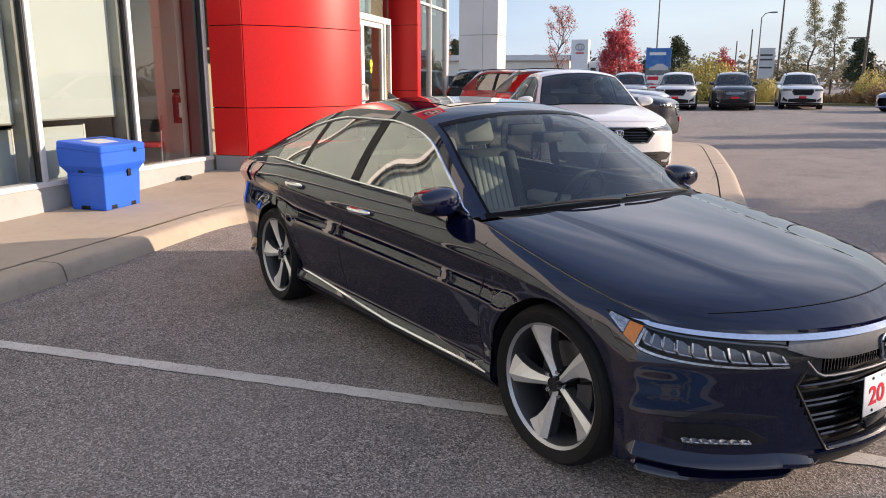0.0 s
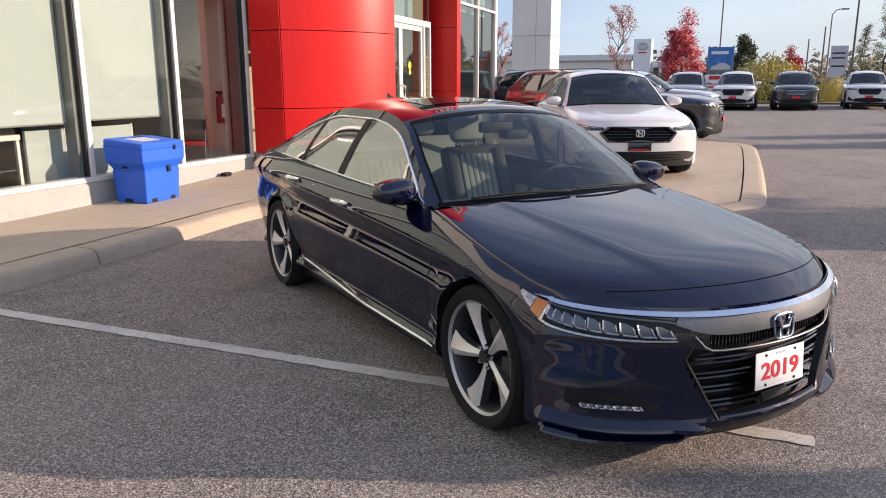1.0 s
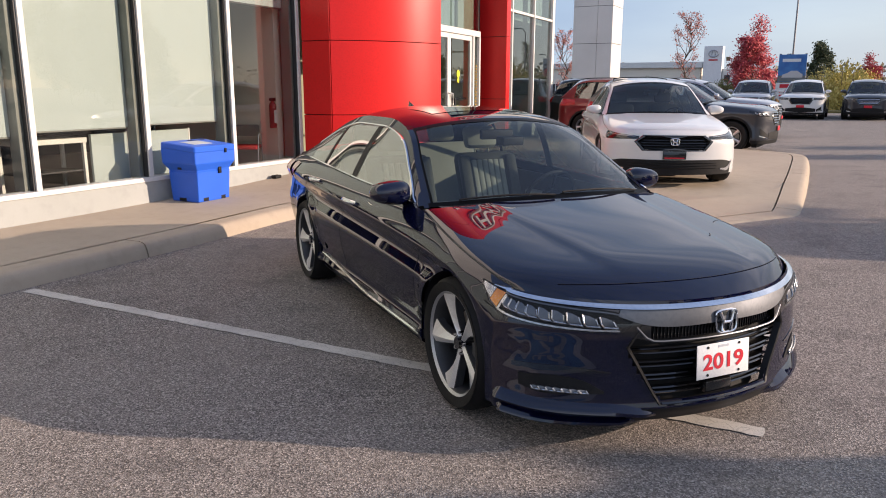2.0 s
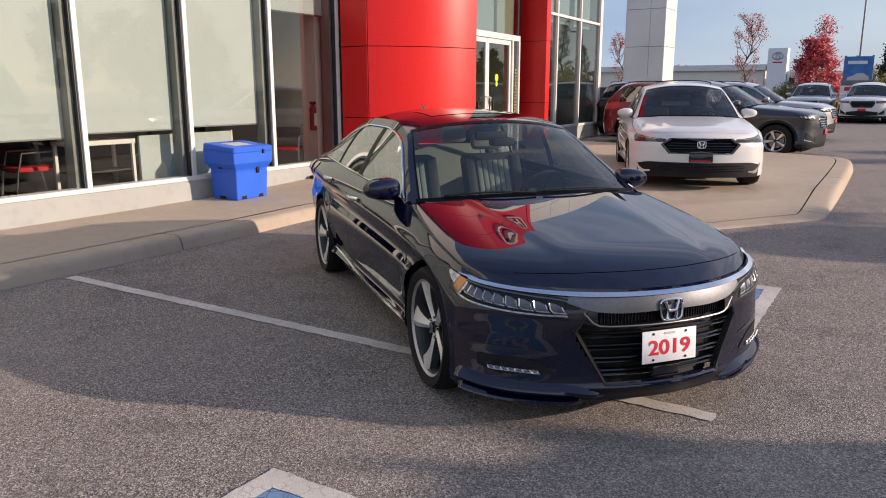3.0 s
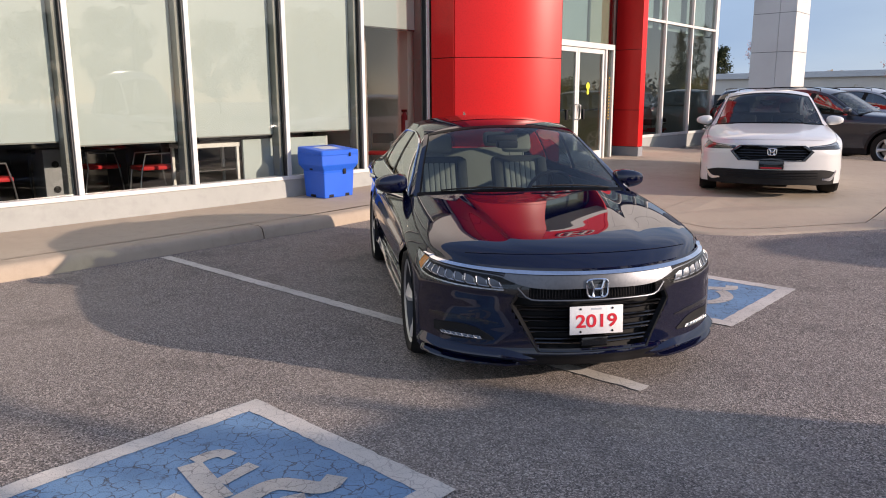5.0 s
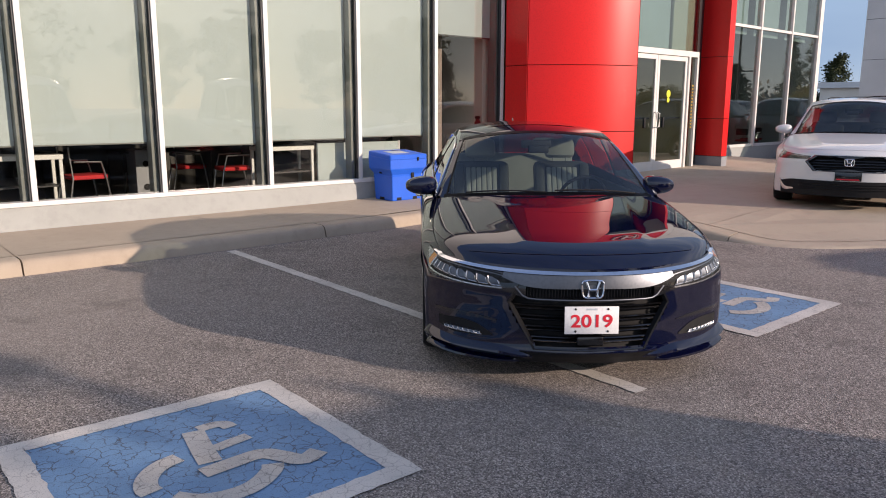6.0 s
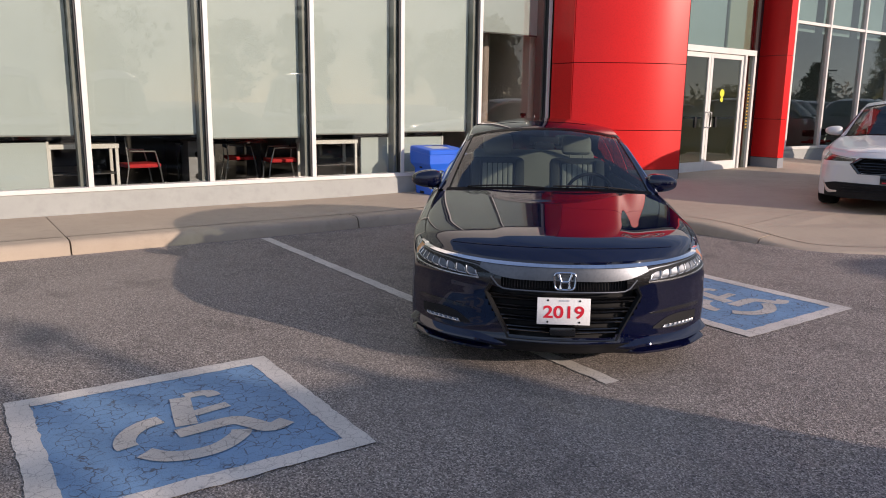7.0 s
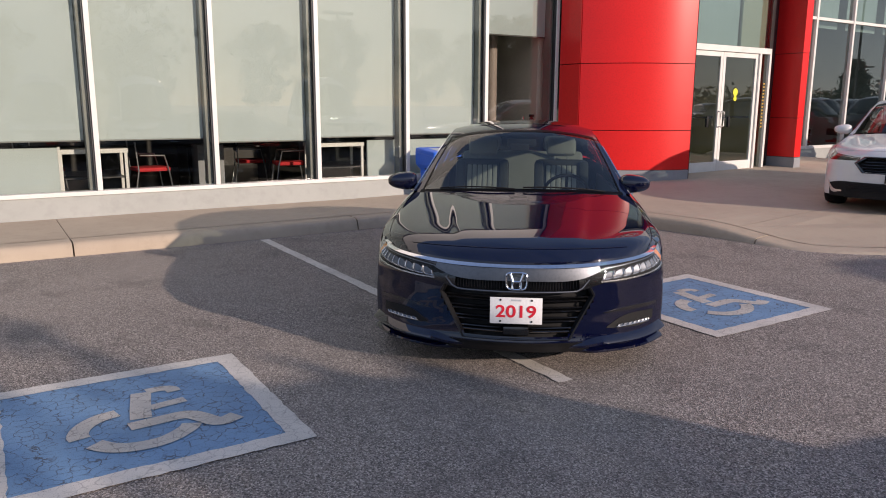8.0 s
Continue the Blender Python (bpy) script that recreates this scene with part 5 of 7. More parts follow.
def walk_z(x, y):
    """Height of the concrete in front of the building; the kerb drops for cars at the forecourt's near edge."""
    rise = 0.145 + 0.015 * max(0.0, min(7.0, 1.0 - x)) * smooth(7.5, 12.0, y)
    off = (y - 8.27) * 0.757 - (x + 0.66) * 0.65 if x > -0.66 else y - 8.27
    drop = 0.86 * smooth(-1.7, -0.2, x) * (1 - smooth(0.1, 1.7, off)) * smooth(7.4, 8.0, y)
    return lot(y) + rise * (1 - drop)


bm = bmesh.new()
ys_rows = [-700, -120, -40, -12, 0, 3, 5.5, 6, 6.5, 7, 7.6, 9, 12, 16, 20, 30, 40, 50, 60, 90, 200, 700]
xs_rows = [-700, -150, -50, -20, -8, 0, 8, 20, 50, 150, 700]
vs = [[bm.verts.new((x, y, lot(y))) for x in xs_rows] for y in ys_rows]
for a, b in zip(vs, vs[1:]):
    for i in range(len(xs_rows) - 1):
        bm.faces.new((a[i], a[i + 1], b[i + 1], b[i]))
setting("ground", bm, ASPHALT, "worn grey-brown asphalt of a car park", "ground")

# edge of the kerb in plan, from the near end of the walk round the forecourt
KERB = [(-4.13, -14.0), (-4.13, 1.6), (-4.17, 5.0), (-4.23, 6.6)]
for px, py in ((-4.22, 7.1), (-4.08, 7.5), (-3.75, 7.78), (-3.2, 7.95), (-2.7, 8.03), (-2.19, 8.09), (-1.41, 8.21), (-0.66, 8.26), (-0.2, 8.34), (0.23, 8.66), (0.64, 9.22), (1.06, 9.74), (1.2, 9.92), (1.23, 10.2),
               (1.24, 12.2), (1.19, 15.3), (1.14, 16.4), (1.0, 16.85), (0.6, 17.12), (-0.3, 17.35), (-2.0, 17.6), (-9.0, 17.9)):
    KERB.append((px, py))


def inset(path, d):
    out = []
    for i, (x, y) in enumerate(path):
        x0, y0 = path[max(0, i - 1)]
        x1, y1 = path[min(len(path) - 1, i + 1)]
        k = math.hypot(x1 - x0, y1 - y0)
        out.append((x - (y1 - y0) / k * d, y + (x1 - x0) / k * d))
    return out


def finer(path, step):
    out = []
    for (x0, y0), (x1, y1) in zip(path, path[1:]):
        n = max(1, round(math.hypot(x1 - x0, y1 - y0) / step))
        out += [(lerp(x0, x1, i / n), lerp(y0, y1, i / n)) for i in range(n)]
    return out + [path[-1]]


def rounder(path, times):
    for _ in range(times):
        out = [path[0]]
        for p, q in zip(path, path[1:]):
            out += [(lerp(p[0], q[0], 0.25), lerp(p[1], q[1], 0.25)), (lerp(p[0], q[0], 0.75), lerp(p[1], q[1], 0.75))]
        path = out + [path[-1]]
    return path


kerb_line = finer(rounder(KERB, 2), 0.17)
pavement = thing("pavement", Matrix.Identity(4), "buff concrete walk and forecourt with a rounded kerb", "pavement", "", "structure")
prof = [(0.0, -0.03), (0.02, 0.50), (0.04, 0.82), (0.075, 0.96), (0.12, 1.0), (0.30, 1.0)]
lines = [inset(kerb_line, d) for d, _ in prof]
base = None
run = 0.0
cuts = [0]
for i in range(1, len(kerb_line)):
    run += math.dist(kerb_line[i], kerb_line[i - 1])
    straight = kerb_line[i][0] < -4.05
    if math.floor((kerb_line[i][1] - 1.62) / 3.23) != math.floor((kerb_line[i - 1][1] - 1.62) / 3.23) if straight else run > 2.9:
        cuts.append(i)
        run = 0.0
cuts.append(len(kerb_line) - 1)
for a, b in zip(cuts, cuts[1:]):
    bm = bmesh.new()
    rows = []
    for i in range(a, b + 1):
        row = []
        for (d, f), ln in zip(prof, lines):
            x, y = ln[i]
            nx, ny = ln[min(b, i + 1)] if i == a else ln[i - 1]
            g = 0.008 / max(0.01, math.dist((x, y), (nx, ny))) if i in (a, b) else 0
            x, y = lerp(x, nx, g), lerp(y, ny, g)
            z0 = lot(kerb_line[i][1])
            row.append(bm.verts.new((x, y, z0 + f * (walk_z(x, y) - z0))))
        row.append(bm.verts.new((row[-1].co.x, row[-1].co.y, lot(kerb_line[i][1]) - 0.05)))
        rows.append(row)
    for p, q in zip(rows, rows[1:]):
        for j in range(len(p) - 1):
            bm.faces.new((p[j], q[j], q[j + 1], p[j + 1]))
    bm.faces.new(rows[0])
    bm.faces.new(rows[-1][::-1])
    part("kerb_stone", bm, CONCRETE, pavement)

# concrete slabs between the kerb and the building
inner = [p for p in inset(kerb_line, 0.320)]
area = inner + [(-9.0, -14.0)]
area = [(x, y) for x, y in area]
bed = bmesh.new()
gx = [-9.0, -4.5, -1.2, 1.5]
gy = [-14, -11.3, -8.07, -4.84, -1.61, 1.62, 4.85, 8.35, 11.2, 14.4, 17.9]
for x0, x1 in zip(gx, gx[1:]):
    for y0, y1 in zip(gy, gy[1:]):
        poly = area
        for axis, limit, above in ((0, x0 + 0.004, True), (0, x1 - 0.004, False), (1, y0 + 0.004, True), (1, y1 - 0.004, False)):
            poly = clip(poly, axis, limit, above) if len(poly) > 2 else []
        clean = []
        for p in poly:
            if not clean or math.dist(p, clean[-1]) > 0.004:
                clean.append(p)
        if len(clean) > 2 and math.dist(clean[0], clean[-1]) < 0.004:
            clean.pop()
        if len(clean) < 3 or abs(sum(p[0] * q[1] - q[0] * p[1] for p, q in zip(clean, clean[1:] + clean[:1]))) < 0.02:
            continue
        vs = [bed.verts.new((x, y, walk_z(x, y) - 0.026)) for x, y in clip(clip(clip(clip(inner + [(-9.0, -14.0)], 0, x0, True), 0, x1, False), 1, y0, True), 1, y1, False)]
        if len(vs) > 2:
            bed.faces.new(vs)
        slab = prism(clean, lambda x, y: lot(y) - 0.05, lambda x, y: walk_z(x, y) - 0.008, 0.0)
        m = 9 if x0 > -4.6 and 4 < y0 < 11 else 4
        for i in range(m):
            for j in range(m):
                cell = clean
                for axis, limit, above in ((0, lerp(x0, x1, i / m), True), (0, lerp(x0, x1, (i + 1) / m), False), (1, lerp(y0, y1, j / m), True), (1, lerp(y0, y1, (j + 1) / m), False)):
                    cell = clip(cell, axis, limit, above) if len(cell) > 2 else []
                if len(cell) > 2 and abs(sum(p[0] * q[1] - q[0] * p[1] for p, q in zip(cell, cell[1:] + cell[:1]))) > 1e-5:
                    slab.faces.new([slab.verts.new((x, y, walk_z(x, y))) for x, y in cell])
        part("slab", slab, CONCRETE, pavement, flat=True)
part("joint_bed", bed, BLACK_MATT, pavement, "dark joints between the slabs", True)


# ---------------------------------------------------------------- painted markings
def marking(name, polys, material, label, z=0.005):
    bm = bmesh.new()
    for poly in polys:
        vs = [bm.verts.new((x, y, lot(y) + z + 0.0002 * (polys.index(poly) % 7))) for x, y in poly]
        bm.faces.new(vs)
    return setting(name, bm, material, label, "road marking")


def rect(x0, x1, y0, y1):
    return [(x0, y0), (x1, y0), (x1, y1), (x0, y1)]


def ragged(x0, x1, y0, y1, step=0.05, r=0.006):
    rnd = random.Random(round(x0 * 97 + y0 * 31))
    out = []
    for (a, b), (c, d) in zip(rect(x0, x1, y0, y1), rect(x0, x1, y0, y1)[1:] + rect(x0, x1, y0, y1)[:1]):
        n = max(1, int(math.hypot(c - a, d - b) / step))
        for i in range(n):
            k = r if i else 0
            out.append((lerp(a, c, i / n) + rnd.uniform(-k, k), lerp(b, d, i / n) + rnd.uniform(-k, k)))
    return out


marking("stall_line", [ragged(-4.08, 1.31, 3.60, 3.705)], WHITE_LINE, "worn white stall line on asphalt")


def wheelchair(x0, y0):
    """The accessible parking sign, lying with its top towards the building; strokes as ribbons."""
    def ribbon(pts, w):
        left, right = [], []
        for i, (x, y) in enumerate(pts):
            a, b = pts[max(0, i - 1)], pts[min(len(pts) - 1, i + 1)]
            k = math.hypot(b[0] - a[0], b[1] - a[1])
            nx, ny = -(b[1] - a[1]) / k * w / 2, (b[0] - a[0]) / k * w / 2
            left.append((x + nx, y + ny))
            right.append((x - nx, y - ny))
        return [left + right[::-1]]

    polys = ribbon([(0.082, 0.305), (0.062, 0.20), (0.036, 0.06), (0.018, -0.06)], 0.105)
    polys += ribbon(rounder([(0.11, 0.312), (0.19, 0.318), (0.24, 0.295), (0.245, 0.235)], 2), 0.075)
    polys += ribbon([(0.085, 0.060), (0.17, 0.075), (0.27, 0.088)], 0.072)
    polys += ribbon(rounder([(-0.05, -0.135), (0.10, -0.125), (0.235, -0.115), (0.29, -0.20), (0.345, -0.315), (0.45, -0.265)], 2), 0.098)
    polys += ribbon(rounder([(-0.075, 0.075), (-0.17, 0.055), (-0.25, -0.02), (-0.285, -0.11), (-0.275, -0.165)], 2), 0.098)
    polys += ribbon(rounder([(-0.225, -0.255), (-0.16, -0.345), (-0.05, -0.39), (0.08, -0.385), (0.20, -0.30), (0.225, -0.25)], 2), 0.098)
    # turn so that the figure's top points to -x
    return [[(x0 - v, y0 + u) for u, v in poly] for poly in polys]


def accessible(x0, x1, y0, y1):
    marking("blue_square", [ragged(x0 + 0.10, x1 - 0.10, y0 + 0.10, y1 - 0.10)], BLUE_BOX, "cracked blue painted square of an accessible parking stall", 0.004)
    b = 0.115
    marking("white_border", [ragged(x0, x1, y0, y0 + b), ragged(x0, x1, y1 - b, y1), ragged(x0, x0 + b, y0 + b, y1 - b), ragged(x1 - b, x1, y0 + b, y1 - b)], WHITE_LINE, "worn white border round a blue parking square", 0.0065)
    marking("wheelchair_sign", wheelchair((x0 + x1) / 2, (y0 + y1) / 2), SIGN_PAINT, "worn white wheelchair sign painted on blue", 0.008)


accessible(-0.18, 1.25, 0.72, 2.13)
accessible(-0.20, 1.23, 5.10, 6.47)
# ---------------------------------------------------------------- showroom front
GX = -6.12
MULL = [2.17 + 1.524 * k for k in range(-8, 6)]
TOP = 5.6
FLOOR = 0.19
SILL = 0.42


def plank(name, a, b, z0, z1, depth, material, parent, label="", back=0.0, bevel=0.004):
    """An upright slab over the plan line a-b; its face is the line, its depth goes to the left of it."""
    a, b = Vector((*a, 0)), Vector((*b, 0))
    d = b - a
    m = Matrix.Translation(a) @ Matrix.Rotation(math.atan2(d.y, d.x), 4, "Z")
    return part(name, box(0, d.length, back, back + depth, z0, z1, bevel, m), material, parent, label, True)


wall = thing("wall_front", Matrix.Identity(4), "showroom front with tall white-framed windows on a low pale wall", "wall", "", "structure")
y_lo, y_hi = MULL[0], MULL[-1]
part("base_wall", box(GX - 0.22, GX + 0.03, y_lo, y_hi, -0.05, SILL, 0.004), BASE_WALL, wall, "pale rendered low wall", True)
part("sill", box(GX - 0.14, GX + 0.05, y_lo, y_hi, SILL, SILL + 0.055, 0.006), WHITE_FRAME, wall, "white metal sill", True)
mull_mesh = as_mesh("mullion", box(-0.13, 0.02, -0.032, 0.032, SILL + 0.055, TOP, 0.004), WHITE_FRAME, True)
gasket_mesh = as_mesh("gasket", box(-0.10, -0.004, 0.033, 0.052, SILL + 0.056, TOP - 0.002), DARK_FRAME, True)
pane_mesh = as_mesh("pane", box(-0.055, -0.049, 0.034, 1.49, SILL + 0.056, TOP), PANE, True)
jamb_mesh = as_mesh("jamb", box(-0.24, -0.07, 1.41, 1.488, SILL + 0.056, TOP, 0.004), JAMB_GREY, True)
last_pane = as_mesh("pane", box(-0.055, -0.049, 0.034, 1.49, SILL + 0.056, TOP), PANE_DARK, True)
for y in MULL:
    ob = new("mullion", mull_mesh)
    ob.parent, ob.location = wall, (GX, y, 0)
    if y < y_hi - 0.1:
        ob = new("pane", pane_mesh if y < y_hi - 2 else last_pane)
        ob.parent, ob.location = wall, (GX, y, 0)
        ob = new("jamb", jamb_mesh)
        ob.parent, ob.location = wall, (GX, y, 0)
        ob = new("gasket", gasket_mesh)
        ob.parent, ob.location = wall, (GX, y + 1.524 - 0.085, 0)
part("parapet", box(GX - 0.3, GX + 0.06, y_lo, y_hi, TOP, 8.2, 0.01), WHITE_PANEL, wall, "white metal parapet", True)
# blinds, one to each bay but the last
for i, y in enumerate(MULL[:-2]):
    bl = thing("roller_blind", pose(GX - 0.20, y, 0), "pale grey-green roller blind drawn most of the way down", "blind", "window blinds")
    drop = (1.12, 1.06, 1.10, 1.12)[i % 4]
    part("cloth", box(-0.003, 0.003, 0.05, 1.40, drop, TOP - 0.1), BLIND, bl, "", True)
    part("hem_bar", box(-0.01, 0.01, 0.05, 1.40, drop - 0.02, drop, 0.004), JAMB_GREY, bl, "", True)
    bm = bmesh.new()
    add_cyl(bm, (0, 0.08, TOP - 0.08), (0, 1.42, TOP - 0.08), 0.04, n=12)
    part("roller", bm, WHITE_FRAME, bl)
bl = thing("roller_blind", pose(GX - 0.20, MULL[-2], 0), "pale roller blind rolled up most of the way", "blind", "window blinds")
part("cloth", box(-0.003, 0.003, 0.05, 1.40, 2.78, TOP - 0.1), BLIND, bl, "", True)
part("hem_bar", box(-0.01, 0.01, 0.10, 1.40, 2.755, 2.78, 0.004), DARK_FRAME, bl, "", True)
bm = bmesh.new()
add_cyl(bm, (0, 0.08, TOP - 0.08), (0, 1.42, TOP - 0.08), 0.04, n=12)
part("roller", bm, WHITE_FRAME, bl)
# room behind
room_x = -13.0
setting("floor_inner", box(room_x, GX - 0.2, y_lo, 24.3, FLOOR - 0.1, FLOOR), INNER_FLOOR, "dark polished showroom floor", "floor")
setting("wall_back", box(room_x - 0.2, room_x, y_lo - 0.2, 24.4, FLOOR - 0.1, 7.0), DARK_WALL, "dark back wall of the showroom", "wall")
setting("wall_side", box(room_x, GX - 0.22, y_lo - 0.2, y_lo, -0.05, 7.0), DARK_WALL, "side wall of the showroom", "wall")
setting("ceiling", box(room_x, GX - 0.3, y_lo, 15.0, TOP - 0.02, TOP + 0.2), CEILING, "pale showroom ceiling", "ceiling")
setting("partition_wall", box(-9.2, -6.45, 9.62, 9.76, FLOOR, TOP - 0.02), INNER_WALL, "beige inner partition beside the windows", "wall")
bm = bmesh.new()
add_cyl(bm, (-6.95, 8.95, FLOOR), (-6.95, 8.95, TOP - 0.02), 0.11, n=24)
setting("inner_column", bm, mottled("pinkish plaster", (0.34, 0.27, 0.24), (0.40, 0.33, 0.29), 2.0, 0.6), "slim round pinkish column behind the glass", "column", False)

# ---------------------------------------------------------------- red entrance bow
RZ = [0.48, 1.16, 2.29, 3.42, 4.55, 5.68, 6.86, 8.0]
red = thing("red_entrance", Matrix.Identity(4), "glossy red metal-clad entrance drum on a grey plinth", "wall", "", "structure")
C0, C1 = Vector((-5.50, 9.81)), Vector((-4.45, 11.45))
chord = C1 - C0
nrm = Vector((chord.y, -chord.x)).normalized()
bow = [C0.lerp(C1, i / 12) + nrm * (0.20 * 4 * (i / 12) * (1 - i / 12)) for i in range(13)]


def bow_panel(pts, z0, z1, t=0.04):
    bm = bmesh.new()
    ring = []
    for i, p in enumerate(pts):
        d = (pts[min(len(pts) - 1, i + 1)] - pts[max(0, i - 1)]).normalized()
        q = p - Vector((d.y, -d.x)) * t
        ring.append([bm.verts.new((*p, z0)), bm.verts.new((*p, z1)), bm.verts.new((*q, z1)), bm.verts.new((*q, z0))])
    for a, b in zip(ring, ring[1:]):
        for j in range(4):
            bm.faces.new((a[j], a[(j + 1) % 4], b[(j + 1) % 4], b[j]))
    bm.faces.new(ring[0])
    bm.faces.new(ring[-1][::-1])
    return bm


for z0, z1 in zip(RZ, RZ[1:]):
    part("red_panel", bow_panel(bow, z0 + 0.006, z1 - 0.006), RED_PANEL, red)
    plank("red_panel", (-6.06, 9.82), (-5.515, 9.80), z0 + 0.006, z1 - 0.006, 0.04, RED_PANEL, red)
    plank("red_panel", (-4.45, 11.46), (-5.01, 11.735), z0 + 0.006, z1 - 0.006, 0.04, RED_PANEL, red)
part("joint_backing", bow_panel([p - nrm * 0.03 for p in bow], 0.1, 7.9), BLACK_MATT, red, "dark joints between red panels")
plank("joint_backing", (-6.06, 9.85), (-5.49, 9.83), 0.1, 7.9, 0.03, BLACK_MATT, red)
plank("joint_backing", (-4.47, 11.50), (-5.01, 11.765), 0.1, 7.9, 0.03, BLACK_MATT, red)
part("plinth", bow_panel([p + nrm * 0.012 for p in bow], 0.10, 0.478), PLINTH, red, "grey metal plinth")
plank("plinth", (-6.06, 9.81), (-5.50, 9.79), 0.05, 0.478, 0.04, PLINTH, red)

# doors and the glass over them
DA, DB = Vector((-5.015, 11.74)), Vector((-5.155, 14.47))
dd = (DB - DA).normalized()
dz = 0.31
door_m = Matrix.Translation((DA.x, DA.y, dz)) @ Matrix.Rotation(math.atan2(dd.y, dd.x), 4, "Z")
span = (DB - DA).length
HEAD = 2.28
ent = thing("wall_entrance", door_m, "white-framed glazed entrance screen over double doors", "wall", "", "structure")
part("head_frame", box(0, span, -0.06, 0.06, HEAD, HEAD + 0.11, 0.004), WHITE_FRAME, ent, "", True)
for u in (0.05, 2.345, span - 0.06):
    part("post", box(u, u + 0.065, -0.06, 0.06, 0, HEAD, 0.004), WHITE_FRAME, ent, "", True)
part("pane", box(0, span, -0.004, 0.004, HEAD + 0.11, 5.6), PANE_SKY, ent, "", True)
part("soffit_panel", box(span * 0.70, span, 0.10, 0.14, HEAD + 0.11, 5.6), VESTIBULE, ent, "olive panel behind the upper glass", True)
part("blind_cloth", box(0, span * 0.69, 0.16, 0.17, HEAD + 0.11, 5.6), BLIND, ent, "pale blind behind the upper glass", True)
part("pane", box(2.41, span - 0.06, -0.004, 0.004, 0.05, HEAD), PANE_CLEAR, ent, "", True)
part("threshold", box(0, span, -0.08, 0.08, -0.05, 0.012), PLINTH, ent, "", True)
for k in (0, 1):
    u0 = 0.118 + 1.114 * k
    door = thing("door_1" if k == 0 else "door_2", door_m @ Matrix.Translation((u0, 0, 0.015)), "closed glazed entrance door in a white metal frame", "door", "entrance doors", "structure")
    w, h = 1.106, HEAD - 0.02
    for a, b, c, d in ((0, 0.075, 0, h), (w - 0.075, w, 0, h), (0.075, w - 0.075, h - 0.09, h), (0.075, w - 0.075, 0, 0.20)):
        part("rail" if b - a > 0.2 else "stile", box(a, b, -0.025, 0.025, c, d, 0.003), WHITE_FRAME, door, "", True)
    part("pane", box(0.075, w - 0.075, -0.004, 0.004, 0.20, h - 0.09), PANE_CLEAR, door, "", True)
    s = w - 0.05 if k == 0 else 0.05
    bm = bmesh.new()
    add_tube(bm, [(s, -0.03, 0.86), (s, -0.085, 0.88), (s, -0.085, 1.14), (s, -0.03, 1.16)], 0.014, 8)
    part("pull_handle", bm, WHITE_FRAME, door)
    bm = box(0.08, w - 0.08, 0.05, 0.075, 1.03, 1.065, 0.004)
    add_box(bm, 0.30 if k else w - 0.36, 0.36 if k else w - 0.30, -0.012, 0.03, 0.86, 1.06, 0.004)
    part("push_bar", bm, BLACK_MATT, door)
    if k == 1:
        bm = bmesh.new()
        add_cyl(bm, (0.46, -0.008, 1.52), (0.46, -0.012, 1.52), 0.075, n=20)
        add_cyl(bm, (0.46, -0.008, 1.40), (0.46, -0.012, 1.40), 0.05, n=20)
        part("sticker", bm, YELLOW, door, "round yellow sticker")
bm = bmesh.new()
for i in range(14):
    add_box(bm, 2.60, 2.60 + 0.10 + 0.05 * (i % 3), -0.010, -0.006, 0.85 + 0.065 * i, 0.88 + 0.065 * i)
part("lettering_bars", bm, mottled("ochre lettering", (0.45, 0.26, 0.05), (0.5, 0.3, 0.06), 9.0, 0.6), ent, "small ochre lettering bars on the side pane", True)

setting("wall_vestibule", box(-0.4, span + 0.4, 2.2, 2.3, -0.1, 5.3, 0.0, door_m), VESTIBULE, "olive inner wall of the entrance", "wall")
setting("wall_vestibule_end", box(span + 0.02, span + 0.12, 0.15, 6.0, -0.1, 5.3, 0.0, door_m), VESTIBULE, "olive side wall of the entrance", "wall")

# red pillar beyond the doors
pil = thing("red_pillar", Matrix.Identity(4), "red metal-clad pillar on a grey plinth beside the doors", "pillar", "", "structure")
quad = [(-5.30, 14.88), (-4.69, 14.88), (-4.70, 15.10), (-5.5, 15.30), (-5.5, 14.88)]
for z0, z1 in ((0.565, 1.35), (1.35, 2.62), (2.62, 3.9), (3.9, 5.2), (5.2, 6.6), (6.6, 8.0)):
    part("red_panel", prism(quad, z0 + 0.005, z1 - 0.005), RED_PANEL, pil, "", True)
inner_quad = [(lerp(x, -5.15, 0.06), lerp(y, 15.03, 0.06)) for x, y in quad]
part("joint_backing", prism(inner_quad, 0.3, 7.9), BLACK_MATT, pil, "", True)
plank("door_reveal", (-5.155, 14.48), (-5.30, 14.875), 0.2, 5.6, 0.04, DARK_FRAME, pil, "dark metal reveal beside the doors")
part("plinth", prism([(lerp(x, -5.15, -0.03), lerp(y, 15.03, -0.03)) for x, y in quad], 0.2, 0.56), PLINTH, pil, "grey metal plinth", True)

# red header that bridges the doors, with a pale ledge and the round-cornered sign
header = thing("red_header", Matrix.Identity(4), "red metal-clad header bridging the entrance with a pale ledge", "wall", "", "structure")
HA, HB = Vector((-4.46, 11.48)), Vector((-4.70, 14.87))
for f0, f1 in ((0.0, 0.333), (0.333, 0.667), (0.667, 1.0)):
    for z0, z1 in ((5.80, 6.86), (6.86, 8.0)):
        plank("red_panel", HA.lerp(HB, f0 + 0.002), HA.lerp(HB, f1 - 0.002), z0 + 0.006, z1 - 0.006, 0.04, RED_PANEL, header)
plank("joint_backing", HA, HB, 5.80, 7.9, 0.04, BLACK_MATT, header, back=0.042)
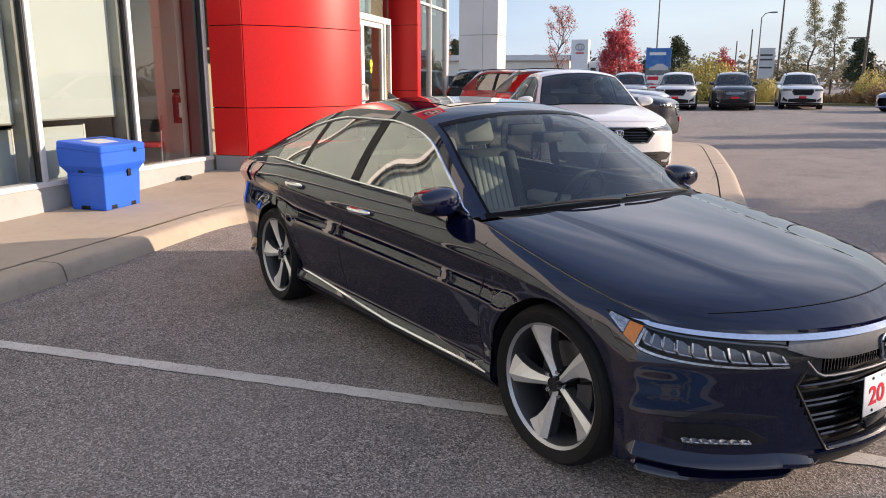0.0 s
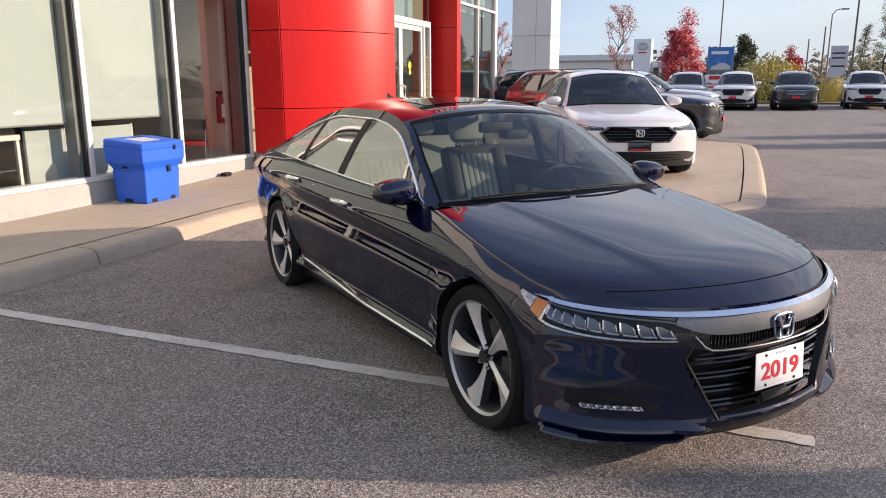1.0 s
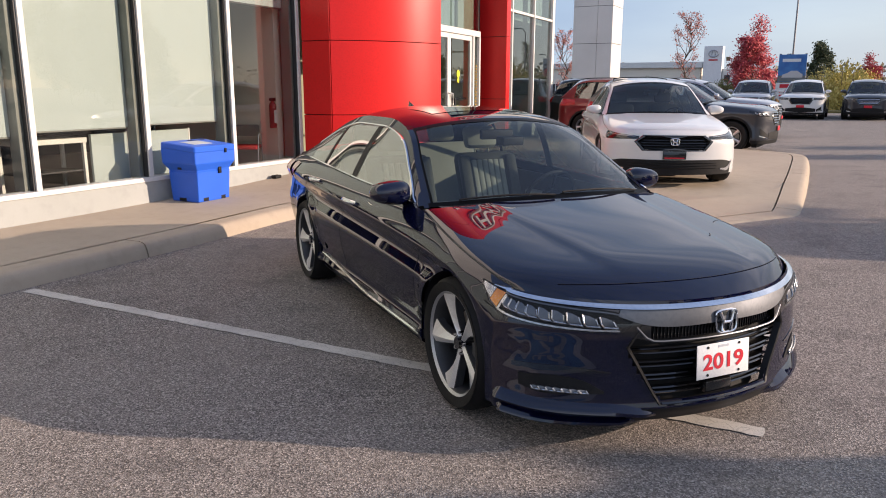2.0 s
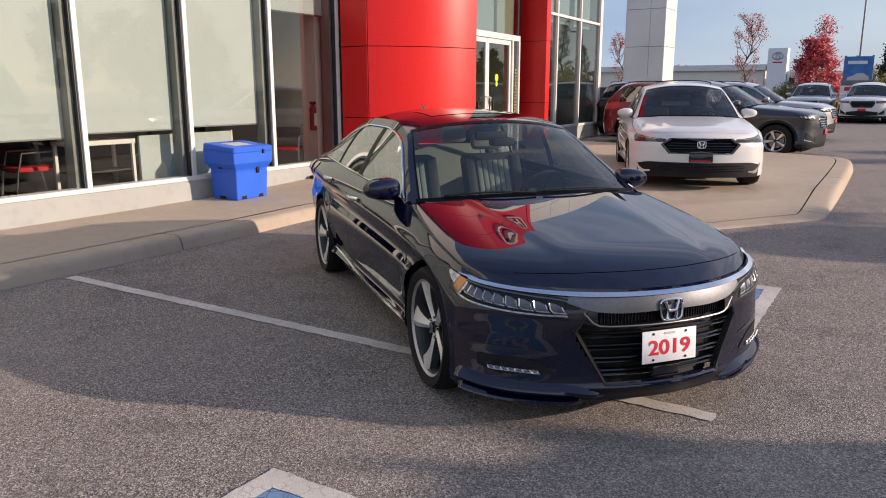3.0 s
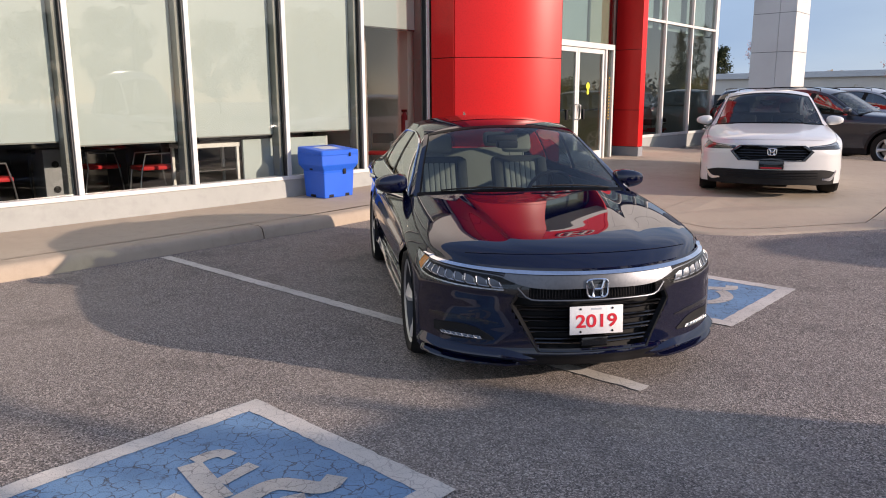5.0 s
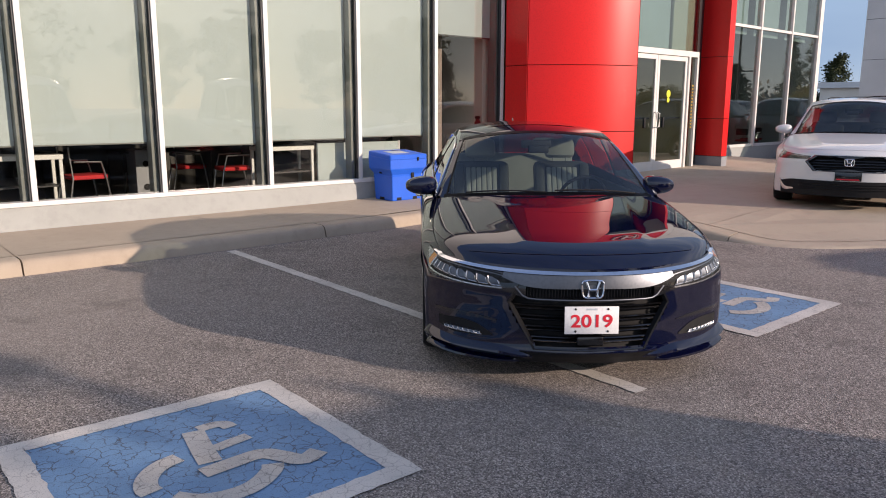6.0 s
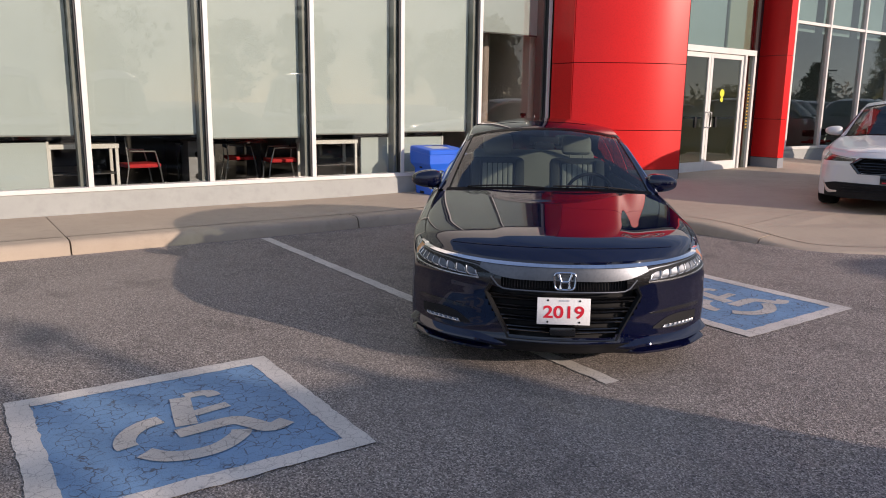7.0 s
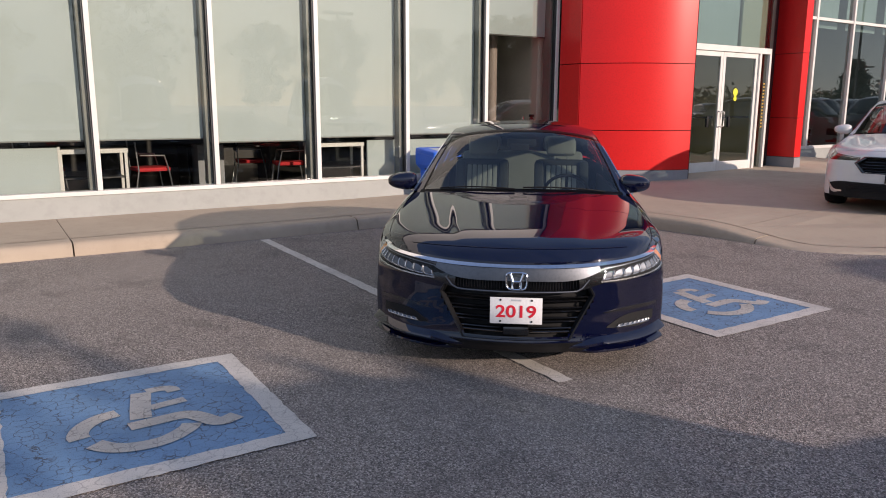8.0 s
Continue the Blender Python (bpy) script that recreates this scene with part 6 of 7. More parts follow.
plank("ledge", HA, HB, 5.62, 5.79, 0.40, WHITE_PANEL, header, "pale metal ledge", back=-0.10)
sign_m = Matrix.Translation((-4.555, 13.15, 6.92)) @ Matrix.Rotation(math.atan2(HB.y - HA.y, HB.x - HA.x), 4, "Z")
emblem = thing("emblem_sign", sign_m, "pale ring with upright bars mounted on the red header", "sign")
bm = bmesh.new()
ring_path = [(0.98 * math.copysign(abs(math.cos(a)) ** 0.6, math.cos(a)), -0.05, 0.60 * math.copysign(abs(math.sin(a)) ** 0.6, math.sin(a))) for a in (i * math.pi / 24 for i in range(49))]
add_tube(bm, ring_path, 0.055, 8)
part("ring", bm, WHITE_FRAME, emblem)
for u in (-0.42, 0.42):
    part("upright_bar", box(u - 0.10, u + 0.10, -0.10, 0.0, -0.44, 0.44, 0.01), WHITE_FRAME, emblem, "", True)
part("cross_bar", box(-0.32, 0.32, -0.09, 0.0, -0.08, 0.10, 0.01), WHITE_FRAME, emblem, "", True)

# glazed wing beyond
wing = thing("wall_wing", Matrix.Identity(4), "white-framed glazed wing of the showroom", "wall", "", "structure")
WA, WB = Vector((-6.46, 17.0)), Vector((-6.67, 23.55))
plank("base_wall", WA, WB, 0.1, 0.56, 0.2, BASE_WALL, wing)
plank("return_wall", (-5.45, 15.31), WA, 0.1, 7.0, 0.2, WHITE_PANEL, wing)
for f in (0.158, 0.409, 0.690, 0.960):
    p, q = WA.lerp(WB, f), WA.lerp(WB, f) + (WB - WA).normalized() * (0.07 if f < 0.9 else 0.22)
    plank("mullion", p, q, 0.56, 7.0, 0.15, WHITE_FRAME, wing, back=-0.03)
for z in (0.56, 3.60, 5.6):
    plank("transom", WA, WB, z, z + 0.07, 0.12, WHITE_FRAME, wing, back=-0.015)
for f0, f1 in ((0.0, 0.158), (0.169, 0.409), (0.420, 0.690), (0.701, 0.960)):
    for z0, z1 in ((0.63, 3.60), (3.67, 5.6), (5.67, 6.9)):
        plank("pane", WA.lerp(WB, f0), WA.lerp(WB, f1), z0, z1, 0.008, PANE_SKY, wing, back=0.04, bevel=0)
for f0, f1 in ((0.0, 0.158), (0.169, 0.409), (0.420, 0.690), (0.701, 0.960)):
    plank("blind_cloth", WA.lerp(WB, f0), WA.lerp(WB, lerp(f0, f1, 0.80)), 3.46, 6.9, 0.01, BLIND, wing, back=0.22, bevel=0)
plank("end_wall", WB, WB + Vector((-7, 0.4)), 0.1, 7.0, 0.2, WHITE_PANEL, wing)
setting("roof", prism([(-13.2, y_lo - 0.2), (-6.2, y_lo - 0.2), (-6.2, 9.8), (-4.6, 11.6), (-5.2, 14.6), (-5.0, 15.5), (-6.45, 17.0), (-6.65, 23.9), (-13.2, 24.6)], 7.2, 7.5), WHITE_PANEL, "flat roof of the showroom", "roof")

# pale fascia over the wing, carried on to the white column
fascia = thing("white_fascia", Matrix.Identity(4), "broad white metal fascia running over the wing to the column", "fascia", "", "structure")
FA, FB = Vector((-6.38, 17.1)), Vector((-6.93, 33.2))
for k in range(8):
    for z0, z1 in ((7.02, 8.2), (8.2, 9.4)):
        plank("panel", FA.lerp(FB, k / 8 + 0.0006), FA.lerp(FB, (k + 1) / 8 - 0.0006), z0 + 0.008, z1 - 0.008, 0.05, WHITE_PANEL, fascia)
plank("core", FA, FB, 7.03, 9.38, 0.30, DARK_FRAME, fascia, back=0.054)

# white column farther along
col = thing("white_column", Matrix.Identity(4), "tall white metal-panelled column", "column", "", "structure")
cx0, cx1, cy0, cy1 = -8.62, -6.95, 31.6, 33.2
for z0, z1 in ((0.4, 1.9), (1.9, 3.4), (3.4, 4.9), (4.9, 6.4), (6.4, 7.9), (7.9, 9.4)):
    for f0, f1 in ((0, 0.62), (0.62, 1)):
        plank("panel", (lerp(cx0, cx1, f0) + 0.006, cy0), (lerp(cx0, cx1, f1) - 0.006, cy0), z0 + 0.008, z1 - 0.008, 0.05, WHITE_PANEL, col)
    plank("panel", (cx1, cy0 + 0.004), (cx1, cy1), z0 + 0.008, z1 - 0.008, 0.05, WHITE_PANEL, col)
part("core", box(cx0 + 0.03, cx1 - 0.03, cy0 + 0.03, cy1, 0.3, 9.4), DARK_FRAME, col, "", True)
# ---------------------------------------------------------------- cars on the lot
CAR_M = pose(0.462, 3.936, 0.0, 0, 0, math.degrees(math.atan2(-0.617, 0.787)))
navy, NS = car("navy_sedan", SEDAN, CAR_M, NAVY, "shiny dark blue four-door sedan parked across a white stall line", True, "navy")
dress_navy(navy, NS)

WSEDAN = dict(SEDAN, sweep=1.15, corner=0.0, grille=[(0.475, 0.41), (0.60, 0.515), (0.68, 0.41), (0.685, 0.405)], front=[(0.15, 0.84), (0.25, 0.85), (0.4, 0.852), (0.6, 0.85), (0.69, 0.825)])
WSEDAN["spine"] = [(a, (x, 0.955 + (z - 0.955) * 1.10)) for a, (x, z) in SEDAN["spine"]]
WSEDAN["rail"] = [(a, (x, y, 0.92 + (z - 0.92) * 1.10)) for a, (x, y, z) in SEDAN["rail"]]
white, WS = car("white_sedan", WSEDAN, pose(-0.70, 11.25, 0.262, 0, -0.8, -68.3), WHITE_PAINT, "white four-door sedan with a black grille standing on the concrete forecourt", True, "white")
dress_white(white, WS)

SUV_G = dict(SUV, grille=[(0.635, 0.36), (0.80, 0.45), (0.89, 0.41), (0.895, 0.40)])


def suv(name, x, y, turn, colour, label, bright=True, group="parked cars", spec=None):
    root, S = car(name, spec or SUV_G, pose(x, y, lot(y), 0, 0, turn), colour, label, False, "suv", group)
    dress_suv(root, S, colour, bright)
    return root


suv("grey_suv", -0.45, 18.72, -4, GREY_PAINT, "dark grey sport utility car with black arches parked past the forecourt")
suv("red_suv", -1.95, 21.25, -1, RED_PAINT, "dark red sport utility car parked beside a grey one")
suv("silver_suv", -0.70, 24.3, -3, SILVER_PAINT, "silver sport utility car parked beside a red one")
suv("black_suv", -5.72, 26.4, 90, BLACK_PAINT, "black sport utility car parked with its tail towards the entrance")
suv("silver_suv", -1.9, 36.4, -90, SILVER_PAINT, "silver sport utility car in the far row", False)
suv("white_suv", 0.25, 36.0, -92, WHITE_PAINT, "white sport utility car facing the lot", False)
suv("grey_suv", 2.72, 36.4, -90, GREY_PAINT, "dark grey sport utility car facing the lot with a red plate")
suv("white_suv", 5.75, 38.5, -93, WHITE_PAINT, "white sport utility car with a dark grille facing the lot", False)
blue_sedan, BS = car("blue_sedan", SEDAN, pose(9.3, 36.4, lot(36.4), 0, 0, -150), BLUE_PAINT, "blue sedan at the far edge of the lot", False, "plain", "parked cars")
mirrors(blue_sedan, BS, -0.86, 1.005, 1.045, BLUE_PAINT)

# tall unseen vans, added across the aisle so that shadows reach the stalls
VAN = dict(SUV_G)
for key in ("shoulder", "rail", "spine"):
    VAN[key] = [(a, (*v[:-1], v[-1] if key == "shoulder" else 1.06 + (v[-1] - 1.06) * 2.25)) for a, v in SUV[key]]
for vy, colour, text in ((5.30, WHITE_PAINT, "white high-roofed van added out of view for its shadow"), (2.55, SILVER_PAINT, "silver high-roofed van added out of view for its shadow"), (11.4, WHITE_PAINT, "white high-roofed van on its own, added out of view for its shadow")):
    suv("van", 6.4, vy, 180, colour, text, False, "vans across the aisle", VAN)


# ---------------------------------------------------------------- blue grit bin
def grit_bin(m):
    root = thing("grit_bin", m, "bright blue plastic grit bin standing against the low wall", "bin")

    def ring(z, hx, hy, r):
        pts = []
        for sx, sy, a0 in ((1, 1, 0), (-1, 1, 90), (-1, -1, 180), (1, -1, 270)):
            for j in range(5):
                a = radians(a0 + 22.5 * j)
                pts.append((sx * (hx - r) + r * math.cos(a), sy * (hy - r) + r * math.sin(a), z))
        return pts

    def loft(rows, fall=0.0):
        bm = bmesh.new()
        rings = [[bm.verts.new(p) for p in ring(*row)] for row in rows]
        for vert in rings[-1]:
            vert.co.z -= fall * vert.co.x
        for p, q in zip(rings, rings[1:]):
            for j in range(len(p)):
                bm.faces.new((p[j], p[(j + 1) % len(p)], q[(j + 1) % len(p)], q[j]))
        bm.faces.new(rings[-1])
        bm.faces.new(rings[0][::-1])
        return bm

    part("tub", loft([(0.0, 0.222, 0.268, 0.016), (0.012, 0.226, 0.272, 0.016), (0.34, 0.243, 0.287, 0.016), (0.37, 0.245, 0.290, 0.016), (0.376, 0.240, 0.285, 0.016), (0.40, 0.244, 0.289, 0.016),
                           (0.475, 0.281, 0.342, 0.016), (0.49, 0.285, 0.347, 0.016), (0.650, 0.29, 0.3534, 0.016)], 0.0875), BLUE_PLASTIC, root, "", True)
    for y0, y1 in ((-0.19, -0.10), (0.12, 0.20)):
        part("fork_notch", box(0.17, 0.2285, y0, y1, 0.004, 0.05, 0.003), BLACK_MATT, root)
    part("fork_notch", box(-0.10, 0.02, -0.2745, -0.20, 0.004, 0.045, 0.003), BLACK_MATT, root)
    lid_m = Matrix.Translation((0, 0, 0.652)) @ Matrix.Rotation(radians(5), 4, "Y")
    lid = part("lid", loft([(0, 0.29, 0.352, 0.03), (0.006, 0.292, 0.355, 0.03), (0.055, 0.292, 0.355, 0.03), (0.068, 0.282, 0.346, 0.03), (0.072, 0.26, 0.329, 0.03)]), BLUE_PLASTIC, root, "", True, lid_m)
    part("lid_label", box(-0.12, 0.13, -0.20, 0.12, 0.0725, 0.075, 0.0), LABEL_GREY, lid, "worn pale label", True)
    part("lid_groove", box(-0.20, -0.16, 0.0, 0.28, 0.0725, 0.0745, 0.0), BLACK_MATT, lid, "", True)
    part("side_notch", box(-0.06, 0.0, -0.312, -0.285, 0.405, 0.44, 0.003), BLACK_MATT, root)
    part("latch", box(0.238, 0.262, 0.07, 0.12, 0.34, 0.42, 0.004), BLACK_MATT, root)
    part("lid_hasp", box(0.288, 0.308, 0.155, 0.185, 0.60, 0.655, 0.004), BLACK_MATT, root)
    return root


grit_bin(pose(-5.72, 7.17, walk_z(-5.7, 7.2), 0, 0, 0))
bm = box(-0.05, 0.05, -0.07, 0.07, 0.0, 0.05, 0.015)
tagged(part("drain_cap", bm, BLACK_MATT, None, "", True, pose(-6.0, 9.0, walk_z(-6.0, 9.0))), "small black drain cap at the foot of the low wall", "drain")


# ---------------------------------------------------------------- showroom furniture
def chair(m):
    root = thing("visitor_chair", m, "steel-tube visitor chair with a red padded seat", "chair", "showroom chairs")
    part("seat", box(-0.23, 0.23, -0.23, 0.23, 0.43, 0.49, 0.02), RED_SEAT, root)
    part("backrest", box(-0.25, -0.21, -0.20, 0.20, 0.62, 0.80, 0.02), DARK_TRIM, root)
    for sy in (1, -1):
        bm = bmesh.new()
        add_tube(bm, [(0.26, sy * 0.25, 0), (0.20, sy * 0.25, 0.42), (0.14, sy * 0.25, 0.66), (-0.20, sy * 0.25, 0.67)], 0.012, 8)
        part("front_leg", bm, STEEL, root)
        bm = bmesh.new()
        add_tube(bm, [(-0.30, sy * 0.23, 0), (-0.22, sy * 0.23, 0.45), (-0.25, sy * 0.22, 0.86)], 0.012, 8)
        part("rear_leg", bm, STEEL, root)
    return root


ch = chair(pose(-7.15, 2.99, FLOOR, 0, 0, 95))
for x, y, a in ((-7.25, 5.15, -100), (-7.55, 1.6, 60), (-8.0, 4.75, 80), (-6.85, 9.28, -60), (-6.95, -0.4, 80), (-7.5, 18.7, 70), (-7.7, 19.6, -110), (-7.4, 21.0, 80), (-7.9, 22.2, -90)):
    copy_thing(ch, pose(x, y, FLOOR, 0, 0, a))


def console(m):
    root = thing("console_table", m, "white-framed console table with a glass front", "table", "showroom consoles")
    for y in (-0.40, 0.40):
        for x in (-0.2, 0.2):
            part("leg", box(x - 0.02, x + 0.02, y - 0.02, y + 0.02, 0, 0.74, 0.003), WHITE_FRAME, root, "", True)
    part("top", box(-0.23, 0.23, -0.43, 0.43, 0.74, 0.80, 0.004), WHITE_FRAME, root, "", True)
    part("shelf", box(-0.18, 0.18, -0.38, 0.38, 0.40, 0.42, 0.002), DARK_FRAME, root, "", True)
    return root


cs = console(pose(-6.72, 2.17, FLOOR))
copy_thing(cs, pose(-6.72, 5.72, FLOOR))
copy_thing(cs, pose(-6.72, -0.9, FLOOR))
for y0, y1 in ((0.92, 1.74), (6.20, 6.72), (6.85, 7.75), (-2.6, -1.6)):
    sc = thing("low_screen", pose(-6.50, y0, FLOOR), "pale grey low screen board behind the glass", "screen", "low screens")
    part("board", box(-0.02, 0.02, 0, y1 - y0, 0.0, 0.83, 0.004), BLIND, sc, "", True)
    part("edge_strip", box(-0.024, 0.024, y1 - y0, y1 - y0 + 0.03, 0.0, 0.84, 0.003), WHITE_FRAME, sc, "", True)
cab = thing("filing_cabinet", pose(-7.5, 3.92, FLOOR), "grey metal cabinet with two round pulls", "cabinet")
part("body", box(-0.2, 0.2, -0.2, 0.2, 0, 0.78, 0.006), PLINTH, cab, "", True)
for z in (0.25, 0.58):
    bm = bmesh.new()
    add_cyl(bm, (0.2, -0.06, z), (0.215, -0.06, z), 0.045, n=16)
    part("pull", bm, BLACK_MATT, cab)
for x, y in ((-7.0, 4.3), (-7.6, 2.2)):
    dk = thing("desk", pose(x - 0.9, y, FLOOR), "dark office desk with a screen on it", "desk", "desks")
    part("top", box(-0.35, 0.35, -0.7, 0.7, 0.71, 0.74, 0.003), DARK_TRIM, dk, "", True)
    for sy in (-0.66, 0.66):
        part("side_panel", box(-0.33, 0.33, sy - 0.015, sy + 0.015, 0, 0.71), DARK_TRIM, dk, "", True)
ext = thing("fire_extinguisher", pose(-6.50, 9.50, FLOOR + 0.76, 0, 0, 0), "dark red fire extinguisher with a white label on the wall", "extinguisher")
bm = bmesh.new()
add_cyl(bm, (0.07, -0.0, 0), (0.07, 0, 0.36), 0.058, n=18)
add_cyl(bm, (0.07, -0.0, 0.36), (0.07, 0, 0.42), 0.058, 0.022, n=18)
part("bottle", bm, RED_PAINT, ext)
part("label_sheet", box(0.126, 0.131, -0.035, 0.035, 0.08, 0.28), PLATE_WHITE, ext, "", True)
part("valve", box(0.02, 0.12, -0.025, 0.025, 0.42, 0.47, 0.006), BLACK_MATT, ext)

# ---------------------------------------------------------------- trees and shrubs
def leaf_mat(name, a, b, c):
    n = Nodes(name)
    g = n.t.nodes.new("ShaderNodeNewGeometry")
    col = n.ramp(g.outputs["Random Per Island"], [(0.0, a), (0.5, b), (1.0, c)])
    return n.principled(col, 0.7, 0, None, Specular_IOR_Level=0.2)


MAPLE = leaf_mat("red maple leaves", (0.34, 0.035, 0.05), (0.52, 0.075, 0.09), (0.66, 0.17, 0.16))
FADED = leaf_mat("faded pink leaves", (0.38, 0.12, 0.11), (0.46, 0.18, 0.15), (0.52, 0.26, 0.22))
OLIVE = leaf_mat("olive leaves", (0.10, 0.11, 0.04), (0.18, 0.18, 0.07), (0.28, 0.26, 0.12))
GOLD = leaf_mat("golden leaves", (0.32, 0.27, 0.07), (0.50, 0.41, 0.12), (0.64, 0.52, 0.20))
DARKGREEN = leaf_mat("dark green leaves", (0.03, 0.042, 0.022), (0.055, 0.07, 0.035), (0.085, 0.10, 0.05))
POPLAR = leaf_mat("thin poplar leaves", (0.20, 0.20, 0.12), (0.30, 0.28, 0.17), (0.42, 0.36, 0.22))
RUST = leaf_mat("rusty shrub leaves", (0.20, 0.11, 0.05), (0.32, 0.18, 0.08), (0.40, 0.26, 0.12))
BARK = mottled("bark", (0.06, 0.048, 0.04), (0.12, 0.10, 0.085), 6.0, 0.9, 0.5, 40)


def tree_meshes(seed, height, spread, first, leaves, size, material, shape="round", bare=0.0):
    rnd = random.Random(seed)
    trunk = bmesh.new()
    tips = []
    pts = [Vector((rnd.uniform(-0.08, 0.08) * i, rnd.uniform(-0.08, 0.08) * i, height * 0.92 * i / 6)) for i in range(7)]
    r0 = height * 0.013
    add_tube(trunk, pts, [r0 * (1 - 0.13 * i) for i in range(7)], 8)
    for k in range(26):
        f = lerp(first, 0.95, (k / 25) ** 0.9)
        base = pts[min(5, int(f * 6))].lerp(pts[min(6, int(f * 6) + 1)], f * 6 % 1)
        a = k * 2.4 + rnd.uniform(-0.4, 0.4)
        g = (f - first) / (1 - first)
        if shape == "round":
            reach = spread * (0.35 + 0.75 * math.sin(math.pi * min(1, g * 0.85 + 0.15))) * rnd.uniform(0.75, 1.1)
        elif shape == "cone":
            reach = spread * (1.05 - g) * rnd.uniform(0.8, 1.1)
        else:
            reach = spread * (0.6 + 0.4 * math.sin(math.pi * g)) * rnd.uniform(0.7, 1.15)
        rise = reach * {"round": 0.75, "cone": 0.45, "column": 1.9}[shape] * rnd.uniform(0.6, 1.2)
        mid = base + Vector((math.cos(a) * reach * 0.55, math.sin(a) * reach * 0.55, rise * 0.35))
        tip = base + Vector((math.cos(a) * reach, math.sin(a) * reach, rise))
        tip.z = min(tip.z, height * 1.02)
        add_tube(trunk, [base, mid, tip], [r0 * 0.36, r0 * 0.22, r0 * 0.06], 5)
        for _ in range(2):
            q = mid.lerp(tip, rnd.uniform(0.2, 0.8))
            e = q + Vector((rnd.uniform(-1, 1), rnd.uniform(-1, 1), rnd.uniform(0.1, 0.9))) * reach * 0.4
            add_tube(trunk, [q, e], [r0 * 0.14, r0 * 0.04], 4)
            tips.append((q, e))
        tips.append((mid, tip))
    vs, fs = [], []
    for i in range(leaves):
        a, b = rnd.choice(tips)
        p = a.lerp(b, rnd.uniform(0.1, 1.08)) + Vector((rnd.gauss(0, 1), rnd.gauss(0, 1), rnd.gauss(0, 0.8))) * spread * 0.13
        if p.z > height * (1 - bare) and rnd.random() < 0.88:
            continue
        s = size * rnd.uniform(0.6, 1.3)
        u = Vector((rnd.gauss(0, 1), rnd.gauss(0, 1), rnd.gauss(0, 1))).normalized() * s
        w = u.orthogonal().normalized() * s * 0.6
        k = len(vs)
        vs += [p - u, p + w, p + u, p - w]
        fs.append((k, k + 1, k + 2, k + 3))
    crown = bpy.data.meshes.new("crown")
    crown.from_pydata(vs, [], fs)
    crown.materials.append(material)
    return as_mesh("trunk", trunk, BARK), crown


def tree(name, meshes, x, y, turn, label, group="", scale=1.0):
    root = thing(name, pose(x, y, lot(y) - 0.05, 0, 0, turn), label, "tree", group)
    for n, me in zip(("trunk", "crown"), meshes):
        ob = new(n, me)
        ob.parent = root
        ob.scale = (scale, scale, scale)
    return root


maple = tree_meshes(3, 6.8, 1.9, 0.08, 17000, 0.080, MAPLE, "cone", 0.30)
tree("red_maple", maple, -4.1, 60.2, 20, "maple in deep red autumn leaf with a thinning top", "maples")
tree("red_maple", maple, 3.5, 60.6, 140, "small maple in deep red autumn leaf", "maples", 0.56)
sparse = tree_meshes(5, 6.2, 1.0, 0.20, 2000, 0.055, FADED, "column", 0.0)
tree("bare_maple", sparse, -7.9, 54.8, 0, "nearly bare maple with a few faded leaves", "bare maples")
tree("bare_maple", sparse, -13.4, 51.0, 80, "nearly bare maple with a few faded leaves", "bare maples", 0.72)
tree("bare_maple", sparse, -17.6, 58.0, 200, "nearly bare maple with a few faded leaves", "bare maples", 0.9)
poplar = tree_meshes(8, 8.6, 1.35, 0.10, 5200, 0.060, POPLAR, "cone", 0.10)
tree("poplar", poplar, 10.6, 69.6, 0, "slender poplar with thinning olive leaves", "poplars")
tree("poplar", poplar, 12.3, 69.4, 120, "slender poplar with thinning olive leaves", "poplars", 0.94)
tree("poplar", poplar, 9.3, 72.0, 220, "slender poplar with thinning olive leaves", "poplars", 0.72)
pine = tree_meshes(11, 5.4, 1.5, 0.1, 5200, 0.105, DARKGREEN, "cone", 0.0)
tree("conifer", pine, 0.4, 73.0, 0, "dark green conifer behind the hoarding", "conifers")
tree("conifer", pine, -2.2, 74.0, 90, "dark green conifer behind the hoarding", "conifers", 0.8)
for x, y, s in ((-30.0, 80, 1.3), (-24, 84, 1.1), (16.5, 80, 1.0), (20.5, 76, 1.1), (25, 84, 1.2)):
    tree("conifer", pine, x, y, x * 40, "dark green tree at the far edge of the lot", "conifers", s)


def shrub_meshes(seed, w, h, n, material):
    rnd = random.Random(seed)
    vs, fs = [], []
    stems = bmesh.new()
    for _ in range(22):
        a, r = rnd.uniform(0, TAU), rnd.uniform(0, w * 0.5)
        add_tube(stems, [(r * 0.4 * math.cos(a), r * 0.4 * math.sin(a), 0), (r * math.cos(a), r * math.sin(a), h * rnd.uniform(0.5, 0.95))], [0.02, 0.006], 4)
    for _ in range(n):
        a, r = rnd.uniform(0, TAU), w * 0.5 * math.sqrt(rnd.random())
        top = h * (1 - 0.55 * (2 * r / w) ** 2) * (0.85 + 0.25 * math.sin(5 * a + seed))
        p = Vector((r * math.cos(a), r * math.sin(a), top * rnd.random() ** 0.6))
        s = rnd.uniform(0.03, 0.075)
        u = Vector((rnd.gauss(0, 0.7), rnd.gauss(0, 0.7), rnd.gauss(0, 1.3))).normalized() * s * 1.5
        q = u.orthogonal().normalized() * s * 0.6
        k = len(vs)
        vs += [p - u, p + q, p + u, p - q]
        fs.append((k, k + 1, k + 2, k + 3))
    me = bpy.data.meshes.new("leaves")
    me.from_pydata(vs, [], fs)
    me.materials.append(material)
    return as_mesh("stems", stems, BARK), me


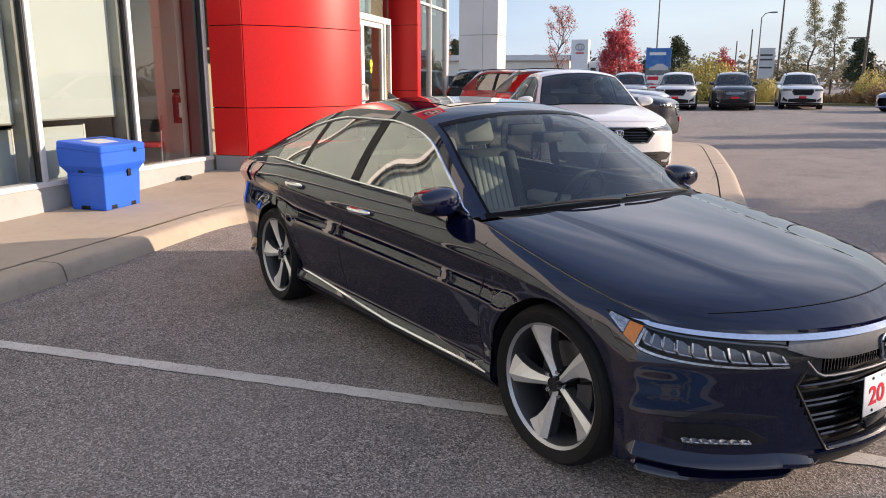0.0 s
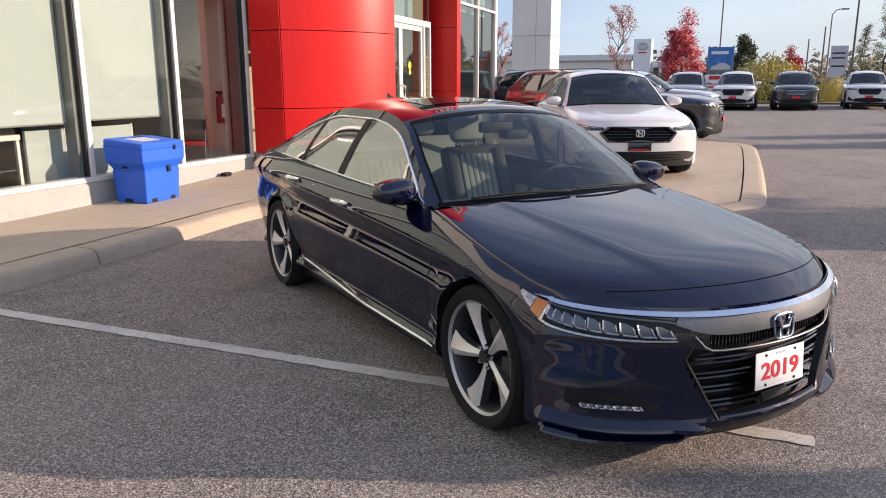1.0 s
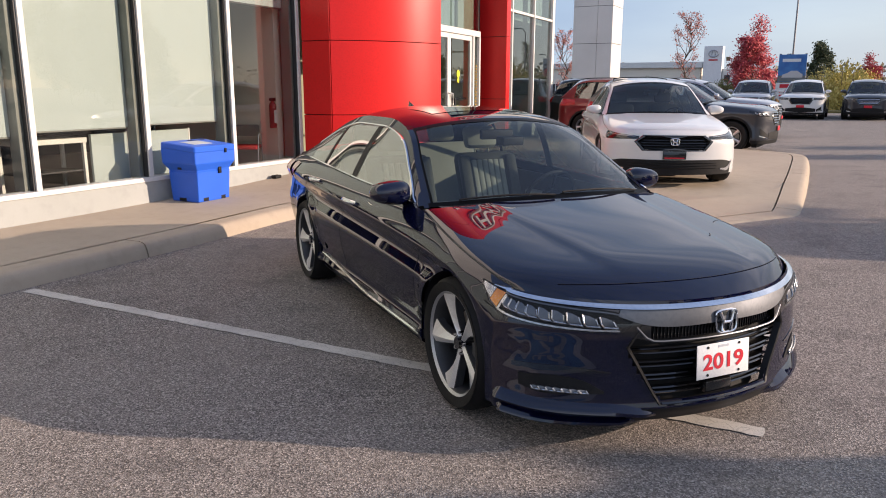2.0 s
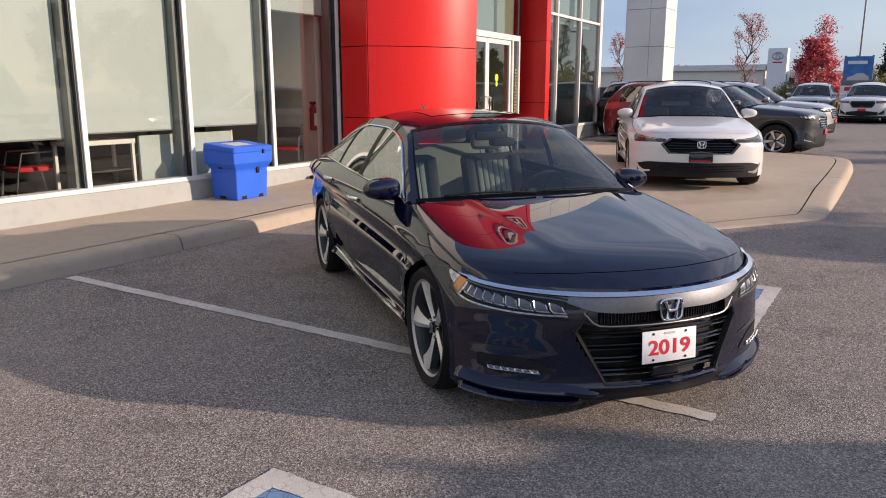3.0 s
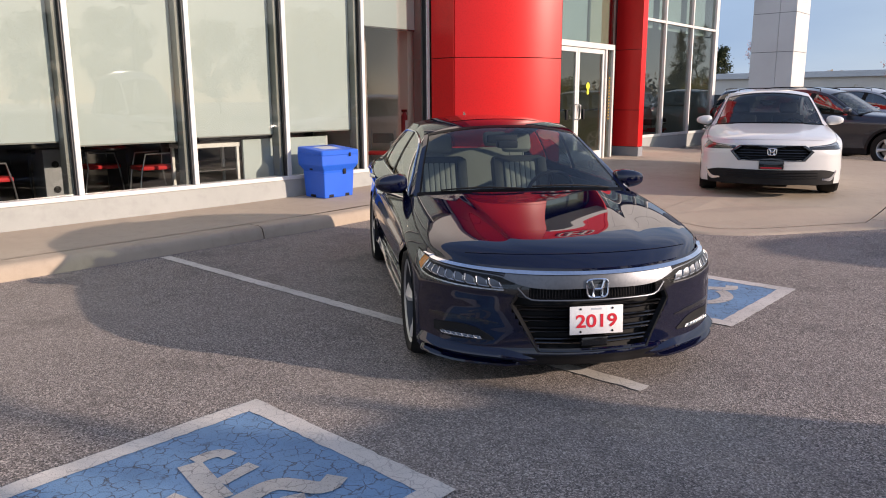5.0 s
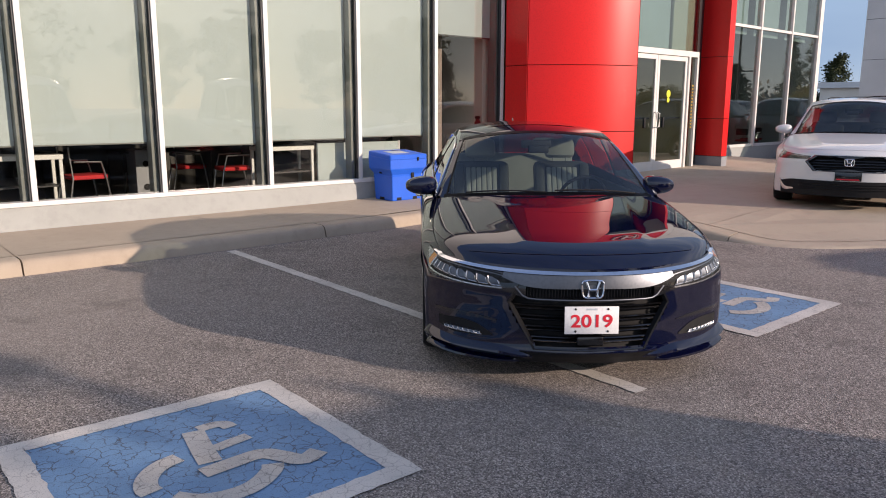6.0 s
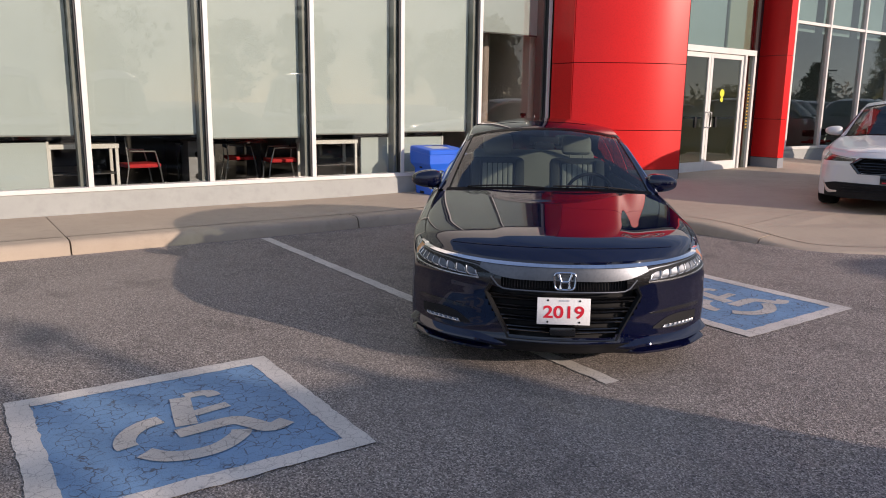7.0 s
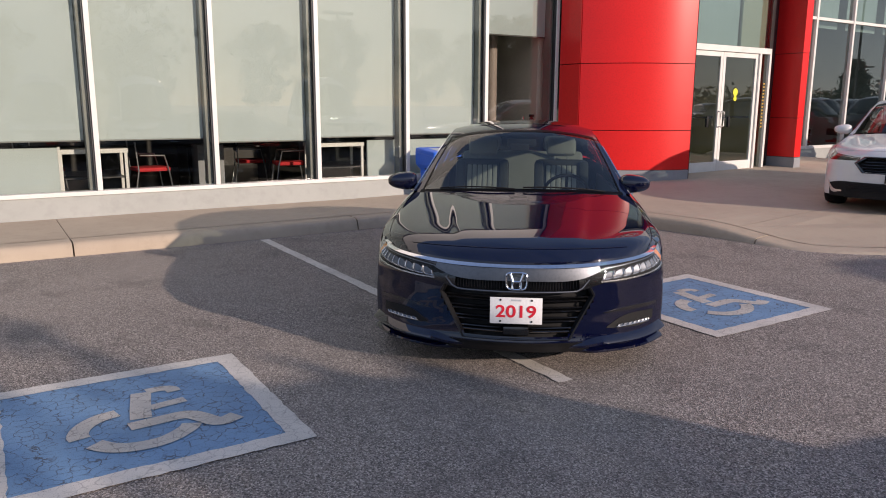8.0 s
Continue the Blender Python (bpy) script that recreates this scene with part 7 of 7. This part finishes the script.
gold = shrub_meshes(2, 2.6, 2.5, 5200, GOLD)
rust = shrub_meshes(4, 2.4, 1.1, 3600, RUST)
olive = shrub_meshes(6, 3.0, 2.2, 4800, OLIVE)


def shrub(name, meshes, x, y, s, label, group):
    root = thing(name, pose(x, y, lot(y) - 0.03, 0, 0, x * 70), label, "shrub", group)
    for n, me in zip(("stems", "leaves"), meshes):
        ob = new(n, me)
        ob.parent, ob.scale = root, (s, s, s)


for x, y, s in ((0.9, 47, 0.95), (1.9, 46, 1.05), (2.9, 48, 0.9), (4.4, 45, 0.55), (5.2, 46, 0.55), (10.2, 46, 0.75), (13.0, 48, 0.9)):
    shrub("golden_shrub", gold, x, y, s, "golden tall shrub on the verge", "golden shrubs")
for x, y, s in ((7.6, 45, 0.6), (8.9, 44.6, 0.7), (10.6, 44, 1.1), (12.2, 43.5, 1.2), (14, 44, 1.2), (6.6, 47, 0.9), (-2.5, 49, 0.9)):
    shrub("rusty_shrub", rust, x, y, s, "low rusty-brown shrub on the verge", "rusty shrubs")
for x, y, s in ((8.2, 60, 1.1), (14.2, 58, 1.0), (16.5, 55, 1.3), (-9.5, 62, 0.8), (2.3, 58, 1.1), (19, 57, 1.3), (-6, 60, 0.8), (-12, 62, 0.9)):
    shrub("olive_shrub", olive, x, y, s, "olive-green shrub on the verge", "olive shrubs")
bm = prism([(-40, 43.2), (40, 43.2), (40, 66), (-40, 66)], lambda x, y: lot(y) - 0.1, lambda x, y: lot(y) + 0.10)
setting("verge", bm, mottled("dry autumn grass", (0.12, 0.11, 0.04), (0.22, 0.18, 0.07), 1.5, 0.95, 0.5, 30), "dry autumn grass verge with a low kerb", "grass")

# low woods along the horizon, past counting
rnd = random.Random(31)
vs, fs = [], []
for k in range(260):
    cx, cy = rnd.uniform(-95, 95), rnd.uniform(118, 150)
    cr, ch = rnd.uniform(2.0, 4.5), rnd.uniform(3.0, 6.2)
    for _ in range(46):
        a, q = rnd.uniform(0, TAU), math.sqrt(rnd.random())
        c = Vector((cx + cr * q * math.cos(a), cy + cr * q * math.sin(a), lot(cy) + ch * (1 - 0.6 * q * q) * rnd.random() ** 0.6))
        u = Vector((rnd.gauss(0, 1), rnd.gauss(0, 1), rnd.gauss(0, 1))).normalized() * rnd.uniform(0.25, 0.6)
        w = u.orthogonal().normalized() * u.length * 0.7
        k0 = len(vs)
        vs += [c - u, c + w, c + u, c - w]
        fs.append((k0, k0 + 1, k0 + 2, k0 + 3))
woods = bpy.data.meshes.new("woods")
woods.from_pydata(vs, [], fs)
# the haze of distance is mixed into these leaf colours
woods.materials.append(leaf_mat("hazy autumn woods", (0.16, 0.14, 0.10), (0.24, 0.20, 0.14), (0.32, 0.25, 0.17)))
tagged(new("far_woods", woods), "hazy olive-brown woods along the horizon", "woods", "", "stuff")

# ---------------------------------------------------------------- signs, poles, the far showroom
board = thing("billboard", pose(-0.95, 50.4, lot(50.4)), "two-panel hoarding with a car picture over red lettering", "sign")
for x in (-0.7, 0.7):
    part("post", box(x - 0.06, x + 0.06, -0.02, 0.1, 0, 3.2), POLE, board, "", True)
part("upper_panel", box(-0.76, 0.76, -0.06, 0.0, 1.55, 3.15, 0.01), mottled("blue poster", (0.012, 0.10, 0.36), (0.05, 0.24, 0.55), 1.6, 0.5), board, "blue poster panel", True)
part("poster_strip", box(-0.55, 0.45, -0.066, -0.061, 2.72, 2.90), PLATE_WHITE, board, "", True)
part("poster_ground", box(-0.76, 0.76, -0.066, -0.061, 1.57, 1.92), mottled("poster grey", (0.10, 0.12, 0.13), (0.2, 0.22, 0.23), 3.0, 0.6), board, "", True)
bm = bmesh.new()
vsp = [bm.verts.new((x, -0.069, z)) for x, z in ((-0.55, 1.80), (-0.5, 1.98), (-0.25, 2.06), (-0.05, 2.20), (0.3, 2.20), (0.5, 2.05), (0.6, 2.0), (0.6, 1.80))]
bm.faces.new(vsp)
part("poster_car", bm, SILVER_PAINT, board, "", True)
part("lower_panel", box(-0.82, 0.76, -0.06, 0.0, 0.1, 1.5, 0.01), PLATE_WHITE, board, "white panel with red lettering", True)
for z, w, h in ((1.2, 0.42, 0.22), (0.9, 0.6, 0.10), (0.7, 0.5, 0.10)):
    part("red_lettering", box(-0.6, -0.6 + w * 1.6, -0.066, -0.061, z, z + h), PLATE_RED, board, "", True)


def pole(name, x, y, h, r, material, label, arm=0.0, lean=0.0):
    root = thing(name, pose(x, y, lot(y) - 0.05, 0, lean), label, "pole", "poles")
    bm = bmesh.new()
    add_cyl(bm, (0, 0, 0), (0, 0, h), r, r * 0.62, 10)
    part("shaft", bm, material, root)
    if arm:
        bm = bmesh.new()
        add_tube(bm, [(0, 0, h - 0.05), (arm * 0.4, 0, h + 0.25), (arm, 0, h + 0.32)], 0.035, 6)
        part("arm", bm, material, root)
        part("lamp_head", box(arm, arm + 0.45, -0.12, 0.12, h + 0.26, h + 0.36, 0.02), material, root)
    return root


pole("flag_pole", -1.22, 55.4, 11.5, 0.07, POLE, "tall pale grey metal mast")
pole("utility_pole", 9.4, 80, 9.0, 0.12, WOOD_POLE, "weathered timber utility pole")
pole("street_lamp", 5.75, 60.2, 5.6, 0.075, POLE, "grey metal street lamp with a curved arm", 0.55)
tall = pole("utility_pole", 12.5, 59.3, 11.0, 0.11, WOOD_POLE, "tall weathered timber utility pole with a cross arm")
part("cross_arm", box(-1.2, 0.1, -0.05, 0.05, 4.0, 4.1), WOOD_POLE, tall, "", True)
pole("utility_pole", 7.65, 90.1, 6.6, 0.11, WOOD_POLE, "weathered timber utility pole")
pole("utility_pole", 6.2, 90.2, 5.4, 0.10, WOOD_POLE, "weathered timber utility pole")
pole("street_lamp", 10.9, 85, 4.6, 0.07, POLE, "grey metal street lamp with a curved arm", 0.5)
sg = thing("road_sign", pose(7.8, 75, lot(75)), "grey two-post roadside sign", "sign")
for x in (-0.6, 0.6):
    part("post", box(x - 0.05, x + 0.05, -0.05, 0.05, 0, 3.8), POLE, sg, "", True)
part("sign_panel", box(-0.68, 0.68, -0.08, -0.05, 1.3, 4.0, 0.01), mottled("grey sign sheet", (0.50, 0.51, 0.52), (0.62, 0.63, 0.64), 1.5, 0.6), sg, "", True)
for z in (3.3, 2.9, 2.2):
    part("lettering_bar", box(-0.55, 0.5, -0.086, -0.081, z, z + 0.14), DARK_FRAME, sg, "", True)

CREAM_WALL = mottled("cream cladding", (0.72, 0.66, 0.56), (0.80, 0.74, 0.64), 0.5, 0.6)
far = thing("far_showroom", pose(-13.5, 76, lot(76)), "long pale low showroom with a white sign tower", "building")
part("wall", box(-16, 3.4, 0, 14, 0, 3.0, 0.02), CREAM_WALL, far, "", True)
part("window_band", box(-15.5, 2.8, -0.04, -0.002, 0.5, 1.5), DARK_FRAME, far, "dark window band", True)
for i in range(13):
    part("window_post", box(-15.5 + 1.5 * i, -15.42 + 1.5 * i, -0.08, -0.04, 0.5, 1.5), WHITE_FRAME, far, "", True)
part("roof", box(-16.4, 3.6, -0.4, 14.3, 3.0, 3.55, 0.03), WHITE_PANEL, far, "pale roof edge", True)
part("sign_tower", box(3.7, 5.35, -0.6, 0.9, 0, 4.95, 0.03), PLATE_WHITE, far, "white sign tower", True)
bm = bmesh.new()
add_tube(bm, [(4.55 + 0.42 * math.cos(TAU * i / 24), -0.63, 4.25 + 0.30 * math.sin(TAU * i / 24)) for i in range(24)], 0.06, 6, True)
add_tube(bm, [(4.55 + 0.14 * math.cos(TAU * i / 20), -0.63, 4.25 + 0.28 * math.sin(TAU * i / 20)) for i in range(20)], 0.045, 6, True)
part("sign_rings", bm, STEEL, far)
part("red_bar", box(4.15, 4.95, -0.63, -0.605, 3.62, 3.74), PLATE_RED, far, "", True)
part("annex", box(5.4, 7.2, -0.2, 4, 0, 2.9, 0.02), WHITE_PANEL, far, "", True)
for z in (0.7, 1.7):
    for x in (5.6, 6.4):
        part("annex_window", box(x, x + 0.5, -0.23, -0.2, z, z + 0.6), DARK_FRAME, far, "", True)

# across the road behind the aisle: what the panes mirror
lampb = thing("car_park_lamp", pose(21.2, 17.8, lot(17.8)), "tall car park lamp with two heads", "lamp")
bm = bmesh.new()
add_cyl(bm, (0, 0, 0), (0, 0, 6.2), 0.10, 0.07, 10)
part("shaft", bm, POLE, lampb)
for sy in (1, -1):
    part("lamp_head", box(-0.18, 0.18, sy * 0.12, sy * 0.85, 6.12, 6.30, 0.03), POLE, lampb)
# two unseen conifers, added to throw long shadow bands over the lot
for x, y in ((15.5, 23.95), (16.0, 26.75)):
    tree("conifer", pine, x, y, 30 * x, "dark green conifer added out of view for its shadow", "conifers", 0.95)
big = tree_meshes(14, 8.0, 2.4, 0.15, 2600, 0.2, OLIVE, "round", 0.0)
thin = tree_meshes(21, 8.0, 2.4, 0.15, 620, 0.2, OLIVE, "round", 0.0)
tree("bare_tree", thin, 16.0, 6.35, 40, "half-bare tree behind the parked vans", "roadside trees", 0.82)
for x, y, s in ((46, 22, 1.0), (50, 30, 1.15), (48, 12, 0.9), (52, 2, 1.1), (47, -8, 1.0), (54, -20, 1.2), (50, 40, 1.1), (58, 52, 1.2), (31.0, 36.6, 1.0), (34.5, 36.0, 0.7), (42.0, 44.0, 0.8)):
    tree("roadside_tree", big, x, y, x * y, "olive roadside tree across the lot", "roadside trees", s)
